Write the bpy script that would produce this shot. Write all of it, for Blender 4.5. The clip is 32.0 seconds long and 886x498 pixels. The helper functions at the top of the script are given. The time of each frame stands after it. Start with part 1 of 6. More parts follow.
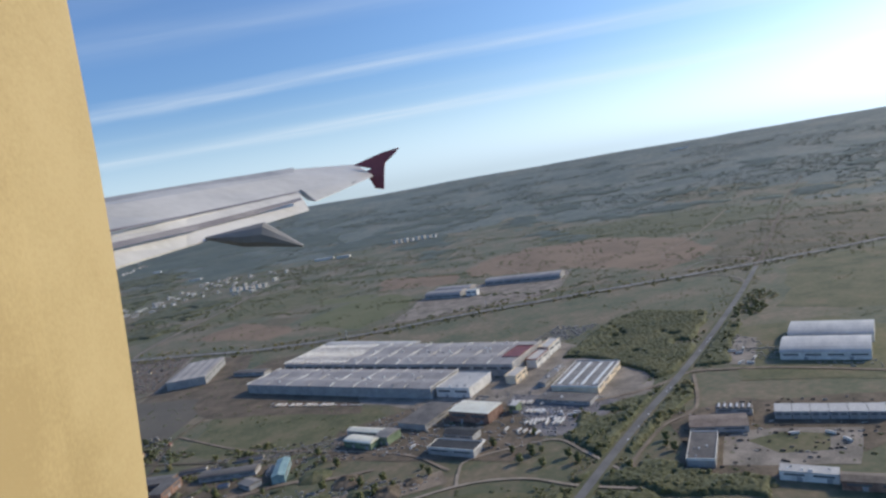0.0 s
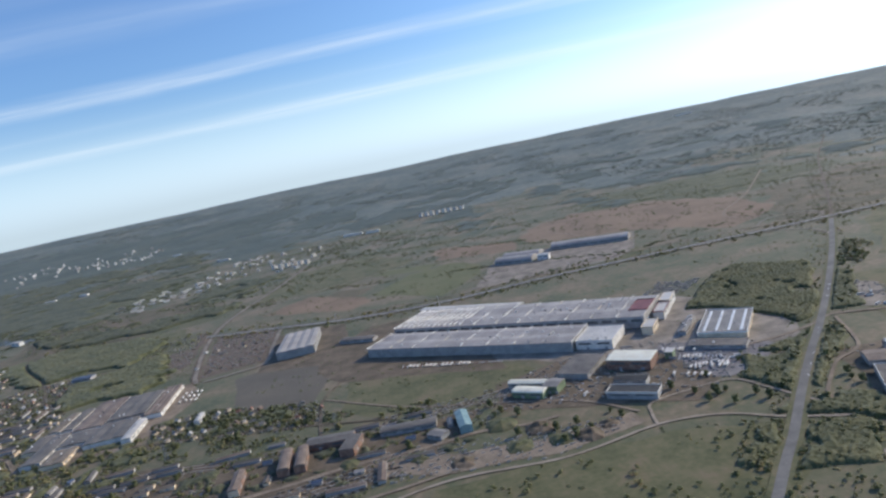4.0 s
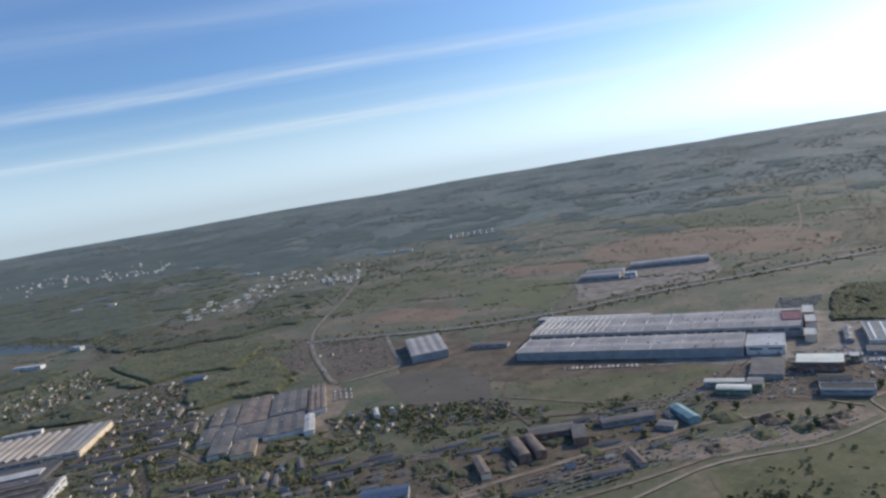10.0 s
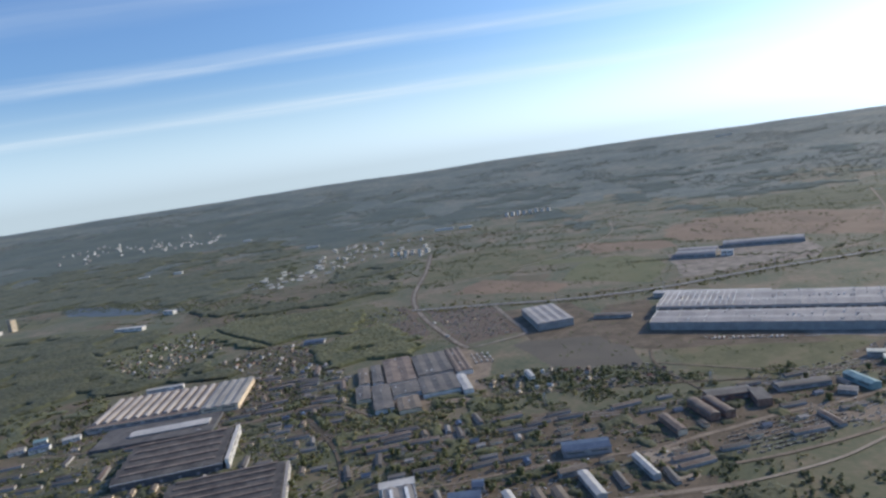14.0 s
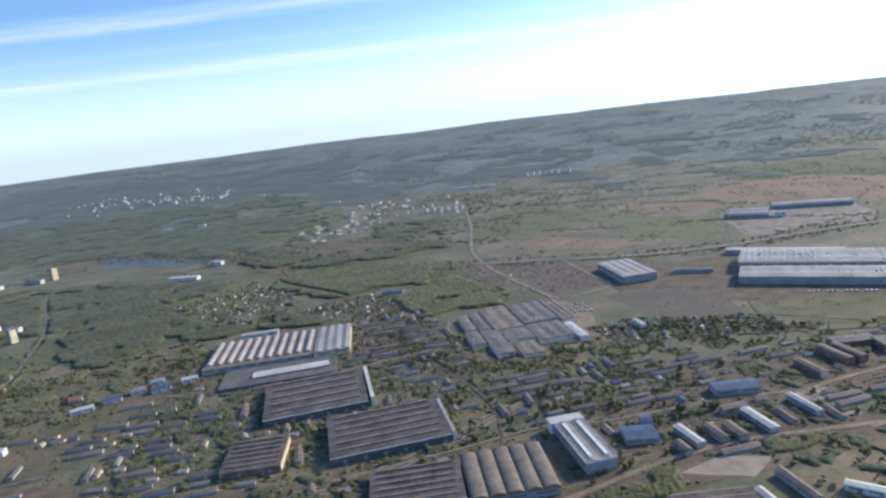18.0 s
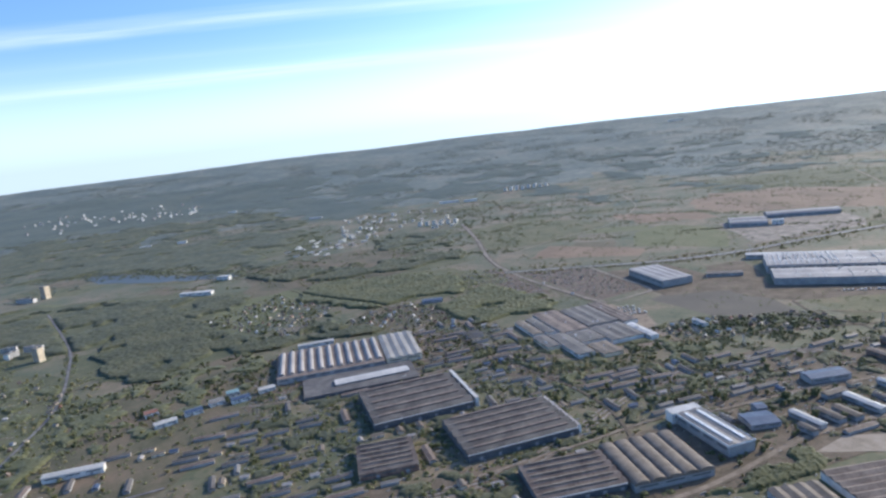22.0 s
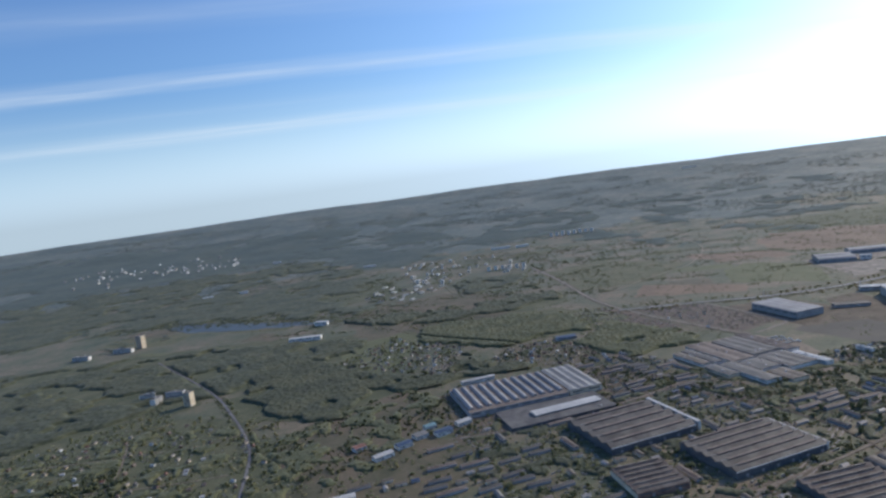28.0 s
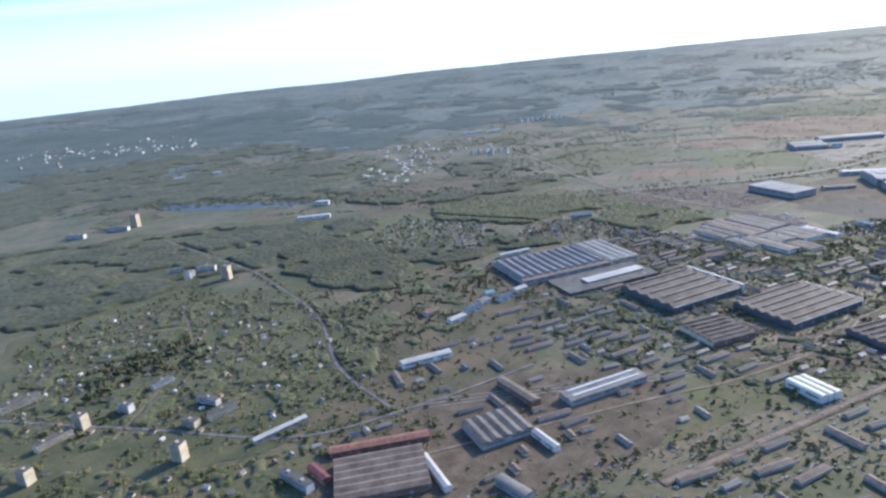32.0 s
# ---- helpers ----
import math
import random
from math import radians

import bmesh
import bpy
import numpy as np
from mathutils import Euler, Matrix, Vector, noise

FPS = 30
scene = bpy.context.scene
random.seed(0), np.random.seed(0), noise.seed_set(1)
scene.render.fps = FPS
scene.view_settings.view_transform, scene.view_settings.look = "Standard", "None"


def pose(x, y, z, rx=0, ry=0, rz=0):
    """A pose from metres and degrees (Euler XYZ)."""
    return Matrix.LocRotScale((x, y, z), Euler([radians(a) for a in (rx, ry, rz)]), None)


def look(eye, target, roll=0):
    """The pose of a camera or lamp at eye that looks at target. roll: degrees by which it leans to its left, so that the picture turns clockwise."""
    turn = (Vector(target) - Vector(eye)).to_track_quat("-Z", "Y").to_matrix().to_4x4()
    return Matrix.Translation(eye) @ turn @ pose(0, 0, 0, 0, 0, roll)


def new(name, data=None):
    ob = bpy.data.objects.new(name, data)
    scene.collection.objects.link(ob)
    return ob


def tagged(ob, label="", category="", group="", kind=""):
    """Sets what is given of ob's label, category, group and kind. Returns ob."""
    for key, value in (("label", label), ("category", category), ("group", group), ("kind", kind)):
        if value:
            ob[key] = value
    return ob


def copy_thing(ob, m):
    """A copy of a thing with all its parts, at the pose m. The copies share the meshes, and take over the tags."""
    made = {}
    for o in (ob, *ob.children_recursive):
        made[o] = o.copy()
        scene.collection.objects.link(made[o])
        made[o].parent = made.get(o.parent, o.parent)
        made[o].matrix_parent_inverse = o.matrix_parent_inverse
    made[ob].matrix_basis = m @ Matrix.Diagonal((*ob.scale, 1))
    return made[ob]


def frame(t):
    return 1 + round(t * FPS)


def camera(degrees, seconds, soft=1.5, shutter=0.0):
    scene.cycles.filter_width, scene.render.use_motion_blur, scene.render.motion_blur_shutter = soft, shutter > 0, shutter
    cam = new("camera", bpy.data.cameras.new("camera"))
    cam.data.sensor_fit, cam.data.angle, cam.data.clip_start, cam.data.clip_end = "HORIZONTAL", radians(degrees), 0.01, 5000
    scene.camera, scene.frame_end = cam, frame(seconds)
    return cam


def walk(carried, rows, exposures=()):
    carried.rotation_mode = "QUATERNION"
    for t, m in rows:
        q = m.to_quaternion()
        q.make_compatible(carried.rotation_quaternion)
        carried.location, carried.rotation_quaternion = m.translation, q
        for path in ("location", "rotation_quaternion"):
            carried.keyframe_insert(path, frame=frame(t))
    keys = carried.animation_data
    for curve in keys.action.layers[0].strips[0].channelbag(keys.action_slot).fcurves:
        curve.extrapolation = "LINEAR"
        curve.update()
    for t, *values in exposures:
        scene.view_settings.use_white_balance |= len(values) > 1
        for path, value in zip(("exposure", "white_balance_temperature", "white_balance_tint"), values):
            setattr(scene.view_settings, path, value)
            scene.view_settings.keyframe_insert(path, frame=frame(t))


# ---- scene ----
cam = camera(67.0, 32.0, soft=2.6)
# seconds, place, turn
PATH = [
    (0.0, 1.4, -5.4, 184.2, 83.80, 10.02, 0.13),
    (0.5, -15.6, -7.7, 185.9, 83.18, 10.12, -0.11),
    (1.0, -32.4, -9.9, 187.6, 82.86, 10.58, -0.22),
    (1.5, -49.2, -12.0, 189.3, 82.66, 10.92, -0.45),
    (2.0, -65.9, -14.0, 191.0, 82.17, 11.61, -0.84),
    (2.5, -82.6, -15.9, 192.7, 82.09, 11.59, -0.86),
    (3.0, -99.2, -17.7, 194.4, 81.88, 11.57, -0.87),
    (3.5, -115.8, -19.5, 196.1, 81.74, 11.60, -1.09),
    (5.5, -182.4, -26.2, 202.5, 80.57, 13.07, -2.88),
    (6.0, -199.1, -27.8, 204.1, 81.20, 13.00, -2.80),
    (6.5, -215.9, -29.4, 205.6, 81.60, 12.95, -3.36),
    (7.0, -232.7, -31.0, 207.1, 84.27, 13.08, -4.11),
    (7.5, -249.5, -32.5, 208.6, 85.59, 12.60, -4.94),
    (8.0, -266.4, -34.1, 210.0, 85.50, 11.99, -5.34),
    (8.5, -283.4, -35.6, 211.4, 85.39, 11.17, -5.20),
    (9.0, -300.4, -37.1, 212.7, 84.61, 10.26, -4.53),
    (9.5, -317.4, -38.6, 214.0, 84.04, 9.75, -4.37),
    (10.0, -334.6, -40.1, 215.3, 83.42, 9.60, -4.32),
    (10.5, -351.8, -41.6, 216.6, 83.52, 9.38, -3.60),
    (11.0, -369.0, -43.0, 217.8, 83.06, 9.86, -3.56),
    (11.5, -386.3, -44.4, 219.0, 82.67, 9.89, -3.73),
    (12.0, -403.6, -45.8, 220.2, 82.35, 9.67, -4.00),
    (12.5, -421.0, -47.1, 221.3, 82.81, 9.41, -3.82),
    (13.0, -438.4, -48.4, 222.4, 84.17, 9.31, -3.52),
    (13.5, -455.9, -49.6, 223.5, 83.68, 9.01, -3.35),
    (14.0, -473.4, -50.8, 224.6, 82.04, 8.38, -2.97),
    (14.5, -490.9, -51.9, 225.6, 81.46, 8.23, -2.95),
    (16.5, -561.3, -55.8, 229.7, 80.62, 7.18, -4.00),
    (17.0, -578.9, -56.5, 230.8, 79.54, 7.21, -4.06),
    (17.5, -596.6, -57.2, 231.8, 78.88, 7.00, -4.49),
    (18.0, -614.2, -57.8, 232.8, 78.59, 6.90, -4.82),
    (18.5, -631.8, -58.3, 233.8, 78.07, 6.91, -5.39),
    (19.0, -649.4, -58.7, 234.8, 77.97, 7.10, -5.97),
    (19.5, -667.1, -59.0, 235.8, 77.99, 7.16, -6.57),
    (20.0, -684.7, -59.2, 236.8, 77.79, 7.05, -7.02),
    (20.5, -702.2, -59.3, 237.8, 77.60, 6.90, -8.14),
    (21.0, -719.8, -59.2, 238.8, 77.95, 6.74, -8.73),
    (21.5, -737.4, -59.1, 239.9, 78.50, 6.69, -9.59),
    (22.0, -754.9, -58.9, 240.9, 79.46, 6.65, -10.20),
    (22.5, -772.4, -58.5, 242.0, 79.86, 6.86, -10.89),
    (23.0, -789.9, -58.1, 243.0, 80.02, 7.01, -11.35),
    (23.5, -807.4, -57.6, 244.1, 80.36, 7.07, -11.66),
    (24.0, -824.9, -57.0, 245.2, 80.98, 7.07, -12.03),
    (24.5, -842.4, -56.2, 246.3, 82.12, 7.00, -11.37),
    (25.0, -859.9, -55.5, 247.4, 83.21, 6.72, -10.50),
    (25.5, -877.4, -54.6, 248.5, 83.75, 6.71, -10.11),
    (27.5, -947.7, -50.6, 252.8, 84.63, 7.16, -10.91),
    (28.0, -965.3, -49.6, 253.9, 83.72, 7.60, -11.56),
    (28.5, -983.1, -48.5, 254.9, 75.51, 9.03, -12.81),
    (29.0, -1000.9, -47.5, 255.9, 73.59, 10.23, -14.19),
    (29.5, -1018.9, -46.6, 256.9, 77.16, 10.61, -15.16),
    (30.0, -1037.0, -45.6, 257.9, 82.96, 9.91, -16.34),
    (30.5, -1055.2, -44.8, 258.8, 85.02, 8.56, -16.55),
    (31.0, -1073.6, -44.1, 259.6, 77.70, 6.36, -17.47),
    (31.5, -1092.2, -43.6, 260.4, 74.57, 5.88, -17.81),
    (32.0, -1111.0, -43.2, 261.1, 73.51, 5.81, -17.61),
]
EXPOSURES = [(t, e, 6800 if t < 18 else 6500 if t < 28.5 else 6250, 10) for t, e in ((0.0, 0.78), (1.0, 0.88), (3.0, 0.92), (6.0, 1.06), (7.2, 1.02), (8.5, 0.74), (10.0, 0.76), (13.0, 0.89), (14.0, 0.85), (17.0, 1.24), (20.0, 1.29), (23.0, 1.34), (24.0, 1.29), (25.0, 1.04), (27.5, 0.70), (28.0, 0.70), (28.6, 1.30), (29.2, 1.55), (30.0, 1.20), (30.6, 0.95), (31.0, 0.82), (31.5, 1.30), (32.0, 1.50))]
walk(cam, [(t, pose(x, y, z, rx, ry, rz)) for t, x, y, z, rx, ry, rz in PATH], EXPOSURES)

# ---- light: evening sun from the far right, clear sky with thin cirrus ----
SUN_EL, SUN_AZ = 27.0, 66.0
world = bpy.data.worlds.new("sky")
scene.world = world
world.use_nodes = True
wt = world.node_tree
wt.nodes.clear()


def wnode(kind, **values):
    n = wt.nodes.new(kind)
    for k, v in values.items():
        if k in n.inputs:
            n.inputs[k].default_value = v
    return n


def wmath(op, a, b=None):
    n = wt.nodes.new("ShaderNodeMath")
    n.operation = op
    for i, v in enumerate((a, b)):
        if v is None:
            continue
        if isinstance(v, (int, float)):
            n.inputs[i].default_value = v
        else:
            wt.links.new(v, n.inputs[i])
    return n.outputs[0]


sky = wt.nodes.new("ShaderNodeTexSky")
sky.sky_type = "NISHITA"
sky.sun_disc = False
sky.sun_elevation, sky.sun_rotation = radians(SUN_EL), radians(SUN_AZ)
sky.altitude, sky.air_density, sky.dust_density, sky.ozone_density = 200, 1.0, 1.8, 2.5
coords = wt.nodes.new("ShaderNodeTexCoord")
split = wt.nodes.new("ShaderNodeSeparateXYZ")
wt.links.new(coords.outputs["Generated"], split.inputs[0])
up = wmath("MAXIMUM", split.outputs[2], 0.05)
# near the horizon the air whitens the sky
grey = wt.nodes.new("ShaderNodeRGBToBW")
wt.links.new(sky.outputs[0], grey.inputs[0])
pale = wt.nodes.new("ShaderNodeMix")
pale.data_type, pale.blend_type = "RGBA", "MULTIPLY"
pale.inputs["Factor"].default_value = 1.0
wt.links.new(grey.outputs[0], pale.inputs["A"])
pale.inputs["B"].default_value = (1.0, 1.02, 1.02, 1)
least = wt.nodes.new("ShaderNodeMix")
least.data_type, least.blend_type = "RGBA", "ADD"
least.inputs["Factor"].default_value = 1.0
wt.links.new(pale.outputs["Result"], least.inputs["A"])
least.inputs["B"].default_value = (4.5, 4.0, 3.3, 1)
low = wt.nodes.new("ShaderNodeMapRange")
low.interpolation_type = "SMOOTHSTEP"
low.inputs["From Min"].default_value, low.inputs["From Max"].default_value = -0.03, 0.17
low.inputs["To Min"].default_value, low.inputs["To Max"].default_value = 0.95, 0.0
wt.links.new(split.outputs[2], low.inputs["Value"])
airy = wt.nodes.new("ShaderNodeMix")
airy.data_type = "RGBA"
wt.links.new(low.outputs[0], airy.inputs["Factor"])
wt.links.new(sky.outputs[0], airy.inputs["A"])
wt.links.new(least.outputs["Result"], airy.inputs["B"])
deep = wt.nodes.new("ShaderNodeMix")
deep.data_type, deep.blend_type = "RGBA", "MULTIPLY"
deep.inputs["Factor"].default_value = 1.0
wt.links.new(airy.outputs["Result"], deep.inputs["A"])
deep.inputs["B"].default_value = (0.66, 0.91, 1.24, 1)
# a flat sheet of cirrus high above: long streaks run across the view
sheet = wt.nodes.new("ShaderNodeCombineXYZ")
wt.links.new(wmath("DIVIDE", split.outputs[0], up), sheet.inputs[0])
wt.links.new(wmath("DIVIDE", split.outputs[1], up), sheet.inputs[1])
bend = wt.nodes.new("ShaderNodeMapping")
bend.inputs["Scale"].default_value = (0.16, 0.5, 1)
wt.links.new(sheet.outputs[0], bend.inputs[0])
streak = wnode("ShaderNodeTexNoise", Scale=1.0, Detail=5.0, Roughness=0.6, Distortion=0.3)
wt.links.new(bend.outputs[0], streak.inputs["Vector"])
fine = wt.nodes.new("ShaderNodeMapping")
fine.inputs["Rotation"].default_value = (0, 0, radians(4))
fine.inputs["Scale"].default_value = (0.5, 2.6, 1)
wt.links.new(sheet.outputs[0], fine.inputs[0])
wisp = wnode("ShaderNodeTexNoise", Scale=1.0, Detail=6.0, Roughness=0.62)
wt.links.new(fine.outputs[0], wisp.inputs["Vector"])
sx = wt.nodes.new("ShaderNodeSeparateXYZ")
wt.links.new(sheet.outputs[0], sx.inputs[0])
across = wmath("ADD", sx.outputs[1], wmath("MULTIPLY", wmath("SUBTRACT", streak.outputs["Fac"], 0.5), 1.6))
cover = None
for centre, width, amount in ((5.7, 0.6, 0.46), (9.8, 1.3, 0.42), (3.75, 0.5, 0.16), (7.6, 0.6, 0.08), (2.9, 0.5, 0.1), (-4.5, 1.0, 0.3), (-8.5, 2.0, 0.25)):
    off = wmath("DIVIDE", wmath("ABSOLUTE", wmath("SUBTRACT", across, centre)), width)
    bell = wmath("POWER", wmath("MAXIMUM", wmath("SUBTRACT", 1.0, off), 0.0), 1.4)
    one = wmath("MULTIPLY", bell, amount)
    cover = one if cover is None else wmath("ADD", cover, one)
patchy = wt.nodes.new("ShaderNodeMapRange")
patchy.inputs["From Min"].default_value, patchy.inputs["From Max"].default_value = 0.32, 0.66
patchy.inputs["To Min"].default_value, patchy.inputs["To Max"].default_value = 0.35, 1.0
wt.links.new(wisp.outputs["Fac"], patchy.inputs["Value"])
cover = wmath("MULTIPLY", cover, patchy.outputs[0])
mix = wt.nodes.new("ShaderNodeMix")
mix.data_type = "RGBA"
wt.links.new(cover, mix.inputs["Factor"])
wt.links.new(deep.outputs["Result"], mix.inputs["A"])
mix.inputs["B"].default_value = (6.2, 6.9, 7.6, 1)
back = wnode("ShaderNodeBackground", Strength=0.08)
wt.links.new(mix.outputs["Result"], back.inputs[0])
wt.links.new(back.outputs[0], wt.nodes.new("ShaderNodeOutputWorld").inputs[0])

sun_data = bpy.data.lights.new("sun", "SUN")
sun_data.energy, sun_data.angle, sun_data.color = 1.8, radians(6.0), (1.0, 0.85, 0.64)
sun = new("sun", sun_data)
ea, aa = radians(SUN_EL), radians(SUN_AZ)
sun_way = Vector((math.sin(aa) * math.cos(ea), math.cos(aa) * math.cos(ea), math.sin(ea)))
sun.matrix_world = look(sun_way * 900, (0, 0, 0))

# ---- materials ----


def material(name, colours, scale=4.0, fine=40.0, rough=0.8, bump=0.3, metal=0.0, coords="Object", spread=0.5, island=0.0, stretch=(1, 1, 1), spec=0.3, through_light=0.0, detail=5, haze_sheen=0.0):
    """Colours mixed by a broad and a fine noise, with relief; scale is in turns a metre."""
    m = bpy.data.materials.new(name)
    m.use_nodes = True
    t = m.node_tree
    b = t.nodes["Principled BSDF"]
    b.inputs["Roughness"].default_value, b.inputs["Metallic"].default_value = rough, metal
    b.inputs["Specular IOR Level"].default_value = spec
    # bluish sheen at flat angles imitates distance haze and lifts dark sides
    b.inputs["Sheen Weight"].default_value, b.inputs["Sheen Roughness"].default_value = haze_sheen, 0.5
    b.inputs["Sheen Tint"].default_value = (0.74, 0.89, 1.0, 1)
    tc = t.nodes.new("ShaderNodeTexCoord")
    mp = t.nodes.new("ShaderNodeMapping")
    mp.inputs["Scale"].default_value = stretch
    t.links.new(tc.outputs[coords], mp.inputs[0])
    n1, n2 = t.nodes.new("ShaderNodeTexNoise"), t.nodes.new("ShaderNodeTexNoise")
    for n, s, d in ((n1, scale, detail), (n2, fine, 3)):
        n.inputs["Scale"].default_value, n.inputs["Detail"].default_value = s, d
        n.inputs["Roughness"].default_value = 0.6 if detail < 6 else 0.68
        t.links.new(mp.outputs[0], n.inputs["Vector"])
    mixn = t.nodes.new("ShaderNodeMath")
    mixn.operation = "MULTIPLY_ADD"
    t.links.new(n2.outputs["Fac"], mixn.inputs[0])
    mixn.inputs[1].default_value = 0.45
    t.links.new(n1.outputs["Fac"], mixn.inputs[2])
    value = mixn.outputs[0]
    if island:
        g = t.nodes.new("ShaderNodeNewGeometry")
        oi = t.nodes.new("ShaderNodeObjectInfo")
        for out in (g.outputs["Random Per Island"], oi.outputs["Random"]):
            a = t.nodes.new("ShaderNodeMath")
            a.operation = "MULTIPLY_ADD"
            t.links.new(out, a.inputs[0])
            a.inputs[1].default_value = island
            t.links.new(value, a.inputs[2])
            value = a.outputs[0]
    r = t.nodes.new("ShaderNodeValToRGB")
    mid = 0.72 + island
    lo, hi = mid - 0.32 * spread, mid + 0.32 * spread + island * 0.3
    els = r.color_ramp.elements
    while len(els) < len(colours):
        els.new(0.5)
    for i, c in enumerate(colours):
        els[i].position = min(1.0, max(0.0, lo + (hi - lo) * i / max(1, len(colours) - 1)))
        els[i].color = (*c, 1)
    sc = t.nodes.new("ShaderNodeMath")
    sc.operation = "MULTIPLY"
    t.links.new(value, sc.inputs[0])
    sc.inputs[1].default_value = 1.0
    t.links.new(sc.outputs[0], r.inputs[0])
    t.links.new(r.outputs[0], b.inputs["Base Color"])
    if bump:
        bp = t.nodes.new("ShaderNodeBump")
        bp.inputs["Strength"].default_value = bump
        t.links.new(mixn.outputs[0], bp.inputs["Height"])
        t.links.new(bp.outputs[0], b.inputs["Normal"])
    if through_light:
        tr = t.nodes.new("ShaderNodeBsdfTranslucent")
        ms = t.nodes.new("ShaderNodeMixShader")
        ms.inputs[0].default_value = through_light
        t.links.new(r.outputs[0], tr.inputs["Color"])
        t.links.new(b.outputs[0], ms.inputs[1])
        t.links.new(tr.outputs[0], ms.inputs[2])
        t.links.new(ms.outputs[0], t.nodes["Material Output"].inputs["Surface"])
    return m


MEADOW = material("meadow", [(0.0557, 0.0673, 0.029), (0.0898, 0.0974, 0.0452), (0.12, 0.112, 0.0581), (0.166, 0.131, 0.0774), (0.214, 0.164, 0.103)], 0.012, 0.16, 0.8, 0.3, spec=0.4, spread=0.5, detail=9, haze_sheen=0.06)
# hill colour bluer than the meadow: distance haze is mixed into it
HILLS = material("hazy_wooded_hills", [(0.0527, 0.0663, 0.0478), (0.0727, 0.0867, 0.0622), (0.101, 0.111, 0.0781), (0.146, 0.137, 0.0957)], 0.005, 0.04, 0.8, 0.2, spec=0.4, spread=0.42, detail=9, haze_sheen=0.11)
PASTURE = material("pasture", [(0.102, 0.109, 0.0445), (0.134, 0.137, 0.0616), (0.161, 0.149, 0.0769)], 0.02, 0.3, 0.85, 0.3, spread=0.6, detail=9, haze_sheen=0.04)
ROUGH_GRASS = material("rough_grass", [(0.0666, 0.0739, 0.0312), (0.102, 0.104, 0.0462), (0.137, 0.127, 0.0625), (0.179, 0.139, 0.082)], 0.03, 0.25, 0.85, 0.3, spread=0.5, detail=9, haze_sheen=0.045)
DRY_FIELD = material("dry_field", [(0.167, 0.116, 0.0771), (0.217, 0.153, 0.102), (0.251, 0.179, 0.119)], 0.012, 0.2, 0.9, 0.3, spread=0.5, detail=9, haze_sheen=0.04)
MARSH = material("dark_grass", [(0.0689, 0.0655, 0.0324), (0.106, 0.0948, 0.0522), (0.143, 0.113, 0.0685), (0.184, 0.131, 0.0847)], 0.02, 0.25, 0.85, 0.3, spread=0.5, detail=9, haze_sheen=0.045)
WOODLAND = material("woodland_floor", [(0.0635, 0.0717, 0.0325), (0.098, 0.1, 0.047), (0.144, 0.133, 0.0694)], 0.03, 0.3, 0.9, 0.4, spread=0.5, detail=9, haze_sheen=0.05)
EARTH = material("bare_earth", [(0.0777, 0.0624, 0.0398), (0.128, 0.1, 0.0695), (0.196, 0.148, 0.105)], 0.05, 0.5, 0.9, 0.5, spread=0.5, detail=9, haze_sheen=0.03)
GRAVEL = material("gravel", [(0.149, 0.121, 0.0887), (0.23, 0.184, 0.14), (0.316, 0.256, 0.192)], 0.06, 0.8, 0.9, 0.4, spread=0.5, detail=9)
SAND = material("sand", [(0.225, 0.189, 0.143), (0.314, 0.262, 0.204), (0.37, 0.314, 0.255)], 0.07, 0.9, 0.9, 0.3)
ASPHALT = material("asphalt", [(0.118, 0.112, 0.116), (0.184, 0.171, 0.173), (0.262, 0.244, 0.231)], 0.08, 1.2, 0.75, 0.2)
CONCRETE = material("concrete", [(0.157, 0.14, 0.115), (0.236, 0.205, 0.171), (0.329, 0.286, 0.238)], 0.06, 0.9, 0.8, 0.2)
ROOF_GREY = material("grey_membrane_roof", [(0.268, 0.244, 0.225), (0.343, 0.311, 0.285), (0.404, 0.367, 0.336)], 0.06, 0.7, 0.6, 0.15, island=0.05, stretch=(1, 0.3, 1), spec=0.4, haze_sheen=0.05)
ROOF_DARK = material("weathered_felt_roof", [(0.0804, 0.0708, 0.0647), (0.134, 0.119, 0.105), (0.187, 0.164, 0.141)], 0.09, 0.9, 0.7, 0.2, island=0.08, spec=0.4, haze_sheen=0.05)
ROOF_BROWN = material("brown_corrugated_roof", [(0.123, 0.092, 0.0751), (0.199, 0.15, 0.12), (0.26, 0.208, 0.166)], 0.12, 1.0, 0.75, 0.3, island=0.06, haze_sheen=0.05)
ROOF_TAN = material("tan_fibre_cement_roof", [(0.132, 0.105, 0.0806), (0.187, 0.152, 0.119), (0.235, 0.193, 0.151)], 0.12, 1.0, 0.8, 0.3, island=0.05, haze_sheen=0.05)
ROOF_SAW = material("dusty_pale_roof", [(0.204, 0.188, 0.17), (0.285, 0.266, 0.241), (0.366, 0.339, 0.308)], 0.1, 0.9, 0.6, 0.15, island=0.06, stretch=(1, 0.3, 1), haze_sheen=0.05)
ROOF_PALE = material("pale_sheet_metal_roof", [(0.427, 0.399, 0.361), (0.53, 0.496, 0.444), (0.63, 0.584, 0.518)], 0.07, 0.8, 0.45, 0.12, island=0.05, stretch=(1, 0.4, 1), spec=0.5, haze_sheen=0.05)
ROOF_CREAM = material("cream_sheet_metal_roof", [(0.66, 0.616, 0.484), (0.792, 0.748, 0.594), (0.8, 0.8, 0.682)], 0.1, 0.8, 0.4, 0.1, spec=0.5)
ROOF_BLUE = material("blue_sheet_metal_roof", [(0.0432, 0.0668, 0.113), (0.0605, 0.0904, 0.15), (0.0865, 0.118, 0.175)], 0.15, 1.0, 0.5, 0.15, haze_sheen=0.05)
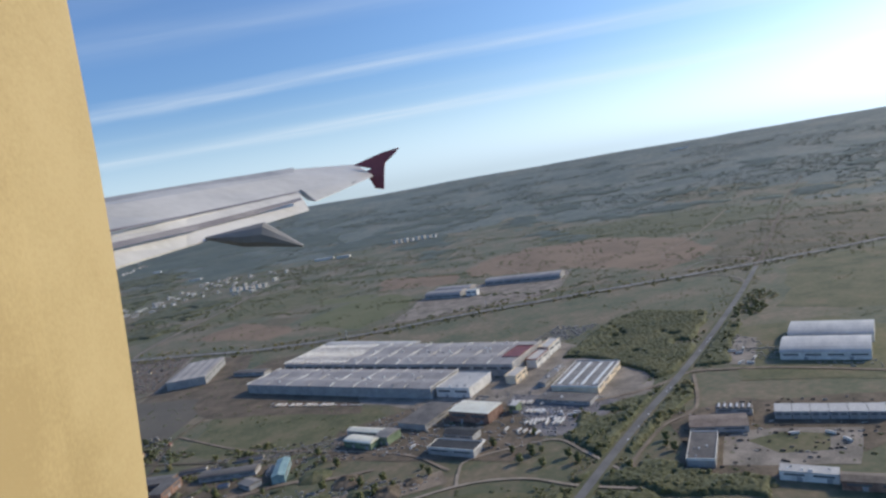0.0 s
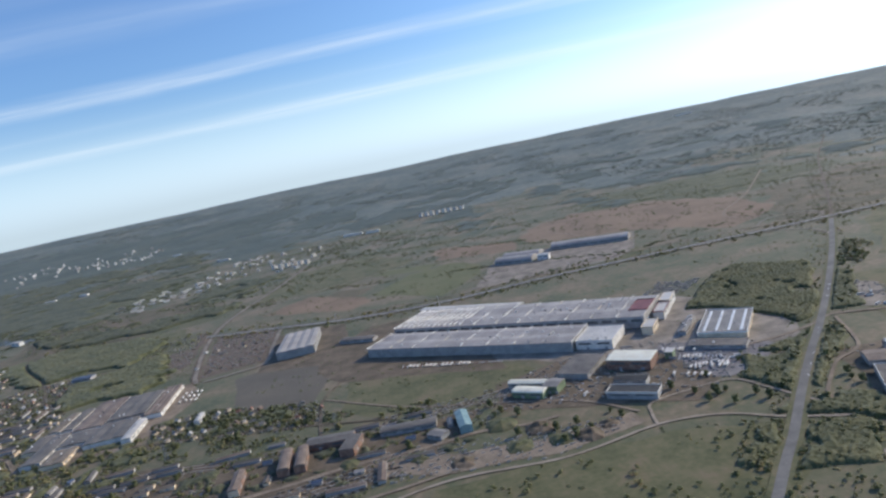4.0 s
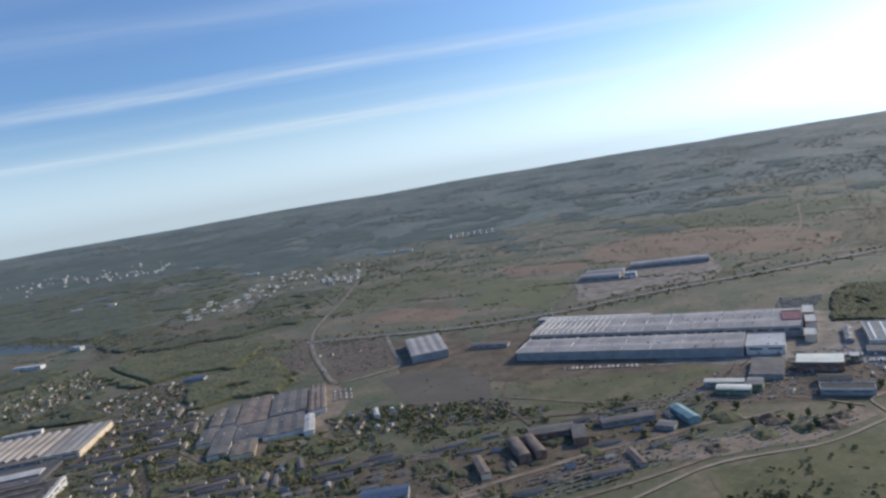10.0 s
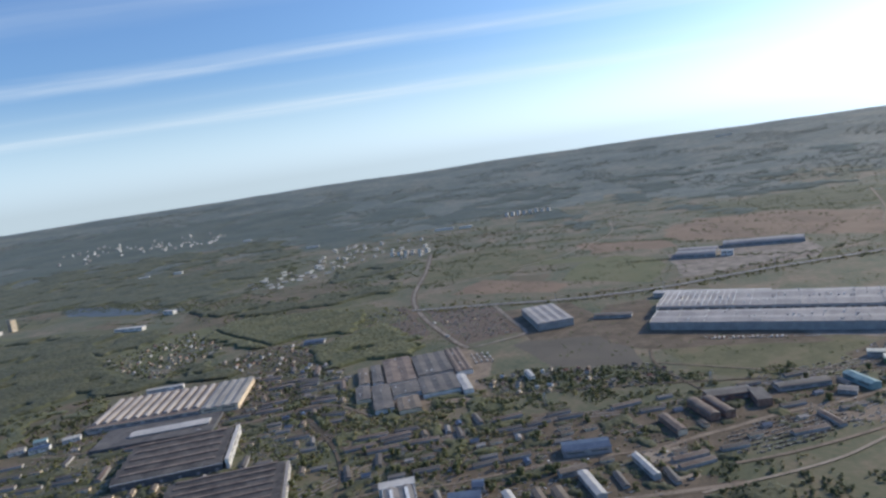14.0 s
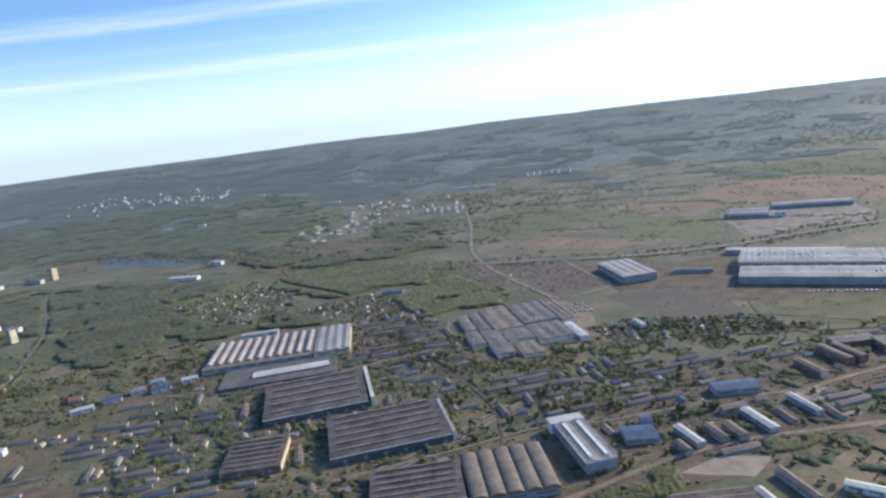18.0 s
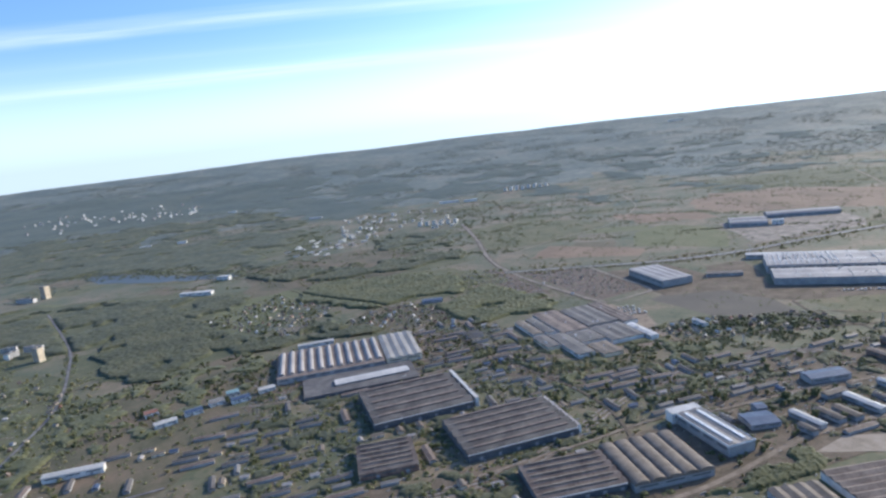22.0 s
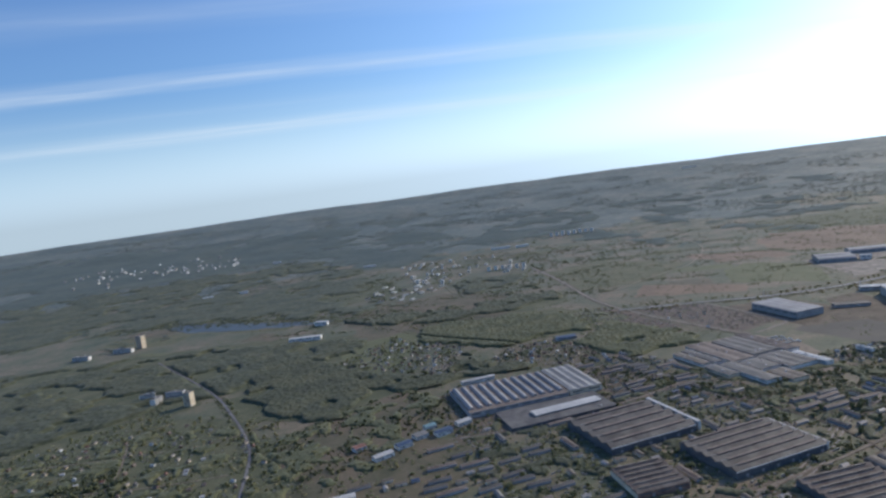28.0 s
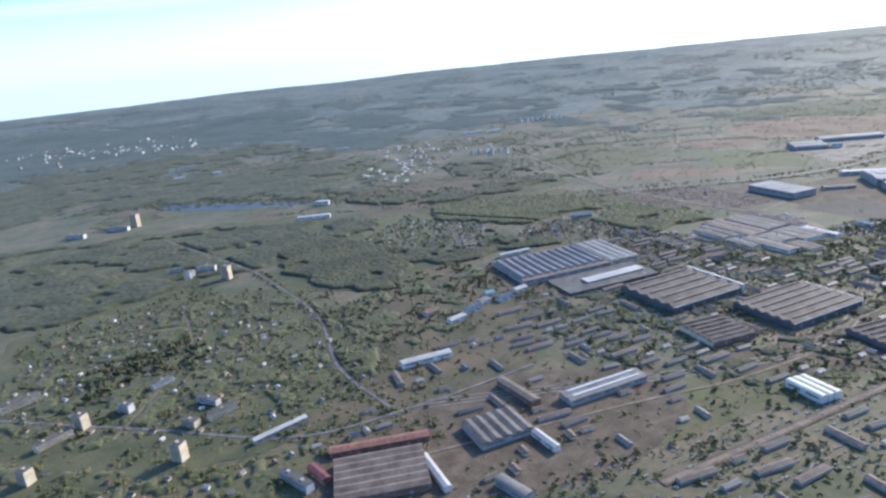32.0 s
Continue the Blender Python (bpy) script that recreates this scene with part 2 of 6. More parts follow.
ROOF_STEEL = material("blue_grey_steel_roof", [(0.171, 0.156, 0.141), (0.236, 0.214, 0.19), (0.302, 0.271, 0.239)], 0.1, 1.0, 0.55, 0.15, island=0.05, haze_sheen=0.05)
ROOF_TEAL = material("teal_sheet_metal_roof", [(0.155, 0.249, 0.259), (0.206, 0.321, 0.333), (0.283, 0.393, 0.388)], 0.15, 1.0, 0.5, 0.12, haze_sheen=0.05)
ROOF_RED = material("red_brown_tile_roof", [(0.176, 0.0841, 0.0616), (0.257, 0.124, 0.0887), (0.339, 0.168, 0.123)], 0.3, 2.0, 0.75, 0.3, island=0.1, haze_sheen=0.05)
WALL_GREY = material("grey_wall_panel", [(0.277, 0.274, 0.27), (0.346, 0.341, 0.332), (0.415, 0.404, 0.392)], 0.15, 1.2, 0.7, 0.15, haze_sheen=0.05)
WALL_BLUE = material("blue_grey_cladding", [(0.253, 0.258, 0.258), (0.305, 0.31, 0.306), (0.364, 0.364, 0.355)], 0.15, 1.2, 0.6, 0.12, haze_sheen=0.05)
WALL_WHITE = material("white_painted_wall", [(0.55, 0.539, 0.506), (0.682, 0.66, 0.616), (0.77, 0.748, 0.704)], 0.2, 1.5, 0.7, 0.12, haze_sheen=0.05)
WALL_BEIGE = material("beige_plaster_wall", [(0.559, 0.445, 0.315), (0.718, 0.585, 0.424), (0.8, 0.686, 0.508)], 0.2, 1.5, 0.8, 0.15, haze_sheen=0.05)
WALL_BRICK = material("red_brown_brick_wall", [(0.175, 0.0976, 0.0712), (0.256, 0.153, 0.113), (0.337, 0.223, 0.17)], 0.25, 2.5, 0.85, 0.3, haze_sheen=0.05)
WALL_RED = material("red_cladding", [(0.15, 0.0518, 0.0554), (0.204, 0.0647, 0.0678), (0.257, 0.0841, 0.0801)], 0.2, 1.5, 0.6, 0.1, haze_sheen=0.05)
WALL_SLATE = material("dark_grey_wall_panel", [(0.09, 0.096, 0.104), (0.12, 0.126, 0.134), (0.15, 0.155, 0.16)], 0.15, 1.2, 0.7, 0.15, haze_sheen=0.05)
ROOF_BLACK = material("black_felt_roof", [(0.035, 0.035, 0.036), (0.05, 0.05, 0.05), (0.075, 0.073, 0.07)], 0.1, 0.9, 0.75, 0.2, haze_sheen=0.03)
WALL_GREEN = material("green_cladding", [(0.122, 0.175, 0.0999), (0.184, 0.24, 0.14), (0.244, 0.292, 0.19)], 0.2, 1.5, 0.6, 0.1, haze_sheen=0.05)
LIGHT_STRIP = material("translucent_skylight_panel", [(0.6, 0.6, 0.58), (0.72, 0.72, 0.7), (0.8, 0.8, 0.78)], 0.3, 2.0, 0.35, 0.08, spec=0.5)
GLASS = material("dark_window_glass", [(0.0748, 0.0814, 0.0881), (0.15, 0.151, 0.154)], 0.3, 2.0, 0.3, 0.0)
GATE = material("steel_gate", [(0.244, 0.245, 0.25), (0.404, 0.396, 0.394)], 0.4, 3.0, 0.6, 0.2)
TRIM = material("white_trim", [(0.6, 0.6, 0.58), (0.75, 0.75, 0.73)], 0.4, 3.0, 0.6, 0.1)
BARK = material("bark", [(0.06, 0.045, 0.03), (0.1, 0.075, 0.05)], 2.0, 9.0, 0.9, 0.4)
LEAF = material("spring_foliage", [(0.145, 0.157, 0.0616), (0.202, 0.213, 0.0862), (0.267, 0.266, 0.111), (0.348, 0.301, 0.143)], 0.03, 0.8, 0.75, 0.0, island=0.18, through_light=0.55, haze_sheen=0.28)
LEAF_DARK = material("dull_foliage", [(0.121, 0.137, 0.0647), (0.17, 0.184, 0.0846), (0.228, 0.223, 0.109)], 0.02, 0.5, 0.8, 0.0, island=0.06, through_light=0.55, haze_sheen=0.25)
GOODS = material("mixed_goods", [(0.07, 0.06, 0.05), (0.13, 0.11, 0.09), (0.19, 0.175, 0.16), (0.12, 0.12, 0.12), (0.22, 0.18, 0.145), (0.34, 0.32, 0.29)], 0.001, 0.002, 0.7, 0.0, island=0.45, spread=1.4)
HIGHWAY = material("worn_highway_asphalt", [(0.125, 0.122, 0.118), (0.165, 0.16, 0.152), (0.205, 0.198, 0.185)], 0.05, 0.6, 0.75, 0.2)
CAR_PAINT = material("car_paint", [(0.033, 0.033, 0.0385), (0.22, 0.033, 0.033), (0.385, 0.396, 0.418), (0.77, 0.77, 0.77)], 0.001, 0.002, 0.3, 0.0, island=0.4, spread=1.6, spec=0.5)
RUBBER = material("tyre_rubber", [(0.022, 0.022, 0.022), (0.0385, 0.0385, 0.0385)], 1.0, 6.0, 0.85, 0.2)
# foliage tinted bluer for distance, haze put into the leaf colour
FAR_LEAF = material("hazy_far_woods", [(0.104, 0.13, 0.0893), (0.134, 0.159, 0.108), (0.171, 0.187, 0.126)], 0.006, 0.05, 0.8, 0.0, island=0.04, through_light=0.55, haze_sheen=0.3)
CANOPY_GREEN = material("young_wood_canopy", [(0.102, 0.112, 0.0505), (0.145, 0.151, 0.0672), (0.194, 0.187, 0.0869)], 0.03, 0.45, 0.8, 0.5, through_light=0.3, haze_sheen=0.16)
CANOPY_DARK = material("dull_wood_canopy", [(0.0821, 0.0916, 0.0532), (0.112, 0.121, 0.0672), (0.152, 0.151, 0.0812)], 0.02, 0.35, 0.8, 0.5, through_light=0.3, haze_sheen=0.12)
FALLOW = material("fallow_soil", [(0.0878, 0.0754, 0.0576), (0.117, 0.102, 0.0788), (0.149, 0.124, 0.0925)], 0.02, 0.4, 0.9, 0.4, spread=0.8, haze_sheen=0.05)
PLOTS = material("dug_garden_soil", [(0.0701, 0.0633, 0.0404), (0.121, 0.0912, 0.0654), (0.166, 0.121, 0.0926), (0.0892, 0.0975, 0.0475)], 0.09, 0.6, 0.9, 0.5, spread=0.9, haze_sheen=0.04)
WATER = material("lake_water", [(0.08, 0.1, 0.11), (0.1, 0.12, 0.13)], 0.02, 0.3, 0.5, 0.1, spec=0.3)
STEEL = material("galvanised_steel", [(0.35, 0.36, 0.37), (0.5, 0.5, 0.5)], 0.5, 4.0, 0.45, 0.1, metal=0.6)

# ---- mesh helpers ----


def box(bm, x0, y0, z0, x1, y1, z1):
    v = [bm.verts.new((x, y, z)) for z in (z0, z1) for y in (y0, y1) for x in (x0, x1)]
    for q in ((0, 2, 3, 1), (4, 5, 7, 6), (0, 1, 5, 4), (2, 6, 7, 3), (0, 4, 6, 2), (1, 3, 7, 5)):
        bm.faces.new([v[i] for i in q])
    return bm


def boxed(*sizes):
    bm = bmesh.new()
    for s in sizes:
        box(bm, *s)
    return bm


def extrude(bm, profile, a0, a1, along="x"):
    """A closed profile of (across, up) drawn out between a0 and a1."""
    rings = []
    for a in (a0, a1):
        rings.append([bm.verts.new((a, p, q) if along == "x" else (p, a, q)) for p, q in profile])
    n = len(profile)
    for i in range(n):
        j = (i + 1) % n
        bm.faces.new((rings[0][i], rings[0][j], rings[1][j], rings[1][i]))
    bm.faces.new(rings[0][::-1])
    bm.faces.new(rings[1])
    return bm


def mesh_of(bm, name, mat, turned=True):
    if turned:
        bmesh.ops.recalc_face_normals(bm, faces=bm.faces)
    me = bpy.data.meshes.new(name)
    bm.to_mesh(me)
    bm.free()
    me.materials.append(mat)
    return me


def part(name, bm, mat, parent, label=""):
    data = bm if isinstance(bm, bpy.types.Mesh) else mesh_of(bm, name, mat)
    ob = new(name, data)
    ob.parent = parent
    return tagged(ob, label=label)


def empty(name, x, y, ang, z=0.0):
    e = new(name)
    e.matrix_basis = pose(x, y, z, 0, 0, ang)
    return e


def shared(cache, key, make):
    if key not in cache:
        cache[key] = make()
    return cache[key]


PIECES = {}

from mathutils.geometry import tessellate_polygon

# ---- ground: one sheet, flat near by, rising to low hills at the horizon ----
MID = Vector((-550.0, 0.0))
RIM, FLAT, RISE = 4360.0, 1950.0, 144.0


def land(x, y):
    r = math.hypot(x - MID.x, y - MID.y)
    s = min(1.0, max(0.0, (r - FLAT) / (RIM - FLAT)))
    roll = noise.noise(Vector((x / 700, y / 700, 3.0))) * 10 + noise.noise(Vector((x / 220, y / 220, 8.0))) * 4
    return RISE * s ** 1.5 + roll * min(1.0, s * 3)


bm = bmesh.new()
radii = [0, 500, 1000, 1500, 1950] + [1950 + (RIM - 1950) * ((i + 1) / 46) for i in range(46)] + [RIM + 60]
spokes = 240
rings = []
for k, r in enumerate(radii):
    ring = []
    for i in range(1 if k == 0 else spokes):
        a = 2 * math.pi * i / spokes
        x, y = MID.x + r * math.cos(a), MID.y + r * math.sin(a)
        ring.append(bm.verts.new((x, y, land(x, y) if r <= RIM else -20)))
    rings.append(ring)
for a, b in zip(rings, rings[1:]):
    for i in range(spokes):
        j = (i + 1) % spokes
        bm.faces.new((a[0], b[i], b[j]) if len(a) == 1 else (a[i], b[i], b[j], a[j]))
ground = tagged(new("ground", mesh_of(bm, "ground", MEADOW)), "wide plain of meadow and scrub, green and brown, out to low hills", "ground", kind="structure")
ground.data.polygons.foreach_set("use_smooth", [True] * len(ground.data.polygons))
# outer faces take the haze-tinted hill colour
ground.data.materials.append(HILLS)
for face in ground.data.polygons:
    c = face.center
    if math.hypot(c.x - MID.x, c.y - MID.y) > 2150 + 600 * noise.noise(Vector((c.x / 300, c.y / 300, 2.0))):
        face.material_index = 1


def outline(corners, wobble, step=9.0):
    pts = []
    for (x0, y0), (x1, y1) in zip(corners, corners[1:] + corners[:1]):
        n = max(1, int(math.hypot(x1 - x0, y1 - y0) / step))
        for i in range(n):
            x, y = x0 + (x1 - x0) * i / n, y0 + (y1 - y0) * i / n
            k = noise.noise_vector(Vector((x / 35, y / 35, 1.7))) * wobble
            pts.append((x + k.x, y + k.y))
    return pts


LAYERS = []


def patch(name, label, category, mat, height, corners, wobble=3.0, step=9.0):
    """A piece of land cover that lies on the ground."""
    bm = bmesh.new()
    rim = outline(corners, wobble, step)
    LAYERS.append(name)
    level = 0.05 + 0.003 * len(LAYERS)
    top = [bm.verts.new((x, y, level)) for x, y in rim]
    for tri in tessellate_polygon([[Vector((x, y, 0)) for x, y in rim]]):
        a, b, c = (top[i] for i in tri)
        if (b.co - a.co).cross(c.co - a.co).z < 0:
            b, c = c, b
        bm.faces.new((a, b, c))
    return tagged(new(name, mesh_of(bm, name, mat, False)), label, category, kind="structure")


def smooth(points, per=8):
    p = [Vector(q) for q in points]
    p = [p[0] * 2 - p[1]] + p + [p[-1] * 2 - p[-2]]
    out = []
    for i in range(1, len(p) - 2):
        for k in range(per):
            t = k / per
            out.append(0.5 * ((2 * p[i]) + (p[i + 1] - p[i - 1]) * t + (2 * p[i - 1] - 5 * p[i] + 4 * p[i + 1] - p[i + 2]) * t * t
                              + (3 * p[i] - p[i - 1] - 3 * p[i + 1] + p[i + 2]) * t ** 3))
    return out + [p[-2]]


def ribbon(bm, line, width, height, shift=0.0, thick=0.1):
    rows = []
    for i, p in enumerate(line):
        d = (line[min(i + 1, len(line) - 1)] - line[max(i - 1, 0)]).normalized()
        n = Vector((-d.y, d.x))
        row = []
        for s, z in ((-0.5, height - thick), (-0.5, height), (0.5, height), (0.5, height - thick)):
            q = p + n * (shift + s * width)
            row.append(bm.verts.new((q.x, q.y, z + (land(q.x, q.y) if q.length > 1300 else 0))))
        rows.append(row)
    for a, b in zip(rows, rows[1:]):
        for i in range(3):
            bm.faces.new((a[i], a[i + 1], b[i + 1], b[i]))
    return bm


PAVED = set()


def road(name, label, mat, points, width, height=0.2, verge=None, line=0.0):
    path = smooth(points)
    for p, q in zip(path, path[1:]):
        n = max(1, int((q - p).length))
        for i in range(n):
            m = p.lerp(q, i / n)
            for dx in range(-int(width / 2) - 1, int(width / 2) + 2):
                for dy in range(-int(width / 2) - 1, int(width / 2) + 2):
                    PAVED.add((int((m.x + dx) // 2), int((m.y + dy) // 2)))
    LAYERS.append(name)
    height += 0.26 + 0.004 * (len(LAYERS) - 40)
    ob = tagged(new(name, mesh_of(ribbon(bmesh.new(), path, width, height), name, mat)), label, "road", kind="structure")
    if verge:
        tagged(new("verge", mesh_of(ribbon(bmesh.new(), path, width * 2.0, height - 0.07), "verge", verge)), "worn grass and gravel verge along a road", "verge", kind="structure")
    if line:
        part("centre_line", ribbon(bmesh.new(), path, line, height + 0.02, 0, 0.015), TRIM, ob)
    return ob


# fields and land cover: first the patchwork of the wide plain
quilt = random.Random(17)
for k in range(46):
    x, y = quilt.uniform(-1700, 1000), quilt.uniform(900, 1900)
    l, w, a = quilt.uniform(60, 190), quilt.uniform(35, 90), radians(-31 + quilt.uniform(-8, 8))
    mat, text = quilt.choice(((MARSH, "dark grass"), (ROUGH_GRASS, "rough green grass"), (DRY_FIELD, "dry brown grass"), (PASTURE, "fresh green grass"), (WOODLAND, "dark scrub"), (MARSH, "dark grass")))
    if math.hypot(x - MID.x, y) + l < FLAT:
        patch("field", "long parcel of " + text + " on the plain", "field", mat, 0.05, [(x + i * l / 2 * math.cos(a) - j * w / 2 * math.sin(a), y + i * l / 2 * math.sin(a) + j * w / 2 * math.cos(a)) for i, j in ((-1, -1), (1, -1), (1, 1), (-1, 1))], 10, 12)
for corners in ([(-1770, 905), (-1418, 783), (-1154, 845), (-1095, 1088), (-1310, 1228), (-1724, 1287)], [(-1526, 1535), (-1220, 1506), (-934, 1408), (-771, 1487), (-814, 1800), (-1325, 1761)], [(-1012, 1007), (-747, 1008), (-524, 1079), (-503, 1144), (-789, 1139), (-1023, 1108)], [(159, 1310), (435, 1241), (715, 1361), (615, 1608), (210, 1656)]):
    patch("woodland_floor", "dark wooded land beyond the town", "woodland", WOODLAND, 0.05, corners, 30, 20)
patch("field", "mown green field beside a big warehouse", "field", ROUGH_GRASS, 0.05, [(-249, 519), (-190, 469), (-125, 465), (-71, 514), (-90, 548), (-248, 636)])
patch("field", "dark fallow plot with damp soil", "field", FALLOW, 0.05, [(-388, 690), (-307, 722), (-258, 700), (-284, 535), (-353, 569)])
patch("allotments", "brown dug allotments with narrow plots", "allotments", PLOTS, 0.05, [(-486, 945), (-390, 916), (-368, 737), (-442, 722)], 4)
patch("allotments", "brown dug allotments beside a wood", "allotments", PLOTS, 0.05, [(-575, 985), (-512, 985), (-478, 800), (-500, 760), (-535, 885), (-572, 890)], 6)
patch("allotments", "trodden grass of a village behind a factory", "allotments", MARSH, 0.05, [(-765, 800), (-721, 852), (-662, 852), (-632, 798), (-600, 715), (-700, 725)], 6)
patch("field", "bright green meadow behind the railway", "field", PASTURE, 0.05, [(-258, 998), (-152, 891), (-87, 994), (-80, 1075), (-126, 1140), (-208, 1099)], 8)
patch("field", "reddish brown dry heath", "field", DRY_FIELD, 0.05, [(6, 1210), (32, 1340), (149, 1430), (312, 1380), (414, 1191), (384, 1000), (282, 939), (190, 1070), (68, 1130)], 20, 20)
patch("field", "brown ploughed strip beside a railway", "field", DRY_FIELD, 0.06, [(-438, 1018), (-283, 919), (-250, 973), (-381, 1104)], 10)
patch("field", "green field among woods", "field", ROUGH_GRASS, 0.05, [(-742, 891), (-604, 856), (-507, 892), (-523, 968), (-580, 1048), (-742, 993)], 10)
patch("field", "brown strip of dry grass by the plain", "field", DRY_FIELD, 0.05, [(-157, 1190), (-14, 1130), (-4, 1240), (-147, 1340)], 15, 15)
patch("field", "rough green land beside a highway", "field", ROUGH_GRASS, 0.05, [(303, 643), (425, 560), (629, 704), (655, 837), (435, 858)], 12, 15)
patch("field", "dark grass plain", "field", MARSH, 0.045, [(343, 908), (635, 898), (815, 1060), (715, 1311), (465, 1211)], 20, 20)
patch("field", "green meadow with worn paths", "field", ROUGH_GRASS, 0.045, [(-170, 355), (-18, 368), (43, 351), (23, 293), (-58, 221), (-189, 229)], 6)
patch("field", "dark meadow between woods and a town", "field", MARSH, 0.045, [(-911, 1007), (-646, 1068), (-565, 1189), (-709, 1369), (-943, 1338)], 25, 20)
patch("field", "green meadow beyond a wood", "field", ROUGH_GRASS, 0.045, [(-483, 1129), (-300, 1140), (-198, 1260), (-301, 1458), (-474, 1409)], 20, 20)
patch("field", "green clearing between houses", "field", PASTURE, 0.05, [(-1060, 557), (-1009, 568), (-969, 609), (-1010, 640), (-1056, 624)], 6)
patch("field", "green meadow near a lake", "field", PASTURE, 0.05, [(-909, 825), (-808, 967), (-840, 1068), (-972, 1017), (-1012, 906)], 15, 12)
patch("field", "rough grass by railway sidings", "field", ROUGH_GRASS, 0.05, [(-886, 287), (-703, 298), (-693, 335), (-784, 363), (-886, 340)], 5)
patch("field", "green plot behind a long hall", "field", PASTURE, 0.05, [(-876, 319), (-805, 324), (-810, 363), (-871, 358)], 3)
patch("wasteland", "dark grass wasteland beside workshops", "wasteland", MARSH, 0.05, [(-1089, 381), (-907, 423), (-836, 558), (-908, 599), (-1009, 542), (-1100, 464)], 10)
patch("woodland_floor", "dark wooded ground beside a garden suburb", "woodland", WOODLAND, 0.045, [(-1092, 763), (-970, 702), (-868, 743), (-889, 835), (-1012, 886), (-1113, 855)], 12)
patch("woodland_floor", "dark ground of a wide wood near a lake", "woodland", WOODLAND, 0.045, [(-1502, 1140), (-1398, 793), (-1215, 865), (-1113, 885), (-961, 936), (-911, 1058), (-1024, 1168), (-1218, 1218)], 25, 15)
patch("field", "dark green ground south of a garden suburb", "field", ROUGH_GRASS, 0.045, [(-1416, 557), (-1394, 391), (-1252, 308), (-1119, 297), (-1100, 391), (-1212, 402)], 10, 12)
# yards
patch("yard", "concrete yard round a big warehouse", "yard", CONCRETE, 0.08, [(-120, 579), (-59, 532), (-29, 517), (121, 470), (150, 538), (87, 661), (-36, 736), (-58, 706)], 4)
patch("yard", "brown earth strip along a warehouse", "yard", EARTH, 0.08, [(-287, 641), (-253, 600), (-100, 543), (-110, 594), (-238, 673), (-186, 795), (-247, 795), (-288, 703)], 7)
patch("yard", "asphalt car park before a store", "yard", ASPHALT, 0.11, [(12, 439), (63, 424), (102, 472), (77, 501), (27, 522), (-3, 470)], 2)
patch("yard", "earth yard with vehicles and stores", "yard", EARTH, 0.09, [(-115, 449), (-59, 429), (12, 403), (38, 429), (17, 512), (-59, 532), (-115, 506)], 3)
patch("yard", "pale concrete yard of a depot", "yard", CONCRETE, 0.08, [(-107, 887), (95, 888), (137, 938), (178, 1070), (149, 1085), (-57, 1070)], 4)
patch("yard", "earth yard by a blue warehouse", "yard", EARTH, 0.08, [(-365, 693), (-272, 672), (-259, 703), (-283, 846), (-380, 856)], 5)
patch("field", "rough grass before two white sheds", "field", ROUGH_GRASS, 0.08, [(191, 471), (283, 426), (364, 519), (323, 591), (232, 604), (206, 548)], 10)
patch("yard", "concrete apron before two white sheds", "yard", CONCRETE, 0.08, [(194, 512), (211, 497), (244, 564), (233, 577)], 1)
patch("yard", "dark earth truck yard with grass", "yard", EARTH, 0.08, [(107, 351), (151, 325), (242, 359), (262, 406), (171, 439), (121, 429)], 9)
patch("yard", "concrete apron by a truck yard", "yard", CONCRETE, 0.11, [(126, 352), (141, 386), (155, 390), (172, 386), (215, 369), (188, 328)], 2)
patch("yard", "concrete yard by a highway", "yard", CONCRETE, 0.11, [(59, 287), (67, 301), (77, 299), (90, 319), (127, 303), (104, 269)], 2)
patch("field", "rough grass inside a truck yard", "field", ROUGH_GRASS, 0.11, [(150, 376), (172, 380), (196, 368), (184, 348), (160, 355)], 3)
patch("yard", "trampled earth among factory halls", "yard", EARTH, 0.06, [(-857, 558), (-643, 568), (-561, 465), (-480, 393), (-297, 372), (-160, 392), (-130, 465), (-328, 466), (-562, 517), (-644, 702), (-868, 702)], 8)
patch("yard", "brown trodden ground between workshops", "yard", EARTH, 0.08, [(-774, 371), (-591, 371), (-480, 387), (-398, 377), (-307, 341), (-327, 309), (-469, 288), (-662, 288), (-764, 340)], 6)
patch("yard", "grey ground between garage rows", "yard", GRAVEL, 0.08, [(-547, 558), (-440, 528), (-418, 641), (-440, 713), (-532, 703)], 5)
patch("yard", "pale sand lot", "yard", SAND, 0.12, [(-342, 387), (-315, 387), (-319, 343), (-338, 346)], 3)
patch("yard", "pale sand lot with dry grass", "yard", SAND, 0.12, [(-465, 307), (-426, 290), (-403, 311), (-434, 320)], 3)
patch("yard", "sandy ground dug over beside a track", "yard", GRAVEL, 0.1, [(-204, 422), (-150, 397), (-94, 392), (-33, 403), (-28, 385), (-89, 368), (-165, 372), (-204, 391)], 4)
patch("yard", "brown ground of workshops and depots", "yard", EARTH, 0.08, [(-1109, 318), (-1007, 277), (-906, 277), (-835, 319), (-825, 392), (-927, 423), (-1095, 391)], 6)
# water
patch("lake", "long still lake reflecting the sky", "water", WATER, 0.1, [(-1312, 1506), (-1250, 1407), (-1137, 1330), (-973, 1258), (-948, 1280), (-1045, 1338), (-1169, 1427), (-1251, 1516)], 8, 12)

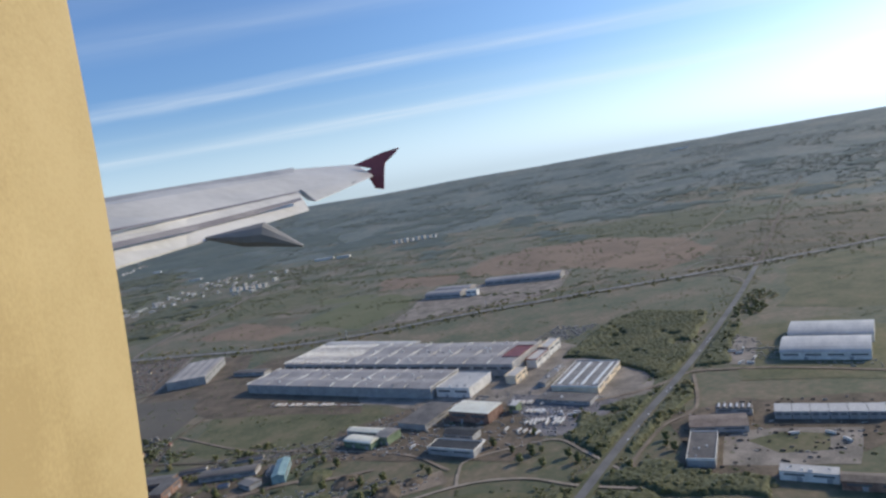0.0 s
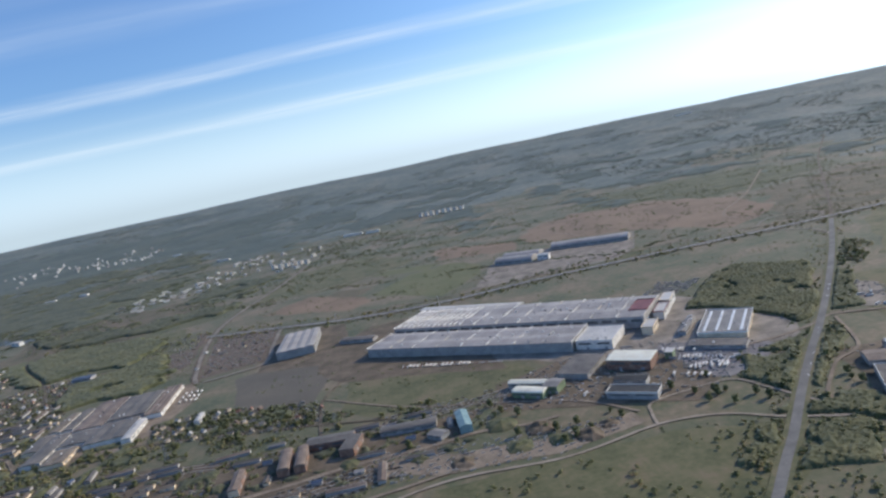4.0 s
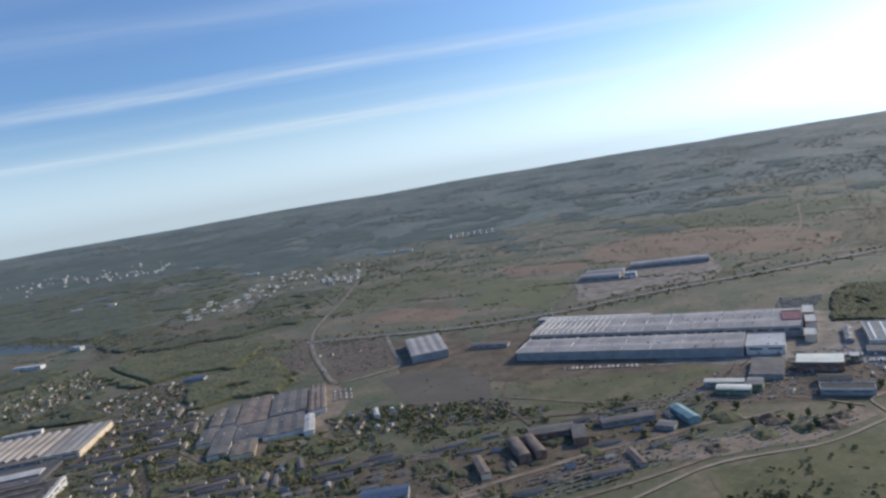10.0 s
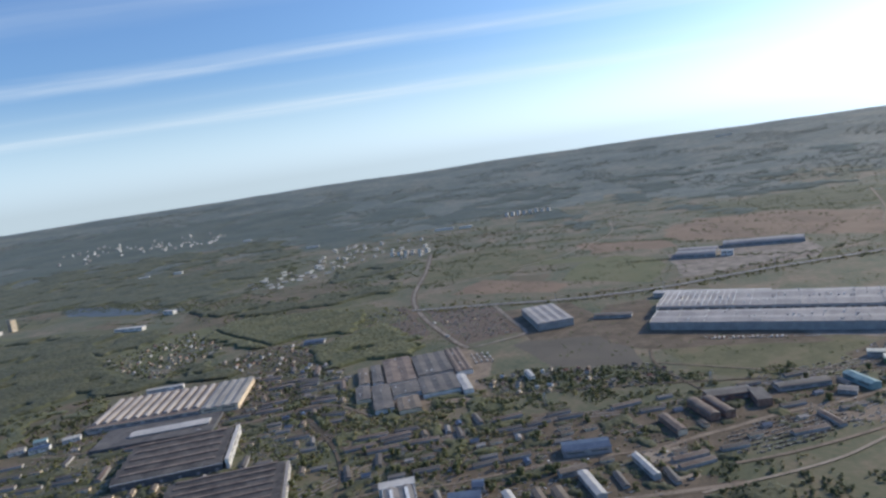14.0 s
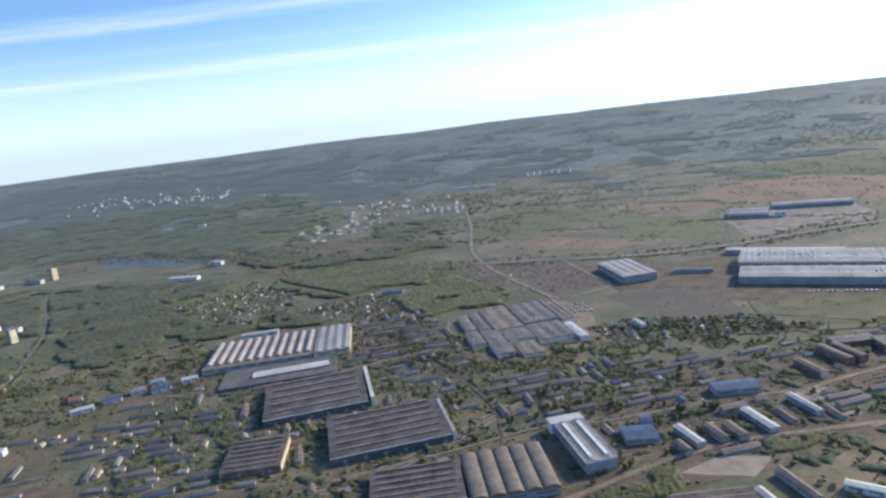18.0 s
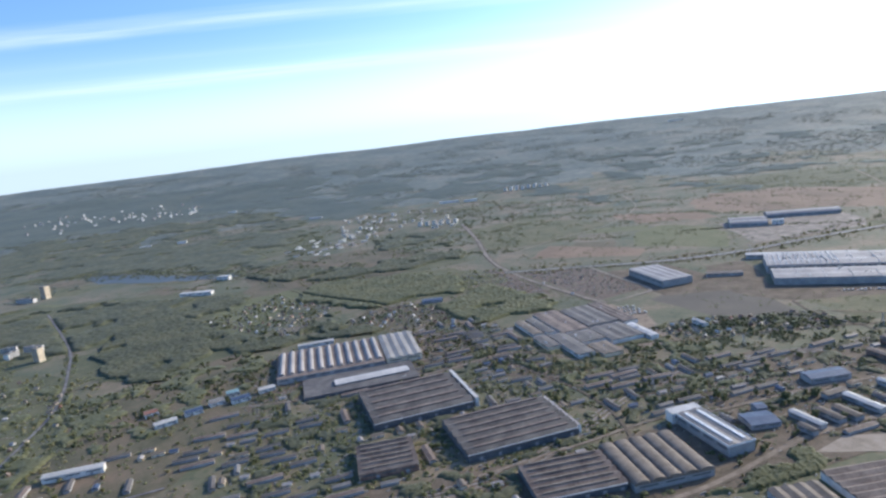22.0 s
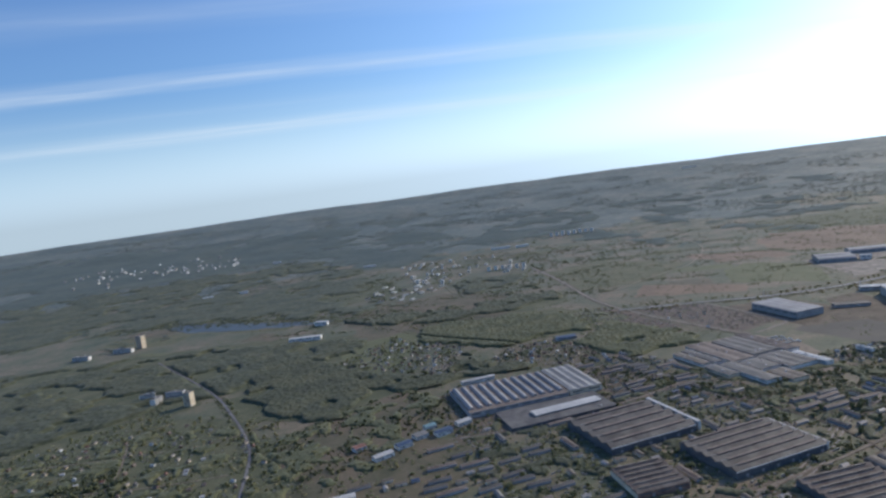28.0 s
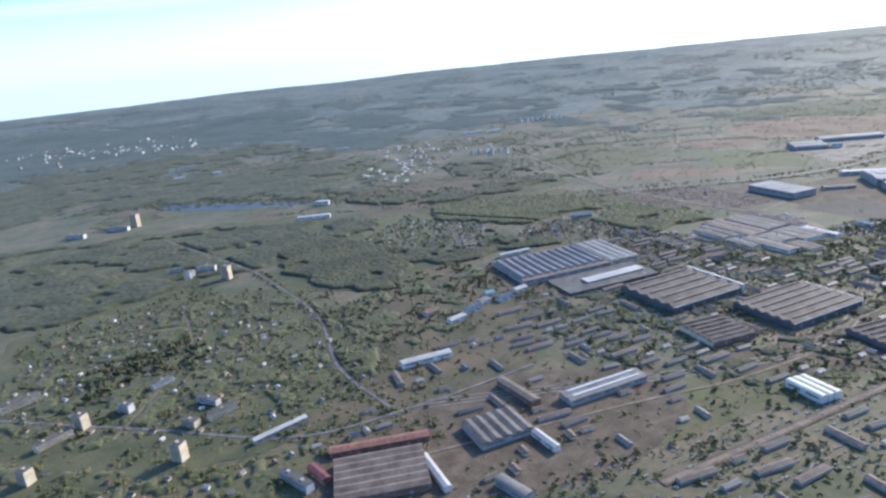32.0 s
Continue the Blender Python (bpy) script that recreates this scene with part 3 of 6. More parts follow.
# roads, tracks and the railway
road("road", "straight grey highway lined with trees", HIGHWAY, [(-16, 255), (18, 305), (38, 333), (75, 389), (115, 447), (147, 491), (213, 588), (295, 716), (378, 853)], 5.6, 0.3, ROUGH_GRASS)
road("road", "narrow earth road running on over the plain", EARTH, [(376, 853), (430, 940), (575, 1200), (750, 1510), (970, 1850)], 3.6, 0.2)
road("road", "asphalt highway on a low bank across the plain", ASPHALT, [(-503, 945), (-408, 912), (-278, 864), (-146, 848), (-5, 863), (211, 867), (372, 870), (577, 893), (915, 969), (1515, 1161)], 9.0, 0.6, ROUGH_GRASS, 0.3)
road("road", "pale road running beside a highway", GRAVEL, [(-288, 892), (-146, 875), (-13, 887), (119, 913), (241, 908), (374, 893), (575, 924)], 3.0, 0.2)
road("road", "winding grey road past garages", CONCRETE, [(-437, 705), (-452, 748), (-489, 909), (-498, 1056), (-471, 1282), (-454, 1508)], 5.0, 0.22, EARTH)
road("road", "concrete road to a blue warehouse", CONCRETE, [(-430, 705), (-396, 715), (-365, 732), (-372, 805), (-384, 912)], 5.0, 0.2)
road("dirt_track", "pale dirt track over a meadow", SAND, [(-327, 325), (-238, 337), (-162, 363), (-86, 362), (-24, 379), (16, 375), (46, 355), (78, 340)], 2.4, 0.16)
road("dirt_track", "pale dirt track curving round a yard", SAND, [(-24, 379), (-22, 397), (-15, 413), (24, 422), (46, 421), (59, 395), (72, 366)], 2.0, 0.17)
road("dirt_track", "worn track across wet grass", EARTH, [(-259, 600), (-269, 559), (-265, 517), (-258, 476)], 2.5, 0.15)
road("road", "service road along a railway belt", GRAVEL, [(-906, 254), (-797, 267), (-698, 280), (-561, 293), (-465, 324), (-408, 333), (-354, 331), (-297, 328)], 4.0, 0.18, EARTH)
road("road", "town street between gardens", ASPHALT, [(-1035, 420), (-1061, 513), (-1063, 651), (-1102, 805), (-1142, 916), (-1258, 1158)], 2.8, 0.2)
road("road", "narrow street through a garden suburb", ASPHALT, [(-1345, 557), (-1212, 474), (-1110, 412), (-1019, 412), (-907, 433)], 2.8, 0.2)
road("road", "pale road to two white sheds", GRAVEL, [(77, 479), (109, 482), (140, 492), (165, 506), (190, 499), (210, 491), (245, 470), (303, 426)], 3.4, 0.21)
road("road", "narrow road past a truck yard", GRAVEL, [(80, 366), (84, 376), (103, 402), (117, 418), (138, 430), (150, 452), (165, 500)], 2.6, 0.2)
road("road", "grey road at the plain's edge", GRAVEL, [(394, 908), (343, 969), (313, 1020), (343, 1090), (435, 1211), (615, 1509)], 4.0, 0.18)
road("dirt_track", "pale footpath over the heath", SAND, [(68, 913), (48, 999), (98, 1120), (67, 1260)], 1.5, 0.14)
road("dirt_track", "earth track along garden plots", EARTH, [(-440, 543), (-348, 523), (-267, 502), (-199, 481)], 2.2, 0.14)
road("road", "pale track along a warehouse yard", GRAVEL, [(-267, 559), (-190, 500), (-120, 470), (-59, 439), (-28, 403)], 2.4, 0.14)
road("dirt_track", "wide worn track through waste ground", GRAVEL, [(-330, 388), (-300, 397), (-268, 403), (-224, 413), (-177, 416), (-136, 424), (-106, 420), (-79, 423)], 4.2, 0.14)
road("dirt_track", "worn track along a storage lot", GRAVEL, [(-292, 353), (-263, 354), (-231, 358), (-195, 365), (-150, 376)], 3.0, 0.14)
road("road", "gravel lane between halls", GRAVEL, [(-867, 568), (-765, 558), (-664, 574), (-592, 589), (-541, 538)], 2.6, 0.14)
road("road", "gravel lane between halls", GRAVEL, [(-683, 361), (-602, 377), (-531, 392), (-480, 387), (-398, 393), (-327, 388)], 2.6, 0.14)
road("dirt_track", "earth lane between works", EARTH, [(-586, 288), (-561, 392), (-566, 465), (-603, 558)], 2.2, 0.14)
road("road", "gravel lane through workshops", GRAVEL, [(-1089, 350), (-967, 345), (-855, 340), (-784, 335), (-703, 342)], 2.6, 0.14)
road("road", "garden lane", GRAVEL, [(-1315, 650), (-1213, 619), (-1132, 599), (-1078, 594)], 1.8, 0.14)
road("road", "garden lane", GRAVEL, [(-1306, 722), (-1194, 701), (-1112, 691), (-1053, 713)], 1.8, 0.14)
road("road", "garden lane", GRAVEL, [(-1243, 474), (-1213, 557), (-1193, 640), (-1204, 742)], 1.8, 0.14)
road("dirt_track", "dirt track to a lake", EARTH, [(-644, 764), (-706, 866), (-809, 997), (-891, 1159), (-963, 1249)], 1.8, 0.14)
road("dirt_track", "dirt track on the plain", SAND, [(-483, 1069), (-330, 1160), (-198, 1230), (-55, 1409), (5, 1607)], 2.2, 0.14)
road("road", "curved slip road of a highway junction", CONCRETE, [(343, 870), (386, 888), (399, 919), (374, 949), (333, 939), (302, 903)], 3.0, 0.14)
road("road", "curved slip road of a highway junction", CONCRETE, [(309, 735), (333, 796), (313, 847), (252, 865)], 3.0, 0.14)
rails = [(-1008, 412), (-703, 350), (-517, 450), (-406, 470), (-296, 460), (-160, 476), (2, 522)]
for shift in (-5, 0, 5):
    bed = smooth(rails)
    track = tagged(new("railway_track", mesh_of(ribbon(bmesh.new(), bed, 2.6, 0.3, shift, 0.25), "ballast", GRAVEL)), "railway track on grey gravel ballast", "railway track", "parallel tracks", "structure")
    for s in (-0.4, 0.4):
        part("rail", ribbon(bmesh.new(), bed, 0.12, 0.42, shift + s, 0.12), STEEL, track)

# ---- buildings ----


def inside(poly, x, y):
    hit = False
    for (x0, y0), (x1, y1) in zip(poly, poly[1:] + poly[:1]):
        if (y0 > y) != (y1 > y) and x < x0 + (y - y0) * (x1 - x0) / (y1 - y0):
            hit = not hit
    return hit


def roof_profile(kind, spans, width, rise):
    """The roof's outline across its width, from -width/2 to width/2, over the wall head."""
    pts = []
    for k in range(spans):
        a, b = -width / 2 + width * k / spans, -width / 2 + width * (k + 1) / spans
        if kind == "barrel":
            pts += [(a + (b - a) * (0.5 - 0.5 * math.cos(math.pi * i / 8)), rise * math.sin(math.pi * i / 8)) for i in range(8)]
        else:
            pts += [(a, 0.0), ((a + b) / 2, rise)]
    pts.append((width / 2, 0.0))
    return pts


def hall(name, label, x, y, length, width, ang, height, roof=("gable", 1, 1.0, "x"), top=ROOF_GREY, side=WALL_GREY, strips=0, vents=0, windows=True, gates=2,
         parapet=None, category="hall", group="", ends=None, bays=0, firewall=None, strip_mat=None, eave=None):
    """A works or storage hall: walls, roof, roof lights, vents, window bands, gates."""
    e = tagged(empty(name, x, y, ang), label, category, group)
    kind, spans, rise, along = roof
    l, w, h = length / 2, width / 2, height
    part("wall", boxed((-l, -w, 0, l, w, h)), side, e)
    if eave:
        part("eave", boxed((-l - 0.4, -w - 0.75, h - 0.25, l + 0.4, -w - 0.3, h + 0.2)), eave, e)
    if kind == "flat":
        part("roof", boxed((-l - 0.1, -w - 0.1, h, l + 0.1, w + 0.1, h + 0.3)), top, e)
    else:
        across = (w if along == "x" else l) + 0.25
        out = (l if along == "x" else w) + 0.25
        prof = roof_profile(kind, spans, across * 2, rise)
        prof = [(across, -0.35)] + [(-across, -0.35)] + [(p, q + 0.02) for p, q in prof]
        bm = bmesh.new()
        if bays:
            for k in range(bays):
                a0, a1 = -out + 2 * out * k / bays, -out + 2 * out * (k + 1) / bays
                step = 0.12 * (k % 2)
                part("roof_bay", extrude(bmesh.new(), [(p, q + h + 0.35 + step) for p, q in prof], a0, a1, along), top, e)
            bm.free()
        elif spans > 1:
            bm.free()
            wide = across * 2 / spans
            span = roof_profile(kind, 1, wide, rise)
            for k in range(spans):
                mid = -across + wide * (k + 0.5)
                part("roof_span", extrude(bmesh.new(), [(mid + p, q + h + 0.35) for p, q in [(wide / 2, -0.35), (-wide / 2, -0.35)] + span], -out, out, along), top, e)
        else:
            part("roof", extrude(bm, [(p, q + h + 0.35) for p, q in prof], -out, out, along), top, e)
    if firewall:
        for k in range(bays + 1):
            a = -l + 2 * l * k / bays
            tall = 0.5 if k in (0, 5, bays) else 0.3
            part("fire_wall", boxed((a - 0.09, -w - 0.1, h, a + 0.09, w + 0.1, h + rise + tall)), firewall if k % 2 == 0 or k == 5 else ROOF_PALE, e)
    if parapet:
        q = h + (0.9 if kind == "flat" else rise * 0.3 + 0.7)
        for s in ((-l - 0.3, -w - 0.3, h - 0.3, l + 0.3, -w, q), (-l - 0.3, w, h - 0.3, l + 0.3, w + 0.3, q), (-l - 0.3, -w, h - 0.3, -l, w, q), (l, -w, h - 0.3, l + 0.3, w, q)):
            part("parapet", boxed(s), parapet, e)
    rng = random.Random(int(abs(x * 7 + y * 13)))
    lift = h + 0.35 + rise * 0.5 if kind != "flat" else h + 0.3
    for k in range(strips):
        u = -w + 2 * w * (k + 0.5) / strips if along == "x" else -l + 2 * l * (k + 0.5) / strips
        t = 0.11 * (2 * w if along == "x" else 2 * l) / strips
        top_z = h + 0.35 + rise + 0.3 if kind != "flat" else h + 0.8
        part("skylight", boxed((-l * 0.86, u - t, lift - rise * 0.4, l * 0.86, u + t, top_z) if along == "x" else (u - t, -w * 0.86, lift - rise * 0.4, u + t, w * 0.86, top_z)), strip_mat or LIGHT_STRIP, e)
    for k in range(vents):
        a, b = rng.uniform(-l * 0.9, l * 0.9), rng.uniform(-w * 0.85, w * 0.85)
        s = rng.choice((0.4, 0.55, 0.8))
        vent = part("roof_vent", boxed((a - s, b - s * 0.8, h - 0.2, a + s, b + s * 0.8, h + 0.35 + rise + s * 0.7)), TRIM if k % 3 else GATE, e)
        part("cap", boxed((a - s * 1.15, b - s * 0.95, h + 0.35 + rise + s * 0.7, a + s * 1.15, b + s * 0.95, h + 0.5 + rise + s * 0.7)), TRIM if k % 3 else GATE, vent)
    if windows and h >= 3:
        z0, z1 = h * 0.58, h * 0.8
        n = max(2, int(length / 14))
        for sy in (-1, 1):
            for k in range(n):
                c = -l + 2 * l * (k + 0.5) / n
                part("window", shared(PIECES, ("win", round(2 * l / n * 0.7, 1), round(h, 1)), lambda: mesh_of(boxed((-l / n * 0.7, -0.06, z0, l / n * 0.7, 0.06, z1)), "window", GLASS)), None, e).location = (c, sy * (w + 0.03), 0)
    for k in range(gates):
        c = -l + 2 * l * (k + 0.5) / gates
        part("gate", shared(PIECES, ("gate", round(h, 1)), lambda: mesh_of(boxed((-1.3, -0.1, 0, 1.3, 0.1, min(2.6, h * 0.55))), "gate", GATE)), None, e).location = (c + 2.4, -w - 0.05, 0)
    if ends:
        for s in (-1, 1):
            part("end_wall", boxed((s * l - 0.15, -w - 0.05, 0, s * l + 0.15, w + 0.05, h + 0.25)), ends, e)
    return e


G = ("gable", 1, 1.0, "x")
# the long warehouse, its annexes and store
hall("warehouse", "huge long warehouse with a pale grey bayed roof", -126, 626, 226, 49, -31, 9, ("gable", 2, 1.2, "x"), ROOF_GREY, WALL_BLUE, vents=46, gates=14, windows=False, category="warehouse", bays=8, firewall=TRIM)
hall("warehouse", "huge taller warehouse wing with roof vents and light ridges", -71, 672, 280, 68, -31, 11, ("gable", 2, 1.4, "x"), ROOF_GREY, WALL_GREY, vents=70, gates=0, category="warehouse", bays=11, firewall=TRIM)
wing_hall = next(ob for ob in scene.objects if ob.type == "EMPTY" and ob.get("label", "").startswith("huge taller"))
for k in range(13):
    part("roof_ridge", boxed((-136 + 6.6 * k, -31, 11.4, -135.6 + 6.6 * k, 31, 13.1)), LIGHT_STRIP, wing_hall, "pale roof light ridge")
hall("warehouse_annex", "low pale annex along a warehouse", -119, 768, 140, 14, -34, 6, G, ROOF_PALE, WALL_GREY, category="annex")
hall("office_annex", "square annex with white parapets and dark roof plant", -13, 559, 33, 40, -31, 8, ("flat", 1, 0, "x"), ROOF_PALE, WALL_WHITE, vents=8, parapet=WALL_WHITE, category="annex")
hall("store_entrance", "tall dark red clad store entrance block", 41, 604, 17, 34, -31, 12.5, ("flat", 1, 0, "x"), WALL_RED, WALL_RED, parapet=WALL_RED, category="store")
for px, py, ln, hh in ((33, 561, 24, 7), (57, 598, 30, 8), (73, 627, 30, 9)):
    hall("shop_front", "pale plastered shop front along a warehouse", px, py, ln, 10, 60, hh, ("flat", 1, 0, "x"), ROOF_PALE, WALL_BEIGE if ln < 28 else WALL_WHITE, parapet=WALL_RED if hh == 8 else WALL_BEIGE, category="shop", group="shops along the store")
hall("supermarket", "flat supermarket with long roof lights and beige walls", 88, 528, 62, 38, 60, 6, ("flat", 1, 0, "x"), ROOF_STEEL, WALL_BEIGE, strips=4, vents=10, parapet=TRIM, category="supermarket")
# the supermarket's cast shadow, built as a low dark block
hall("supermarket_wing", "low dark block built for a supermarket's cast shadow", 64, 490, 44, 16, -34, 3.4, ("flat", 1, 0, "x"), ROOF_DARK, WALL_GREY, vents=2, category="supermarket", gates=4)
hall("market_row", "long market row with white roof units", 62, 549, 44, 7, 58, 3.4, ("gable", 1, 1.0, "x"), ROOF_STEEL, WALL_GREY, vents=12, category="market hall")
hall("storage_shed", "open shed with a bright white roof and red brick ends", -6, 488, 35, 22, -34, 8, ("gable", 1, 0.6, "x"), ROOF_CREAM, WALL_BRICK, category="shed")
# shaded flat area beside the white roof, built as a low dark block
hall("storage_shed", "low dark flat block for the shaded area beside a white roofed shed", -44, 503, 44, 26, 57, 4.5, ("flat", 1, 0, "x"), ROOF_DARK, WALL_GREY, category="shed", gates=3)
hall("storage_shed", "small green shed with a cream metal roof", -92, 469, 26, 11, -34, 5, ("barrel", 1, 1.2, "x"), ROOF_CREAM, WALL_GREEN, category="shed")
hall("storage_shed", "long cream roofed shed beside a green one", -91, 487, 31, 8, -30, 5, G, ROOF_CREAM, WALL_GREY, category="shed")
hall("storage_shed", "green gabled workshop with steel roof", -73, 471, 12, 16, -34, 6, G, ROOF_STEEL, WALL_GREEN, category="shed")
hall("kiosk_building", "small green clad kiosk building", 24, 487, 6, 9, -32, 6, ("flat", 1, 0, "x"), ROOF_PALE, WALL_GREEN, category="kiosk")
hall("depot_hall", "low dark depot with white front walls", -23, 430, 36, 14, -31, 5, ("flat", 1, 0, "x"), ROOF_BLACK, WALL_GREY, parapet=WALL_WHITE, category="depot")
hall("depot_hall", "dark lean-to hall behind a depot", -18, 452, 24, 12, -31, 5, G, ROOF_BLACK, WALL_GREY, category="depot")
hall("workshop", "narrow teal metal workshop", -146, 442, 30, 9, 95, 5, ("gable", 1, 1.4, "x"), ROOF_TEAL, ROOF_TEAL, category="workshop")
hall("workshop", "light blue square shed", -165, 430, 13, 10, -40, 3.4, G, ROOF_STEEL, WALL_BLUE, category="workshop")
hall("storage_row", "long low grey storage row", -187, 454, 42, 11, -3, 3.4, ("barrel", 1, 1.5, "x"), ROOF_DARK, WALL_GREY, category="storage")
hall("warehouse", "blue clad warehouse with a pale four-span roof", -330, 773, 86, 44, 94, 9, ("gable", 4, 0.9, "x"), ROOF_GREY, WALL_BLUE, category="warehouse", gates=5)
hall("annex", "low shed row by a warehouse", -254, 740, 45, 12, -25, 4, G, ROOF_DARK, WALL_GREY, category="annex")
hall("storage_shed", "white storage shed with a rounded roof", 293, 536, 60, 37, -33, 6, ("barrel", 1, 4.0, "x"), ROOF_PALE, WALL_WHITE, category="shed", group="pair of white sheds")
hall("storage_shed", "white storage shed with a rounded roof", 268, 500, 60, 38, -32, 6, ("barrel", 1, 4.0, "x"), ROOF_PALE, WALL_WHITE, category="shed", group="pair of white sheds")
for k in range(6):
    hall("garage_unit", "grey flat garage unit in a row", 208 + 10.1 * (k - 2.5) * math.cos(radians(-25)), 391 + 10.1 * (k - 2.5) * math.sin(radians(-25)), 9.6, 13, -25, 5, ("flat", 1, 0, "x"), ROOF_PALE, WALL_GREY, gates=1, category="garage", group="garage units in a row")
hall("workshop", "dark flat workshop with white roof frames", 122, 369, 37, 15, 66, 5, ("flat", 1, 0, "x"), ROOF_DARK, WALL_GREY, parapet=WALL_WHITE, vents=4, category="workshop")
hall("workshop", "low brown workshop beside a truck yard", 144, 401, 34, 19, -19, 4, G, ROOF_BROWN, WALL_GREY, category="workshop")
hall("workshop", "narrow shed with bright roof lights", 161, 417, 22, 7, -26, 4.5, ("gable", 6, 0.7, "y"), ROOF_DARK, WALL_GREY, strips=6, category="workshop")
hall("office_building", "long white office with dark roof lights", 159, 323, 27, 8, -31, 5, ("flat", 1, 0, "x"), ROOF_PALE, WALL_WHITE, vents=5, category="office")
hall("storage_row", "long grey shed beside an office", 182, 305, 30, 10, -28, 4.5, G, ROOF_TAN, WALL_BRICK, category="storage")
for dy in (-15, 15):
    hall("grain_store", "pale grey barrel roofed store", -20 + 0.5 * dy, 1034 + 0.86 * dy, 62, 27, -28, 5, ("barrel", 1, 4.5, "x"), ROOF_GREY, WALL_BLUE, category="store hall", group="stores on the plain")
hall("grain_store", "very long pale grey barrel roofed store", 98, 1044, 124, 28, -24, 5, ("barrel", 1, 4.5, "x"), ROOF_GREY, WALL_BLUE, category="store hall", group="stores on the plain")
hall("office_building", "white office beside long stores", 13, 995, 18, 10, -28, 8, ("flat", 1, 0, "x"), ROOF_PALE, WALL_WHITE, parapet=TRIM, category="office")
# works in the middle of the walk
hall("brick_works", "dark wide brick works behind a yard", -247, 457, 36, 14, -5, 5, G, ROOF_DARK, WALL_BRICK, category="works")
hall("brick_works", "narrow brown wing of a brick works", -308, 419, 31, 7, 96, 4.5, G, ROOF_BROWN, WALL_BRICK, category="works", ends=WALL_BEIGE)
hall("workshop", "square dark workshop beside a hedge", -229, 441, 25, 11, 80, 6, ("flat", 1, 0, "x"), ROOF_DARK, WALL_BRICK, category="workshop")
hall("brick_works", "narrow brown hall with a pale gable", -265, 435, 33, 8, 96, 5, ("barrel", 1, 1.6, "x"), ROOF_BROWN, WALL_BRICK, category="works")
hall("brick_works", "narrow brown hall beside a brick works", -277, 435, 34, 8.5, 96, 5, ("barrel", 1, 1.6, "x"), ROOF_BROWN, WALL_BRICK, category="works")
hall("workshop", "blue metal roofed workshop", -378, 404, 34, 16, -5, 5, G, ROOF_BLUE, WALL_GREY, category="workshop")
for gx, gy, gl, gw, gh, spans, top, side, text in (
        (-518, 653, 84, 30, 4.4, 2, ROOF_BROWN, WALL_WHITE, "wide brown workshop block with white lit walls"), (-482, 655, 72, 37, 5.0, 3, ROOF_DARK, WALL_GREY, "wide dark workshop block of three low spans"),
        (-453, 656, 86, 17, 4.6, 3, ROOF_BROWN, WALL_WHITE, "long ribbed workshop beside a winding road"), (-510, 590, 34, 27, 4.0, 1, ROOF_DARK, WALL_WHITE, "square dark workshop between garages"),
        (-477, 589, 50, 37, 4.3, 3, ROOF_DARK, WALL_WHITE, "grey workshop block with low roof bands"), (-533, 576, 70, 18, 4.0, 1, ROOF_DARK, WALL_WHITE, "long grey garage row with a white lit wall"),
        (-553, 596, 40, 14, 3.6, 1, ROOF_DARK, WALL_BEIGE, "short dark garage row"), (-556, 650, 54, 11, 3.6, 1, ROOF_TAN, WALL_WHITE, "narrow grey garage row with a white lit wall"),
        (-542, 651, 60, 11, 3.8, 1, ROOF_DARK, WALL_WHITE, "narrow dark garage row with a white lit wall"), (-507, 549, 34, 21, 3.6, 2, ROOF_TAN, WALL_BEIGE, "tan workshop before a garage block"),
        (-452, 580, 48, 9, 4.4, 1, ROOF_PALE, WALL_WHITE, "narrow white garage row by a road"), (-388, 575, 21, 5, 4.0, 1, ROOF_PALE, WALL_WHITE, "small white walled garage by a field")):
    hall("garage_row", text, gx, gy, gl, gw, 96, gh, ("gable", spans, 0.8, "x"), top, side, category="garage", group="garage rows", gates=4, vents=3)
hall("workshop", "low dark blue roofed works among trees", -636, 842, 28, 13, -8, 3.4, G, ROOF_BLUE, WALL_GREY, category="workshop", gates=2)
# sawtooth works
works = hall("sawtooth_factory", "large factory with long white roof lights in a row", -781, 657, 112, 88, 2, 6, ("flat", 1, 0, "x"), ROOF_BROWN, WALL_GREY, category="factory", gates=6)
for k in range(11):
    bar = shared(PIECES, "long_light", lambda: mesh_of(extrude(bmesh.new(), [(-2.9, 0.0), (2.9, 0.0), (2.6, 1.2), (1.4, 2.2), (-0.4, 2.5), (-2.0, 1.6)], -35, 38, "y"), "roof_light", ROOF_GREY))
    part("roof_light", bar, None, works, "long pale rounded roof light").location = (-51 + 10.2 * k, 0, 6.3)
hall("sawtooth_factory", "low dark roofed front of a large factory", -752, 584, 112, 50, 3, 3.0, ("flat", 1, 0, "x"), ROOF_DARK, WALL_SLATE, category="factory", vents=4, windows=False)
hall("sawtooth_factory", "pale three-span end of a sawtooth factory", -704, 660, 38, 86, 2, 6.4, ("gable", 4, 1.3, "y"), ROOF_SAW, WALL_BEIGE, category="factory", gates=3)
hall("long_shed", "long pale shed before a sawtooth factory", -740, 583, 74, 14, 5, 4.5, G, ROOF_PALE, WALL_GREY, category="shed")
hall("long_shed", "thin pale shed behind a factory", -797, 727, 42, 7, 3, 4, G, ROOF_PALE, WALL_WHITE, category="shed")
hall("factory_hall", "brown five-span factory hall with blue-grey walls", -708, 507, 87, 77, 7, 6, ("gable", 5, 3.0, "x"), ROOF_DARK, WALL_SLATE, strips=5, strip_mat=ROOF_BROWN, category="factory", gates=6, eave=TRIM)
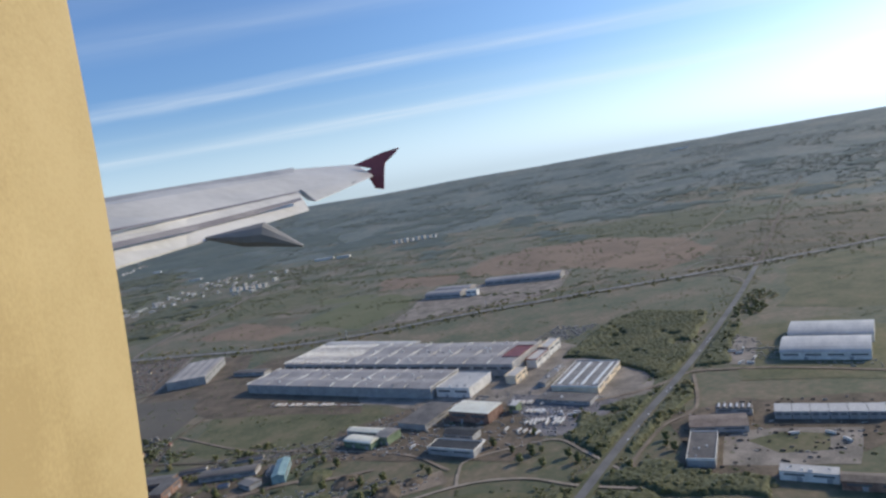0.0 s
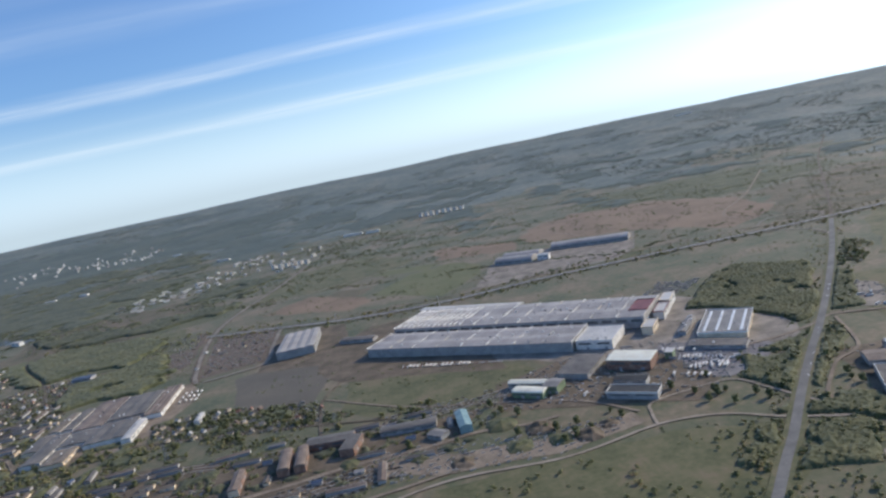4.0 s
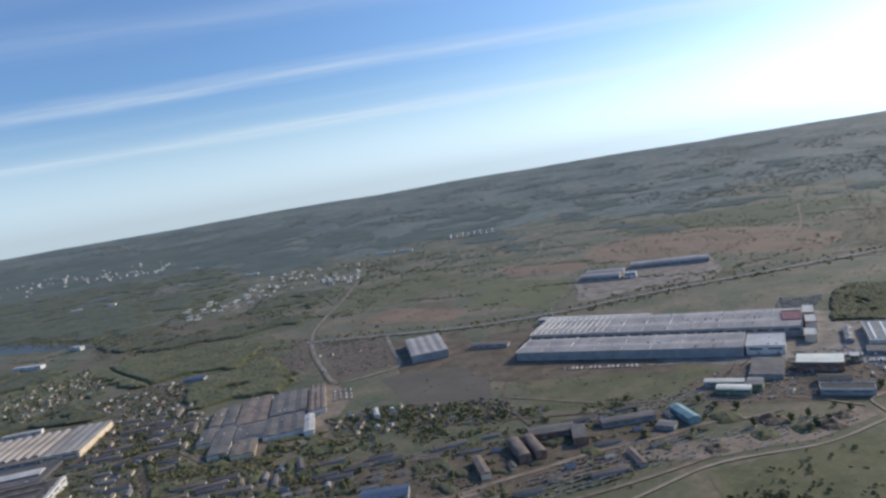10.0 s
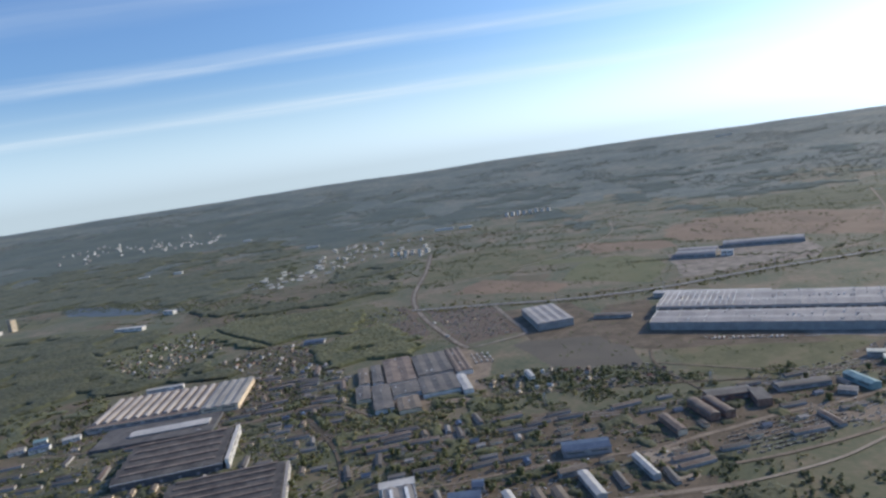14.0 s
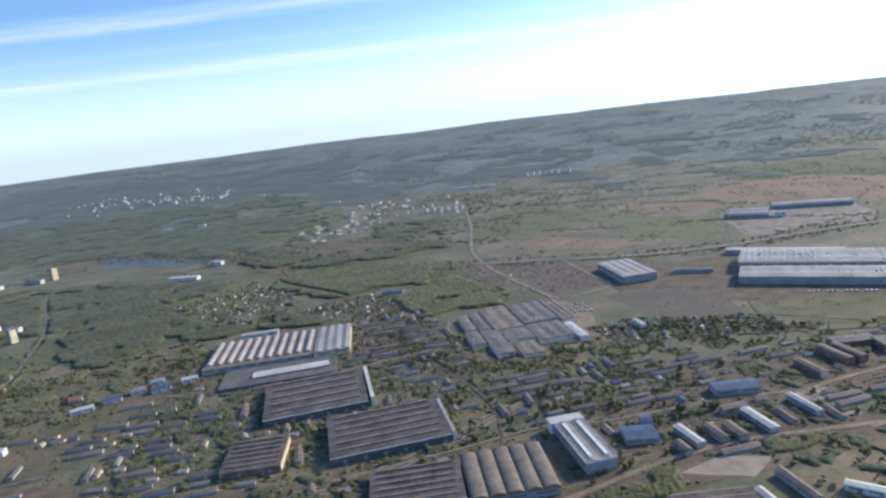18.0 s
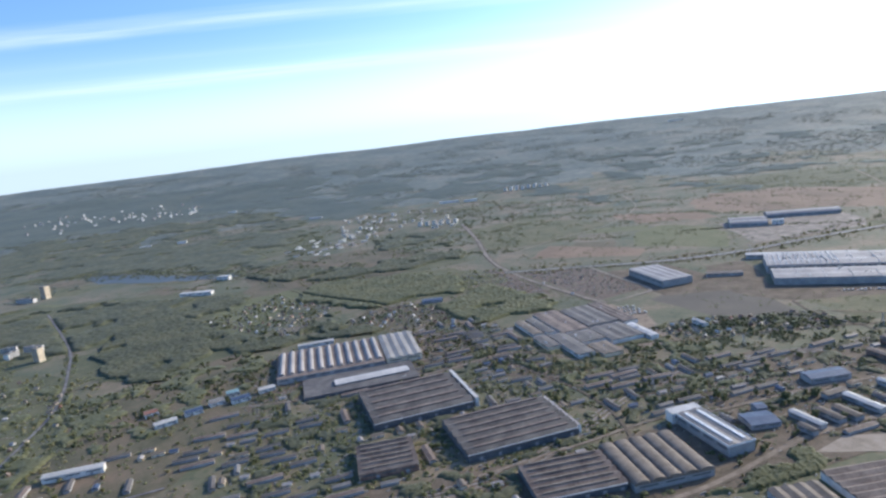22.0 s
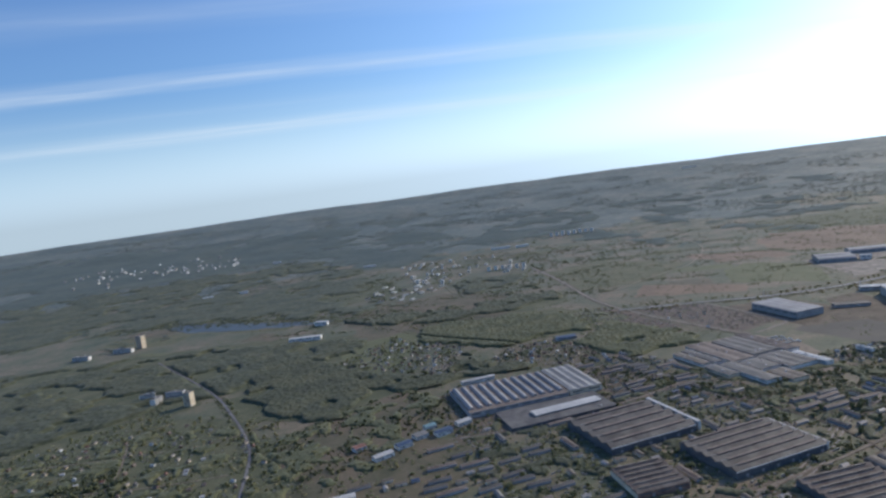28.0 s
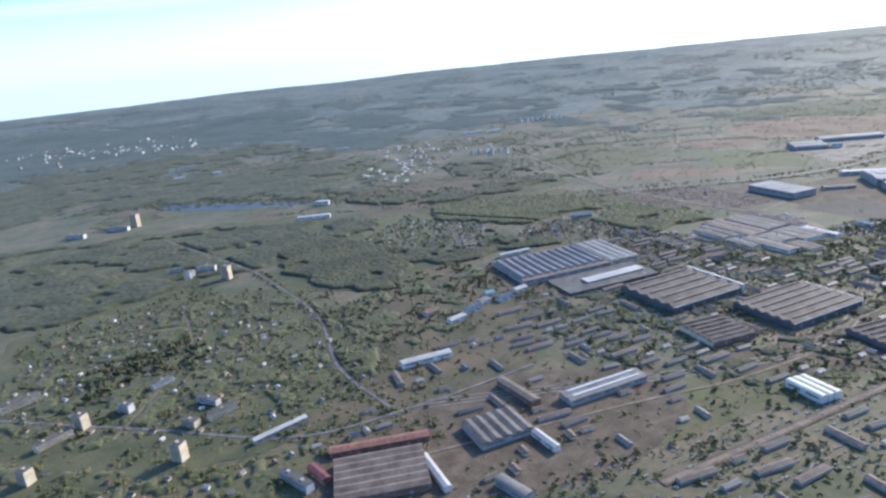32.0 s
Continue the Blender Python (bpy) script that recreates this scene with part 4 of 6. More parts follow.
# added thin block: the hall's sunlit end wall, not an office
hall("office_building", "thin block added as a factory hall's sunlit white end wall", -661, 513, 76, 3, 97, 8, ("flat", 1, 0, "x"), ROOF_PALE, WALL_WHITE, category="office")
hall("factory_hall", "grey-brown five-span factory hall", -645, 420, 88, 66, 7, 6, ("gable", 6, 2.4, "x"), ROOF_DARK, WALL_SLATE, strips=6, strip_mat=ROOF_BROWN, category="factory", gates=6, eave=TRIM)
# second added block, for the next hall's sunlit white end
hall("office_building", "thin block added as a works hall's sunlit white end wall", -599, 425, 62, 2.4, 97, 6.6, ("flat", 1, 0, "x"), ROOF_GREY, WALL_WHITE, category="office")
hall("factory_hall", "brown six-span workshop hall", -742, 409, 43, 45, 0, 5, ("gable", 6, 2.0, "x"), ROOF_BROWN, WALL_BRICK, strips=6, strip_mat=ROOF_TAN, category="factory", ends=WALL_BEIGE)
hall("barrel_hall", "tan hall of five barrel vaults", -567, 332, 55, 55, 1, 5, ("barrel", 5, 2.6, "y"), ROOF_TAN, WALL_BLUE, category="factory", gates=5)
hall("barrel_hall", "brown hall of six low spans", -626, 333, 59, 46, 0, 5, ("gable", 6, 2.0, "x"), ROOF_BROWN, WALL_SLATE, strips=6, strip_mat=ROOF_TAN, category="factory", gates=5, eave=TRIM)
hall("works_hall", "dark roofed works hall with two white roof lights", -511, 351, 58, 21, 96, 8, ("gable", 2, 1.0, "x"), ROOF_STEEL, WALL_BLUE, strips=2, parapet=TRIM, category="works", gates=2)
hall("works_hall", "pale flat head house of a works hall", -515, 385, 25, 10, 4, 8.4, ("flat", 1, 0, "x"), ROOF_PALE, WALL_WHITE, category="works", gates=1)
hall("workshop", "bright blue roofed workshop", -471, 357, 22, 20, -6, 4, G, ROOF_BLUE, WALL_GREY, category="workshop")
hall("workshop", "small blue roofed shed", -460, 373, 8, 10, -6, 5, G, ROOF_BLUE, WALL_BLUE, category="workshop")
for sx, sy, sl, sw, sa in ((-441, 345, 28, 6, 100), (-423, 344, 22, 6, 98), (-388, 352, 33, 7, 97), (-348, 364, 32, 5, 97), (-395, 374, 20, 7, 9), (-451, 332, 14, 5, 98), (-410, 343, 22, 7, 97)):
    hall("storage_row", "narrow pale roofed storage row", sx, sy, sl, sw, sa, 4, G, ROOF_PALE if sl > 27 else ROOF_TAN, WALL_GREY, category="storage", group="storage rows", gates=2)
hall("factory_hall", "grey-brown hall of four spans near a road", -510, 254, 32, 36, -4, 5, ("gable", 4, 1.2, "y"), ROOF_TAN, WALL_GREY, category="factory")
hall("factory_hall", "wide grey hall with a white lit end wall", -462, 258, 46, 40, -4, 5, ("gable", 6, 1.6, "x"), ROOF_BROWN, WALL_WHITE, category="factory", gates=2)
hall("storage_row", "long narrow shed with a pale eave", -431, 261, 28, 5, 96, 4, G, ROOF_PALE, WALL_GREY, category="storage", group="storage rows", gates=2)
hall("storage_row", "long narrow shed across a meadow's edge", -409, 274, 34, 5, 96, 4, G, ROOF_TAN, WALL_GREY, category="storage", group="storage rows", gates=2)
hall("storage_row", "white roofed shed at a meadow's edge", -378, 261, 20, 6, -42, 4, G, ROOF_CREAM, WALL_WHITE, category="storage", group="storage rows", gates=2)
# last quarter: works beside the garden suburb
hall("long_shed", "long white roofed shed by a street", -987, 484, 46, 8, 3, 5, G, ROOF_PALE, WALL_WHITE, category="shed")
for k in range(3):
    hall("works_hall", "white roofed works hall in a row of three", -751 + 6.2 * (k - 1), 296, 30, 5.6, 95, 5, ("barrel", 1, 1.2, "x"), ROOF_CREAM, WALL_WHITE, category="works", group="white halls in a row")
hall("works_hall", "long dark works hall with two pale roof bands", -878, 368, 70, 16, 6, 5, ("gable", 2, 1.2, "x"), ROOF_STEEL, WALL_GREY, strips=2, category="works")
hall("works_hall", "narrow brown hall across a yard", -939, 392, 46, 8, -77, 5, G, ROOF_TAN, WALL_BRICK, category="works")
hall("storage_row", "short pale roofed storage row", -949, 323, 26, 5, -79, 4, G, ROOF_PALE, WALL_WHITE, category="storage", group="storage rows", gates=2)
hall("storage_row", "narrow pale roofed storage row", -1028, 322, 41, 5, -84, 4, G, ROOF_PALE, WALL_WHITE, category="storage", group="storage rows", gates=2)
hall("storage_row", "wide pale roofed storage row", -989, 285, 26, 8, -68, 4, ("barrel", 1, 1.5, "x"), ROOF_STEEL, WALL_GREY, category="storage", group="storage rows", gates=2)
hall("factory_hall", "red-brown six-span brick works hall", -1061, 335, 60, 46, -8, 5, ("gable", 6, 1.3, "x"), ROOF_BROWN, WALL_BRICK, category="factory")
hall("long_shed", "long red-brown roofed shed", -1054, 371, 70, 9, -8, 4, G, ROOF_RED, WALL_BRICK, category="shed")
hall("workshop", "small bright red roofed shed", -1099, 354, 22, 6, -68, 4, G, WALL_RED, WALL_BRICK, category="workshop")
hall("long_shed", "thin pale shed among gardens", -1119, 425, 44, 5, 23, 3.4, G, ROOF_PALE, WALL_GREY, category="shed")
hall("factory_hall", "wide dark hall of five spans", -973, 352, 40, 34, 6, 5, ("gable", 5, 1.3, "y"), ROOF_DARK, WALL_GREY, category="factory")
for bx, by, bl, bw, ba, bm_, text in ((-911, 574, 16, 9, 20, ROOF_BLUE, "blue metal roofed workshop by a lane"), (-892, 589, 14, 10, 20, ROOF_STEEL, "grey metal roofed workshop by a lane"), (-869, 587, 18, 9, 18, ROOF_BLUE, "long blue metal roofed workshop by a lane"), (-845, 601, 16, 8, 18, ROOF_PALE, "pale roofed workshop by a lane"), (-879, 607, 12, 8, 18, ROOF_TEAL, "small teal roofed workshop by a lane"), (-933, 558, 20, 8, 22, ROOF_PALE, "long pale roofed workshop by a lane"), (-953, 589, 12, 9, 22, ROOF_RED, "red roofed workshop by a lane")):
    hall("workshop", text, bx, by, bl, bw, ba, 4, G, bm_, WALL_WHITE, category="workshop", group="workshops by a lane", gates=2)
patch("field", "dark rough ground behind workshops", "field", MARSH, 0.045, [(-1051, 650), (-970, 707), (-878, 748), (-827, 640), (-908, 558), (-1009, 542)], 10, 12)
hall("office_building", "pale building by a lake", -1006, 1134, 57, 12, -15, 6, ("flat", 1, 0, "x"), ROOF_PALE, WALL_WHITE, category="office")
hall("office_building", "white building on a lake shore", -975, 1246, 26, 10, -27, 7, ("flat", 1, 0, "x"), ROOF_PALE, WALL_WHITE, category="office")

# ---- town blocks, houses and small buildings ----


def block(name, label, x, y, length, width, ang, floors, side=WALL_WHITE, group="", storey=1.4, bands=True, top=ROOF_DARK):
    """A block of flats: walls, window bands floor by floor, roof, stair heads."""
    e = tagged(empty(name, x, y, ang, land(x, y) - 0.05), label, "apartment block", group)
    l, w, h = length / 2, width / 2, floors * storey + 0.6
    part("wall", boxed((-l, -w, 0, l, w, h)), side, e)
    part("roof", boxed((-l - 0.15, -w - 0.15, h, l + 0.15, w + 0.15, h + 0.25)), top, e)
    for k in range(max(1, int(length / 14))):
        c = -l + length * (k + 0.5) / max(1, int(length / 14))
        part("stair_head", boxed((c - 1.0, -0.9, h + 0.25, c + 1.0, 0.9, h + 1.2)), side, e)
    for f in range(floors if bands else 0):
        z = 0.6 + f * storey
        for s in (-1, 1):
            part("window_band", shared(PIECES, ("band", length), lambda: mesh_of(boxed((-l + 0.5, -0.05, 0, l - 0.5, 0.05, 0.7)), "window_band", GLASS)), None, e).location = (0, s * (w + 0.03), z)
    return e


def house(roof_mat, wall_mat, l, w, h, rise):
    e = new("house")
    l, w = l / 2, w / 2
    part("wall", boxed((-l, -w, 0, l, w, h)), wall_mat, e)
    bm = bmesh.new()
    extrude(bm, [(-w - 0.3, h - 0.1), (w + 0.3, h - 0.1), (0, h + rise)], -l - 0.3, l + 0.3)
    part("roof", bm, roof_mat, e)
    part("chimney", boxed((l * 0.3, 0.2, h, l * 0.3 + 0.4, 0.6, h + rise + 0.3)), WALL_BRICK, e)
    for s in (-1, 1):
        for c in (0.5 * s,):
            part("window", shared(PIECES, "housewin", lambda: mesh_of(boxed((-0.3, -0.04, 0, 0.3, 0.04, 0.6)), "window", GLASS)), None, e).location = (c * l, s * (w + 0.02), h * 0.4)
    part("door", boxed((-0.25, -w - 0.06, 0, 0.25, -w, h * 0.75)), GATE, e)
    return e


TAKEN = []


def clear(x, y, r):
    """Whether a place is free of the buildings that stand already."""
    for bx, by, ca, sa, l, w in TAKEN:
        u, v = (x - bx) * ca + (y - by) * sa, -(x - bx) * sa + (y - by) * ca
        if abs(u) < l + r and abs(v) < w + r:
            return False
    return True


def claim(x, y, ang, l, w):
    TAKEN.append((x, y, math.cos(radians(ang)), math.sin(radians(ang)), l / 2, w / 2))


for ob in list(scene.objects):
    if ob.parent is None and ob.type == "EMPTY":
        wall = next((c for c in ob.children if c.name.startswith("wall")), None)
        if wall:
            d = wall.data.vertices[7].co
            TAKEN.append((ob.location.x, ob.location.y, math.cos(ob.rotation_euler.z if ob.rotation_mode != "QUATERNION" else 0), math.sin(ob.rotation_euler.z), abs(d.x), abs(d.y)))


def scatter(poly, count, seed, gap, keep=True):
    rng = random.Random(seed)
    xs, ys = [p[0] for p in poly], [p[1] for p in poly]
    out, tries = [], 0
    while len(out) < count and tries < count * 30:
        tries += 1
        x, y = rng.uniform(min(xs), max(xs)), rng.uniform(min(ys), max(ys))
        if inside(poly, x, y) and clear(x, y, gap):
            out.append((x, y))
            if keep:
                claim(x, y, 0, gap * 2, gap * 2)
    return out


row_rng = random.Random(4)
for k in range(8):
    block("apartment_block", "white apartment block in a distant row", -186 + 18.2 * k, 2082 - 6 * k, 12, 9, 52, 7 + k % 3, WALL_WHITE, "distant white row", 1.6)
# pale and cream roof colours imitate sun glints on the far blocks
for k in range(46):
    x, y = row_rng.uniform(-745, -460), row_rng.uniform(1500, 1900)
    block("apartment_block", "pale apartment block of a far town", x, y, row_rng.choice((6, 9, 14)), 5.5, row_rng.choice((50, 46, 58)), row_rng.choice((2, 3, 5)), WALL_WHITE, "blocks of a far town", top=row_rng.choice((ROOF_PALE, ROOF_GREY, ROOF_CREAM)))
for k in range(6):
    block("apartment_block", "long white apartment block at a town's edge", -545 + 17 * k, 1580 - 5 * k, 12, 8, 58, 7, WALL_WHITE, "blocks of a far town")
for k in range(12):
    a = k % 6
    hall("storage_row", "long pale roofed sheds near a town", -866 + 30 * a + 22 * (k // 6), 1455 + 14 * a - 62 * (k // 6), 14, 3, 22, 2.2, G, ROOF_PALE if k % 3 else ROOF_TAN, WALL_WHITE, category="storage", group="storage rows", gates=0, windows=False)
# far sheds: sun glint on the roofs is put in as whitish colour
STRIP = [(-876, 1451), (-818, 1600), (-677, 1472), (-772, 1326)]
for k in range(46):
    x, y = row_rng.uniform(-880, -670), row_rng.uniform(1320, 1600)
    row = round((y - 0.4 * x) / 26)
    y = 26 * row + 0.4 * x
    if inside(STRIP, x, y):
        hall("long_shed", "long shed at a far town, sun glint put into its roof colour", x, y, row_rng.choice((6, 9, 13)), 3.4, 36, 2.4, ("gable", 1, 1.2, "x"), row_rng.choice((ROOF_PALE, ROOF_TAN, ROOF_CREAM)), WALL_WHITE, category="shed", group="sheds of a far town", gates=0, windows=False)
for k in range(80):
    x = row_rng.uniform(-1900, -1250)
    y = 2640 - 0.25 * (x + 1500) + row_rng.gauss(0, 110)
    block("apartment_block", "tall pale tower block of a distant city", x, y, row_rng.choice((5, 7, 10)), 5, row_rng.choice((50, 60)), row_rng.choice((3, 4, 6)), row_rng.choice((WALL_GREY, WALL_WHITE, WALL_WHITE)), "distant city", 1.6, False)
for x, y, l, a in ((-1179, 1894, 24, 0), (-1277, 1893, 30, 10), (-1109, 2450, 30, 0), (-808, 2030, 40, -10), (-396, 1984, 60, -12), (-333, 1956, 40, -12), (1233, 3533, 90, 0)):
    hall("long_shed", "pale long building far out on the plain", x, y, l, 10, a, 6, ("flat", 1, 0, "x"), ROOF_PALE, WALL_WHITE, category="shed", gates=0, windows=False).location.z = land(x, y) - 0.5
# flats at the end of the walk
TOWN_FLATS = ((-1156, 858, 11, 9, -32, 13, WALL_BEIGE), (-1323, 1326, 15, 11, -35, 17, WALL_BEIGE), (-1270, 507, 9, 8, -36, 9, WALL_BEIGE), (-1190, 420, 9, 8, -34, 10, WALL_BEIGE), (-1294, 440, 9, 8, -36, 8, WALL_BEIGE), (-1185, 468, 14, 7, -40, 4, WALL_BEIGE), (-1333, 578, 32, 7, 34, 5, WALL_BEIGE), (-1288, 492, 28, 7, 39, 4, WALL_BEIGE), (-1114, 353, 31, 6, -60, 4, WALL_WHITE))
GARDEN_FLATS = ((-1239, 520, 12, 7, -35, 5, WALL_WHITE), (-1161, 474, 24, 6, 30, 4, WALL_BEIGE), (-1172, 500, 22, 6, -45, 4, WALL_WHITE), (-1213, 557, 20, 6, 35, 4, WALL_WHITE), (-1183, 911, 26, 8, -20, 6, WALL_WHITE), (-1205, 895, 18, 8, 70, 6, WALL_WHITE), (-1351, 1308, 40, 9, -25, 5, WALL_WHITE), (-1423, 1298, 36, 9, -25, 5, WALL_WHITE), (-1226, 936, 20, 7, 10, 4, WALL_WHITE))
for x, y, l, w, a, f, m in TOWN_FLATS + GARDEN_FLATS:
    block("apartment_block", "beige apartment block lit by low sun" if m is WALL_BEIGE else "white apartment block among trees", x, y, l, w, a, f, m, "blocks of the garden town")
    claim(x, y, a, l, w)

SUBURB = [(-1355, 536), (-1243, 464), (-1120, 433), (-1029, 464), (-1020, 557), (-1072, 722), (-1194, 804), (-1347, 762)]
DACHA = [(-970, 913), (-862, 1037), (-773, 900), (-827, 775)]
VILLAGE = [(-760, 800), (-721, 850), (-662, 850), (-638, 798), (-615, 722), (-700, 735)]
GARDENS = [(-440, 589), (-419, 538), (-287, 502), (-259, 517), (-272, 559), (-328, 574), (-379, 600)]
MEADOW_HOUSES = [(-481, 744), (-400, 723), (-395, 876), (-472, 897)]
kinds = [house(ROOF_RED, WALL_BEIGE, 3.8, 3.0, 1.7, 1.3), house(ROOF_STEEL, WALL_BEIGE, 4.4, 3.5, 1.9, 1.2), house(ROOF_BROWN, WALL_BRICK, 3.8, 3.1, 1.7, 1.3), house(ROOF_PALE, WALL_WHITE, 4.2, 3.3, 1.8, 1.0), house(ROOF_DARK, WALL_BEIGE, 4.6, 3.6, 1.9, 1.4)]
names = ["red tiled house with beige walls", "grey metal roofed beige house", "brown roofed brick house", "pale metal roofed white house", "dark roofed beige house"]
for k, (e, n) in enumerate(zip(kinds, names)):
    tagged(e, "small " + n + " in a garden", "house", "garden houses")
SOUTH = [(-1375, 515), (-1354, 412), (-1242, 329), (-1130, 318), (-1100, 391), (-1212, 402)]
spots = scatter(SUBURB, 120, 11, 4.2) + scatter(SOUTH, 22, 15, 4.5) + scatter(DACHA, 70, 12, 3.6) + scatter(VILLAGE, 36, 16, 3.6) + scatter(GARDENS, 28, 13, 4.2) + scatter(MEADOW_HOUSES, 5, 14, 4)
turn = random.Random(5)
for k, (x, y) in enumerate(spots):
    m = pose(x, y, 0, 0, 0, turn.choice((-31, 59, 10, 100)) + turn.uniform(-8, 8))
    if k < len(kinds):
        kinds[k].matrix_basis = m
    else:
        copy_thing(kinds[turn.choice((0, 1, 1, 2, 2, 3, 3, 4, 4, 4))], m)

# sheds and stores scattered between the works
WORKS = [(-643, 465), (-562, 501), (-439, 496), (-328, 476), (-171, 480), (-130, 418), (-199, 388), (-327, 335), (-479, 288), (-500, 392), (-592, 392)]
WORKS_2 = [(-867, 589), (-866, 413), (-764, 309), (-601, 288), (-602, 475), (-644, 641), (-603, 723), (-644, 743), (-664, 599)]
WORKS_3 = [(-1110, 391), (-1109, 318), (-1007, 277), (-835, 298), (-805, 413), (-867, 558), (-1009, 475)]
shed_kinds = []
for roof_mat, wall_mat, l, w, h, text in ((ROOF_STEEL, WALL_GREY, 13, 4, 2.2, "long blue-grey metal shed"), (ROOF_GREY, WALL_BEIGE, 7, 4, 2.1, "small grey roofed beige shed"), (ROOF_DARK, WALL_GREY, 20, 4.6, 2.3, "long dark roofed shed"), (ROOF_BROWN, WALL_GREY, 26, 5.4, 2.5, "long brown roofed store"), (ROOF_BLUE, WALL_GREY, 7, 4.4, 2.2, "small blue roofed shed"), (ROOF_TAN, WALL_BEIGE, 10, 4.6, 2.4, "tan roofed shed")):
    e = tagged(new("shed"), text + " between works", "shed", "sheds between the works")
    part("wall", boxed((-l / 2, -w / 2, 0, l / 2, w / 2, h)), wall_mat, e)
    part("roof", extrude(bmesh.new(), [(-w / 2 - 0.25, h - 0.1), (w / 2 + 0.25, h - 0.1), (0, h + 0.9)], -l / 2 - 0.25, l / 2 + 0.25), roof_mat, e)
    part("gate", boxed((-1, -w / 2 - 0.08, 0, 1, -w / 2, 1.8)), GATE, e)
    shed_kinds.append(e)


def rows_of_sheds(poly, ang, pitch, fill, seed, most):
    """Sheds in loose rows, as lots beside a works are built up."""
    rng = random.Random(seed)
    xs, ys = [p[0] for p in poly], [p[1] for p in poly]
    mx, my, reach = (min(xs) + max(xs)) / 2, (min(ys) + max(ys)) / 2, math.hypot(max(xs) - min(xs), max(ys) - min(ys)) / 2
    ca, sa = math.cos(radians(ang)), math.sin(radians(ang))
    v = -reach
    made = 0
    while v < reach:
        u = -reach + rng.uniform(0, 12)
        while u < reach:
            kind = rng.choice((0, 1, 2, 2, 2, 3, 3, 3, 5, 5, 4 if made % 3 == 0 else 2))
            l = (13, 7, 20, 26, 7, 10)[kind]
            cross = rng.random() < 0.3
            x, y = mx + u * ca - v * sa, my + u * sa + v * ca
            if made < most and rng.random() < fill and inside(poly, x, y) and all(clear(x + k * l * (ca if not cross else -sa), y + k * l * (sa if not cross else ca), 3.6) for k in (-0.5, -0.25, 0, 0.25, 0.5)) and not any((int((x + k * l * (ca if not cross else -sa)) // 2), int((y + k * l * (sa if not cross else ca)) // 2)) in PAVED for k in (-0.6, -0.45, -0.3, -0.15, 0, 0.15, 0.3, 0.45, 0.6)):
                m = pose(x, y, 0, 0, 0, ang + (90 if cross else 0) + rng.uniform(-5, 5))
                if kind not in PLACED:
                    PLACED.add(kind)
                    shed_kinds[kind].matrix_basis = m
                else:
                    copy_thing(shed_kinds[kind], m)
                claim(x, y, ang + (90 if cross else 0), l, 5.4)
                made += 1
            u += l + rng.uniform(2, 10)
        v += pitch + rng.uniform(-2, 3)


PLACED = set()
claim(-436, 306, -10, 50, 22)  # the open sand lot stays free
rows_of_sheds(WORKS, 6, 10.5, 0.6, 21, 150)
rows_of_sheds(WORKS_2, 7, 12, 0.55, 22, 95)
rows_of_sheds(WORKS_3, 5, 12, 0.5, 23, 85)
rows_of_sheds([(-690, 715), (-640, 730), (-580, 700), (-566, 600), (-570, 540), (-600, 480), (-650, 560), (-680, 600)], 6, 8.5, 0.8, 26, 70)
rows_of_sheds([(-906, 185), (-906, 248), (-703, 272), (-560, 278), (-439, 288), (-418, 236), (-702, 175)], 5, 15, 0.6, 25, 45)

# ---- vehicles ----


def car():
    e = tagged(new("car"), "parked car with dark windows", "car", "parked cars")
    body = [(-1.0, 0.14), (1.0, 0.14), (1.02, 0.36), (0.6, 0.42), (0.3, 0.66), (-0.5, 0.68), (-0.8, 0.44), (-1.02, 0.42)]
    bm = bmesh.new()
    rings = []
    for y, s in ((-0.4, 0.94), (-0.38, 1.0), (0.38, 1.0), (0.4, 0.94)):
        rings.append([bm.verts.new((x * s, y, z)) for x, z in body])
    for a, b in zip(rings, rings[1:]):
        for i in range(len(body)):
            bm.faces.new((a[i], a[(i + 1) % 8], b[(i + 1) % 8], b[i]))
    bm.faces.new(rings[0]), bm.faces.new(rings[-1])
    part("body", bm, CAR_PAINT, e)
    part("window", boxed((-0.6, -0.41, 0.46, 0.36, 0.41, 0.62)), GLASS, e)
    for x in (-0.62, 0.62):
        for y in (-0.36, 0.36):
            bm = bmesh.new()
            bmesh.ops.create_cone(bm, cap_ends=True, segments=10, radius1=0.15, radius2=0.15, depth=0.12, matrix=pose(0, 0, 0, 90))
            part("wheel", shared(PIECES, "wheel", lambda: mesh_of(bm, "wheel", RUBBER)), None, e).location = (x, y, 0.15)
    return e


def truck():
    e = tagged(new("truck"), "white box truck parked in a yard", "truck", "parked trucks")
    part("cab", boxed((2.1, -0.55, 0.35, 3.0, 0.55, 1.5), (2.1, -0.5, 1.5, 2.7, 0.5, 1.65)), CAR_PAINT, e)
    part("cargo_box", boxed((-3.0, -0.58, 0.55, 1.95, 0.58, 1.85)), WALL_WHITE, e)
    part("chassis", boxed((-3.0, -0.4, 0.3, 2.6, 0.4, 0.52)), GATE, e)
    for x in (-2.4, -1.7, 2.4):
        for y in (-0.45, 0.45):
            part("wheel", PIECES["wheel"], None, e).matrix_basis = pose(x, y, 0.24) @ Matrix.Scale(1.6, 4)
    return e


first_car, first_truck = car(), truck()
first_car.matrix_basis, first_truck.matrix_basis = pose(-196, 612, 0.15, 0, 0, 60), pose(-53, 450, 0.15, 0, 0, 40)
park = random.Random(8)
cars = []
for k in range(44):
    cars.append((-197 + 2.15 * k, 606.5 - 1.0 * k - 0.3 * park.random(), 62))
